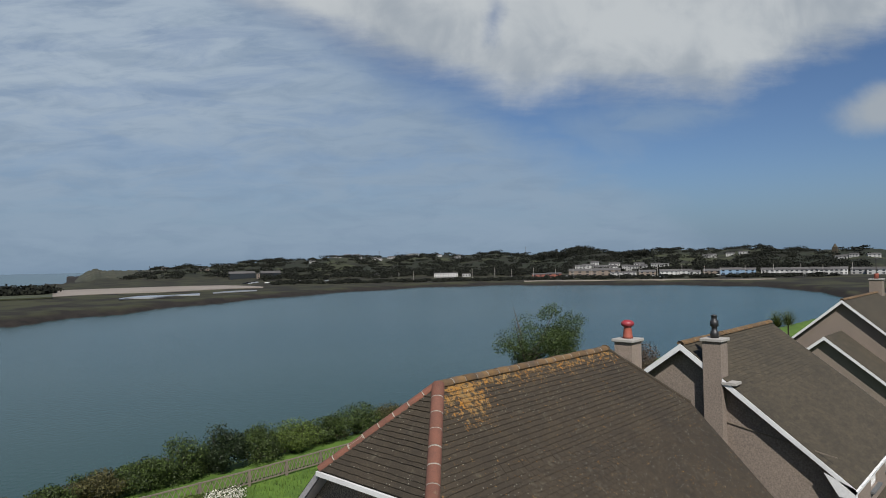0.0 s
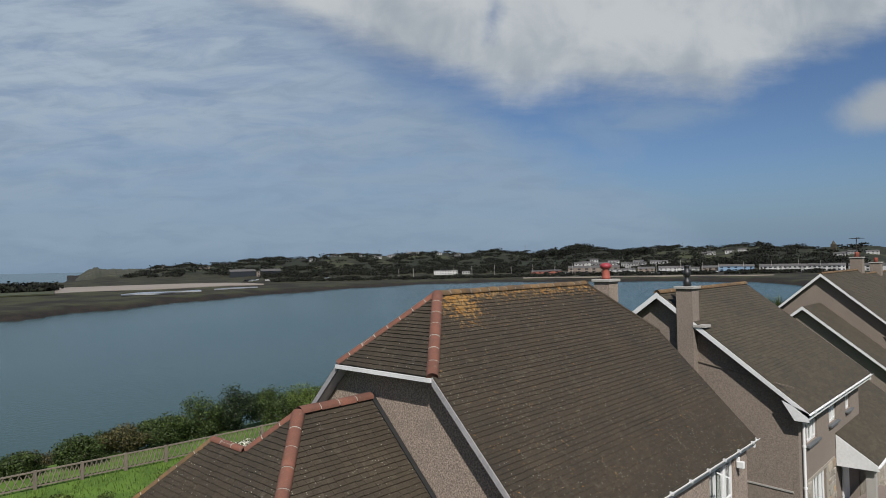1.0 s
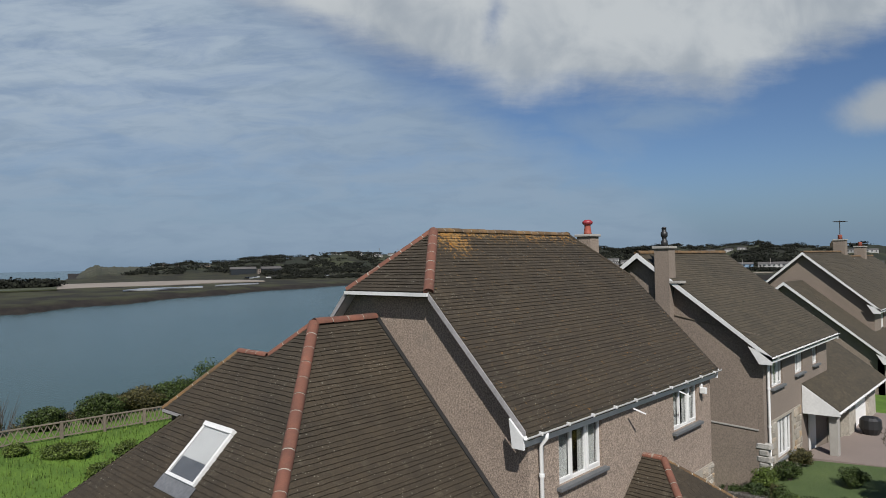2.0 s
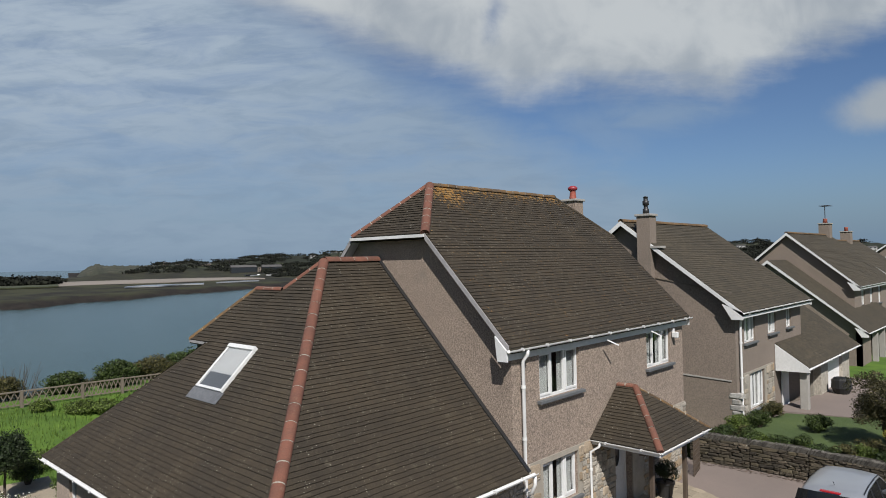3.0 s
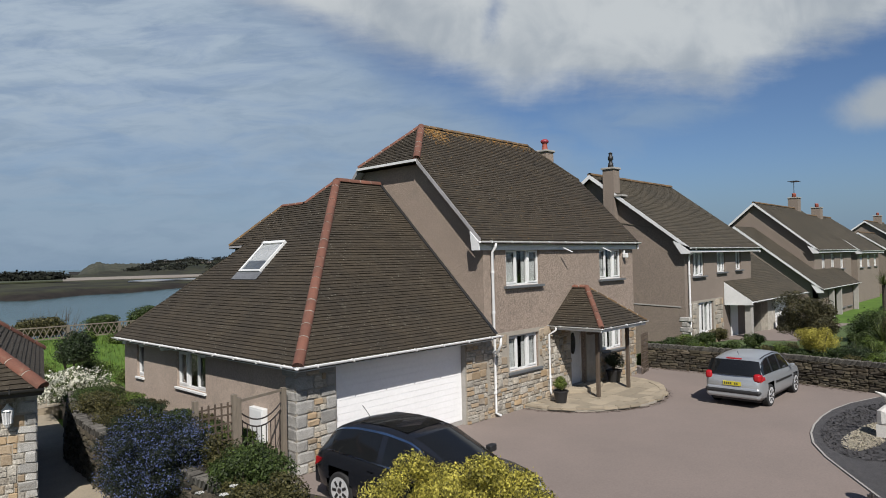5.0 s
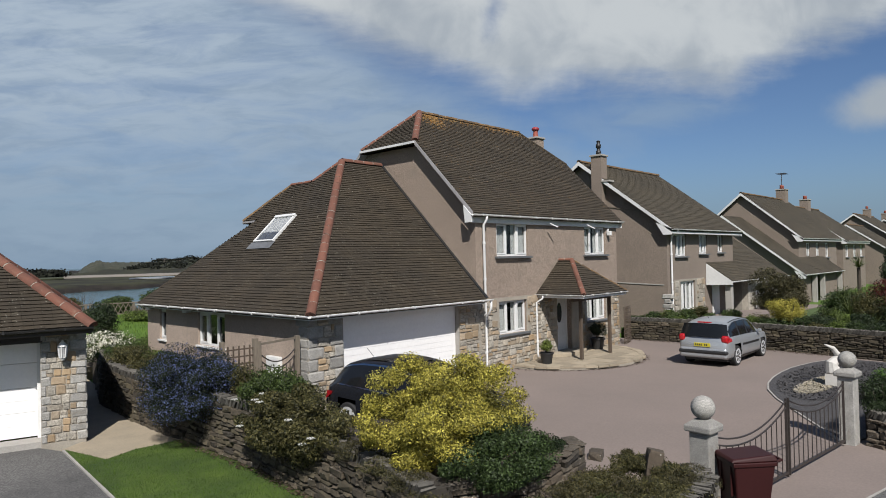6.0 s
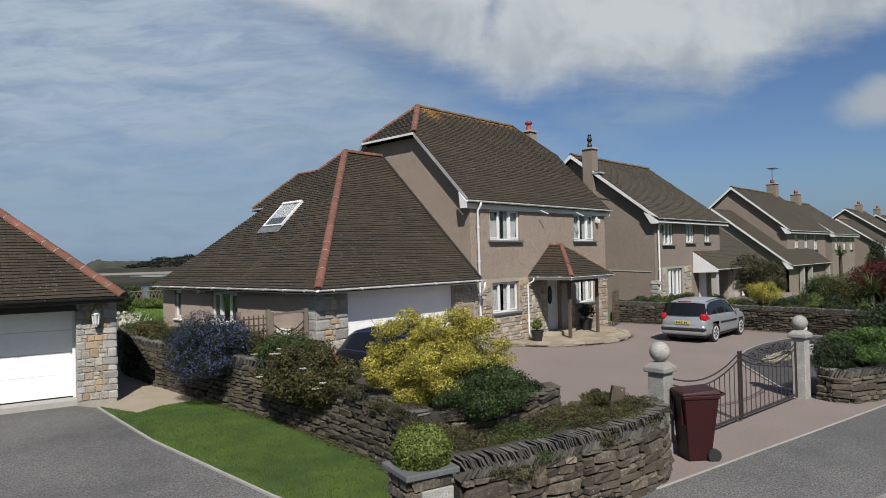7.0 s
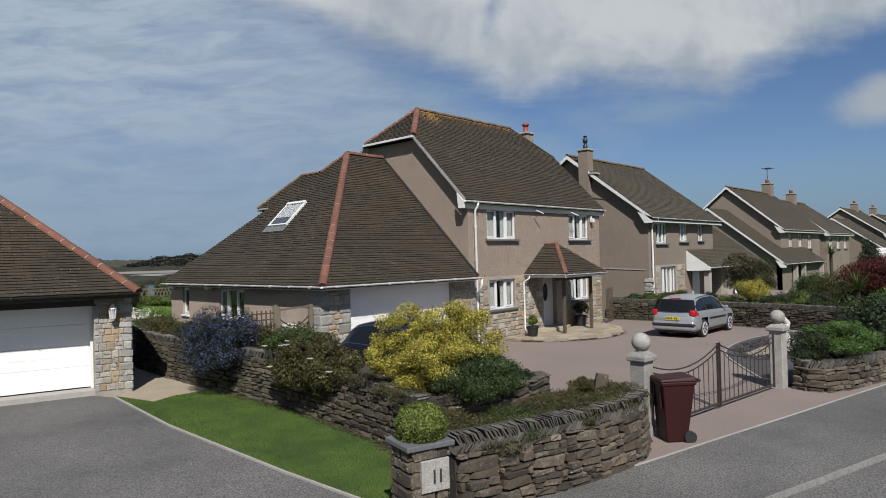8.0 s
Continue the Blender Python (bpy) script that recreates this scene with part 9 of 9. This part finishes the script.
def far_house(az, r, w, d, h, roof_h, turn, wall="town_wall", roof="town_roof", windows=3, storeys=2, label="pale rendered house across the water", zoff=0.0, name="house"):
    x, y, z = ground_at(az, r)
    z += zoff
    h, roof_h = h * 0.62, roof_h * 0.62
    t = thing(name, (x, y, z), label, "house", "town across the water")
    m = pose(x, y, z, 0, 0, HEADING - az - 90 + turn)
    MB().box(-w / 2, -d / 2, -2.0, w / 2, d / 2, h, m).make("wall", M[wall], t)
    if roof_h:
        rf = MB()
        e = 0.3
        v = [(-w / 2 - e, -d / 2 - e, h - 0.1), (w / 2 + e, -d / 2 - e, h - 0.1), (w / 2 + e, d / 2 + e, h - 0.1), (-w / 2 - e, d / 2 + e, h - 0.1), (-w / 2 - e, 0, h + roof_h), (w / 2 + e, 0, h + roof_h)]
        rf.add([m @ Vector(p) for p in v], [(0, 1, 5, 4), (2, 3, 4, 5), (0, 4, 3), (1, 2, 5), (3, 2, 1, 0)])
        rf.make("roof", M[roof], t)
    else:
        MB().box(-w / 2 - 0.3, -d / 2 - 0.3, h, w / 2 + 0.3, d / 2 + 0.3, h + 0.35, m).make("roof", M[roof], t)
    for s in range(storeys):
        zc = h * (s + 0.5) / storeys
        for k in range(windows):
            xc = -w / 2 + w * (k + 0.5) / windows
            MB().box(xc - w / windows * 0.2, -d / 2 - 0.06, zc - h / storeys * 0.22, xc + w / windows * 0.2, -d / 2 + 0.02, zc + h / storeys * 0.25, m).make("window", M["dark_glass"], t)
    return t


# waterside town: sheds by the shore, a terrace along the front, villas up the slope
def seen_from_drive(px):
    """Bearing of a place that lies px thousandths right of the camera's axis."""
    return math.degrees(math.atan(px / 1000))


for px, r, w, hgt, roof_h, wall, n in ((148, 575, 14, 4.5, 1.5, "brick_red", 3), (170, 580, 12, 5, 1.5, "brick_red", 2), (215, 600, 26, 7.5, 3, "render_far", 4), (250, 610, 24, 7.5, 3, "render_far", 4), (275, 600, 22, 4, 1.5, "town_wall", 5), (312, 596, 14, 5, 2.5, "render_far", 3), (345, 590, 15, 5.5, 2.5, "town_wall", 4), (365, 592, 16, 5.5, 2.5, "town_wall", 4), (385, 588, 9, 4.5, 2, "town_wall", 2), (412, 600, 14, 5, 2.5, "render_far", 3), (440, 590, 16, 6.5, 2.5, "blue_shed", 3), (464, 592, 14, 6, 2.5, "blue_shed", 3), (640, 560, 12, 6, 2.5, "town_wall", 3), (665, 555, 12, 6, 2.5, "town_wall", 3)):
    far_house(seen_from_drive(px), r, w, 9, hgt, roof_h, rt2.uniform(-8, 8), wall=wall, windows=n, label="waterside building under a slate roof")
for i in range(17):
    far_house(seen_from_drive(492 + i * 7.6), 560, 4.9, 8, rt2.uniform(6.2, 6.8), 2.4, 0, windows=2, label="white terraced house facing the estuary")
for px, r in ((210, 720), (222, 735), (236, 715), (245, 722), (258, 730), (280, 742), (292, 725), (305, 735), (325, 740), (338, 728), (232, 790), (262, 800), (300, 790)):
    far_house(seen_from_drive(px), r, rt2.uniform(8, 13), 8, 5.5, 2.4, rt2.uniform(-12, 12), windows=3, zoff=1.5, label="pale house on the hillside")
for px, r in ((405, 980), (412, 990), (440, 1000), (460, 960), (610, 900), (618, 910), (630, 905), (660, 880)):
    far_house(seen_from_drive(px), r, rt2.uniform(8, 13), 8, 5, 2.4, rt2.uniform(-15, 15), windows=3, label="pale house high on the hillside")
for i in range(16):
    az = rt2.uniform(-12, 2)
    far_house(az, rt2.uniform(1080, 1200), rt2.uniform(7, 12), 8, 4.5, 2.5, rt2.uniform(-20, 20), windows=2, label="pale house on the skyline")
for i in range(5):
    az = rt2.uniform(-25, -16)
    far_house(az, rt2.uniform(1000, 1100), rt2.uniform(7, 11), 7, 3.5, 2, rt2.uniform(-20, 20), wall="render_far", windows=2, label="small house among the dunes")
far_house(0.2, 640, 23, 10, 6.4, 0, 0, windows=9, storeys=2, label="flat-roofed white commercial building")
far_house(2.0, 645, 8, 7, 4.5, 0, 0, windows=3, storeys=1, label="small flat-roofed white annexe building")
far_house(-2.6, 1120, 18, 8, 7, 2, 0, windows=4, label="white house high on the hill")
far_house(-17.2, 720, 26, 14, 9, 3.5, 8, wall="dark_glass", windows=6, label="long grey industrial building")
far_house(-14.9, 716, 20, 14, 8, 3.5, 8, wall="dark_glass", windows=6, label="long grey industrial building")
far_house(-15.9, 705, 3, 6, 8, 0, 8, wall="render_far", windows=1, label="pale gable of the industrial building")
tower = ground_at(31.0, 1000)
ct = thing("church_tower", tower, "far square church tower on the skyline", "tower")
MB().box(tower[0] - 3, tower[1] - 3, tower[2] - 5, tower[0] + 3, tower[1] + 3, tower[2] + 10).make("tower", M["tile_far"], ct)
MB().lathe(tower[0], tower[1], [(2.8, tower[2] + 10), (1.4, tower[2] + 13), (0.2, tower[2] + 15)], 8).make("spire", M["tile_far"], ct)

# embankment road, poles and masts
for i in range(22):
    az = -4 + i * 1.7 + rt2.uniform(-0.4, 0.4)
    x, y, z = ground_at(az, 540 + rt2.uniform(-20, 40))
    MB().tube([(x, y, z - 1), (x, y, z + rt2.uniform(7, 10))], 0.16, 5).make("lamp_post", M["concrete"], None)
for o in [q for q in scene.objects if q.name.startswith("lamp_post")]:
    tagged(o, "slender pale street lamp post across the water", "lamp post", "far lamp posts")
for i, az in enumerate((-7.4, -6.6, -5.6, -4.0, -3.2, 7.2, 20.2)):
    x, y, z = ground_at(az, 1230)
    hgt = (9, 8, 13, 9, 8, 14, 10)[i]
    ms = thing("mast", (x, y, z), "slim lattice mast on the hilltop", "mast", "hilltop masts")
    MB().tube([(x, y, z - 2), (x, y, z + hgt)], [0.35, 0.18], 5).make("pole", M["lead"], ms)
    for zz in (0.75, 0.9):
        MB().beam((x - 1.2, y + 1.2, z + hgt * zz), (x + 1.2, y - 1.2, z + hgt * zz), 0.25, 0.25).make("crossarm", M["lead"], ms)
# parked cars along the embankment
for i in range(26):
    az = rt2.choice([rt2.uniform(-17, -10), rt2.uniform(10, 30)])
    x, y, z = ground_at(az, rt2.uniform(530, 585))
    m = pose(x, y, z, 0, 0, HEADING - az - 90 + rt2.uniform(-30, 30))
    cc = thing("parked_car", (x, y, z), "small parked car on the far embankment", "car", "far parked cars")
    pm = rt2.choice(("white_paint", "silver", "dark_paint", "white_paint"))
    bevel(MB().box(-2.1, -0.85, 0.25, 2.1, 0.85, 0.95, m).make("body", M[pm], cc), 0.15)
    bevel(MB().box(-1.4, -0.75, 0.95, 1.0, 0.75, 1.45, m).make("cabin", M["car_glass"], cc), 0.2)


def wood(label, az0, az1, r0, r1, n, size, seed, leaf=1.3, mat="far", per=260, hgt=(4, 9)):
    """Far trees and scrub: many ragged clumps of leaves over the slopes, as one mass."""
    rng = np.random.default_rng(seed)
    az, r = rng.uniform(az0, az1, n), rng.uniform(r0, r1, n)
    th = np.radians(HEADING - az)
    x, y = EYE0[0] + r * np.cos(th), EYE0[1] + r * np.sin(th)
    z = land(x, y)
    quads = []
    for i in range(n):
        s, h = rng.uniform(0.7, 1.5) * size, rng.uniform(*hgt)
        quads.append(leaf_cloud((x[i], y[i], z[i] + h * 0.45), (s, s, h * 0.6), per, leaf, seed * 1000 + i, lumps=9, lump=0.5, flat=-0.9, aspect=0.8))
    ob = fast_quads("woodland", np.concatenate(quads), LEAF[mat], None, label, "stuff")
    ob["category"] = "woodland"


wood("dark scrub and trees over the far hillside", -26, 33, 760, 1240, 620, 11, 7, leaf=2.0, per=110, hgt=(2.5, 6))
wood("dark trees at the foot of the hill", -16, 32, 640, 780, 300, 8, 8, leaf=1.6, per=140, hgt=(2.5, 6))
wood("clumps of tall trees on the skyline", 8.5, 12.5, 1000, 1080, 26, 11, 9, leaf=2.2, per=260, hgt=(9, 14))
wood("clumps of tall trees on the skyline", 14.5, 17.5, 1000, 1080, 20, 11, 10, leaf=2.2, per=260, hgt=(7, 11))
wood("bushes along the embankment", -15, 31, 500, 550, 320, 4, 11, leaf=1.2, per=90, hgt=(1.2, 3))
wood("low trees at the estuary mouth", -40, -31.2, 420, 470, 60, 8, 12, leaf=1.8, per=160, hgt=(3, 6))
wood("clipped trees among the town", 20, 33, 600, 700, 40, 7, 13, leaf=1.6, per=160, hgt=(6, 10))
shore_patch("spit", "green spit at the estuary mouth", -60, -31.0, lambda t: 335 + 40 * t, lambda t: 520 + 5 * math.sin(9 * t), -1.5, "marsh", "land")
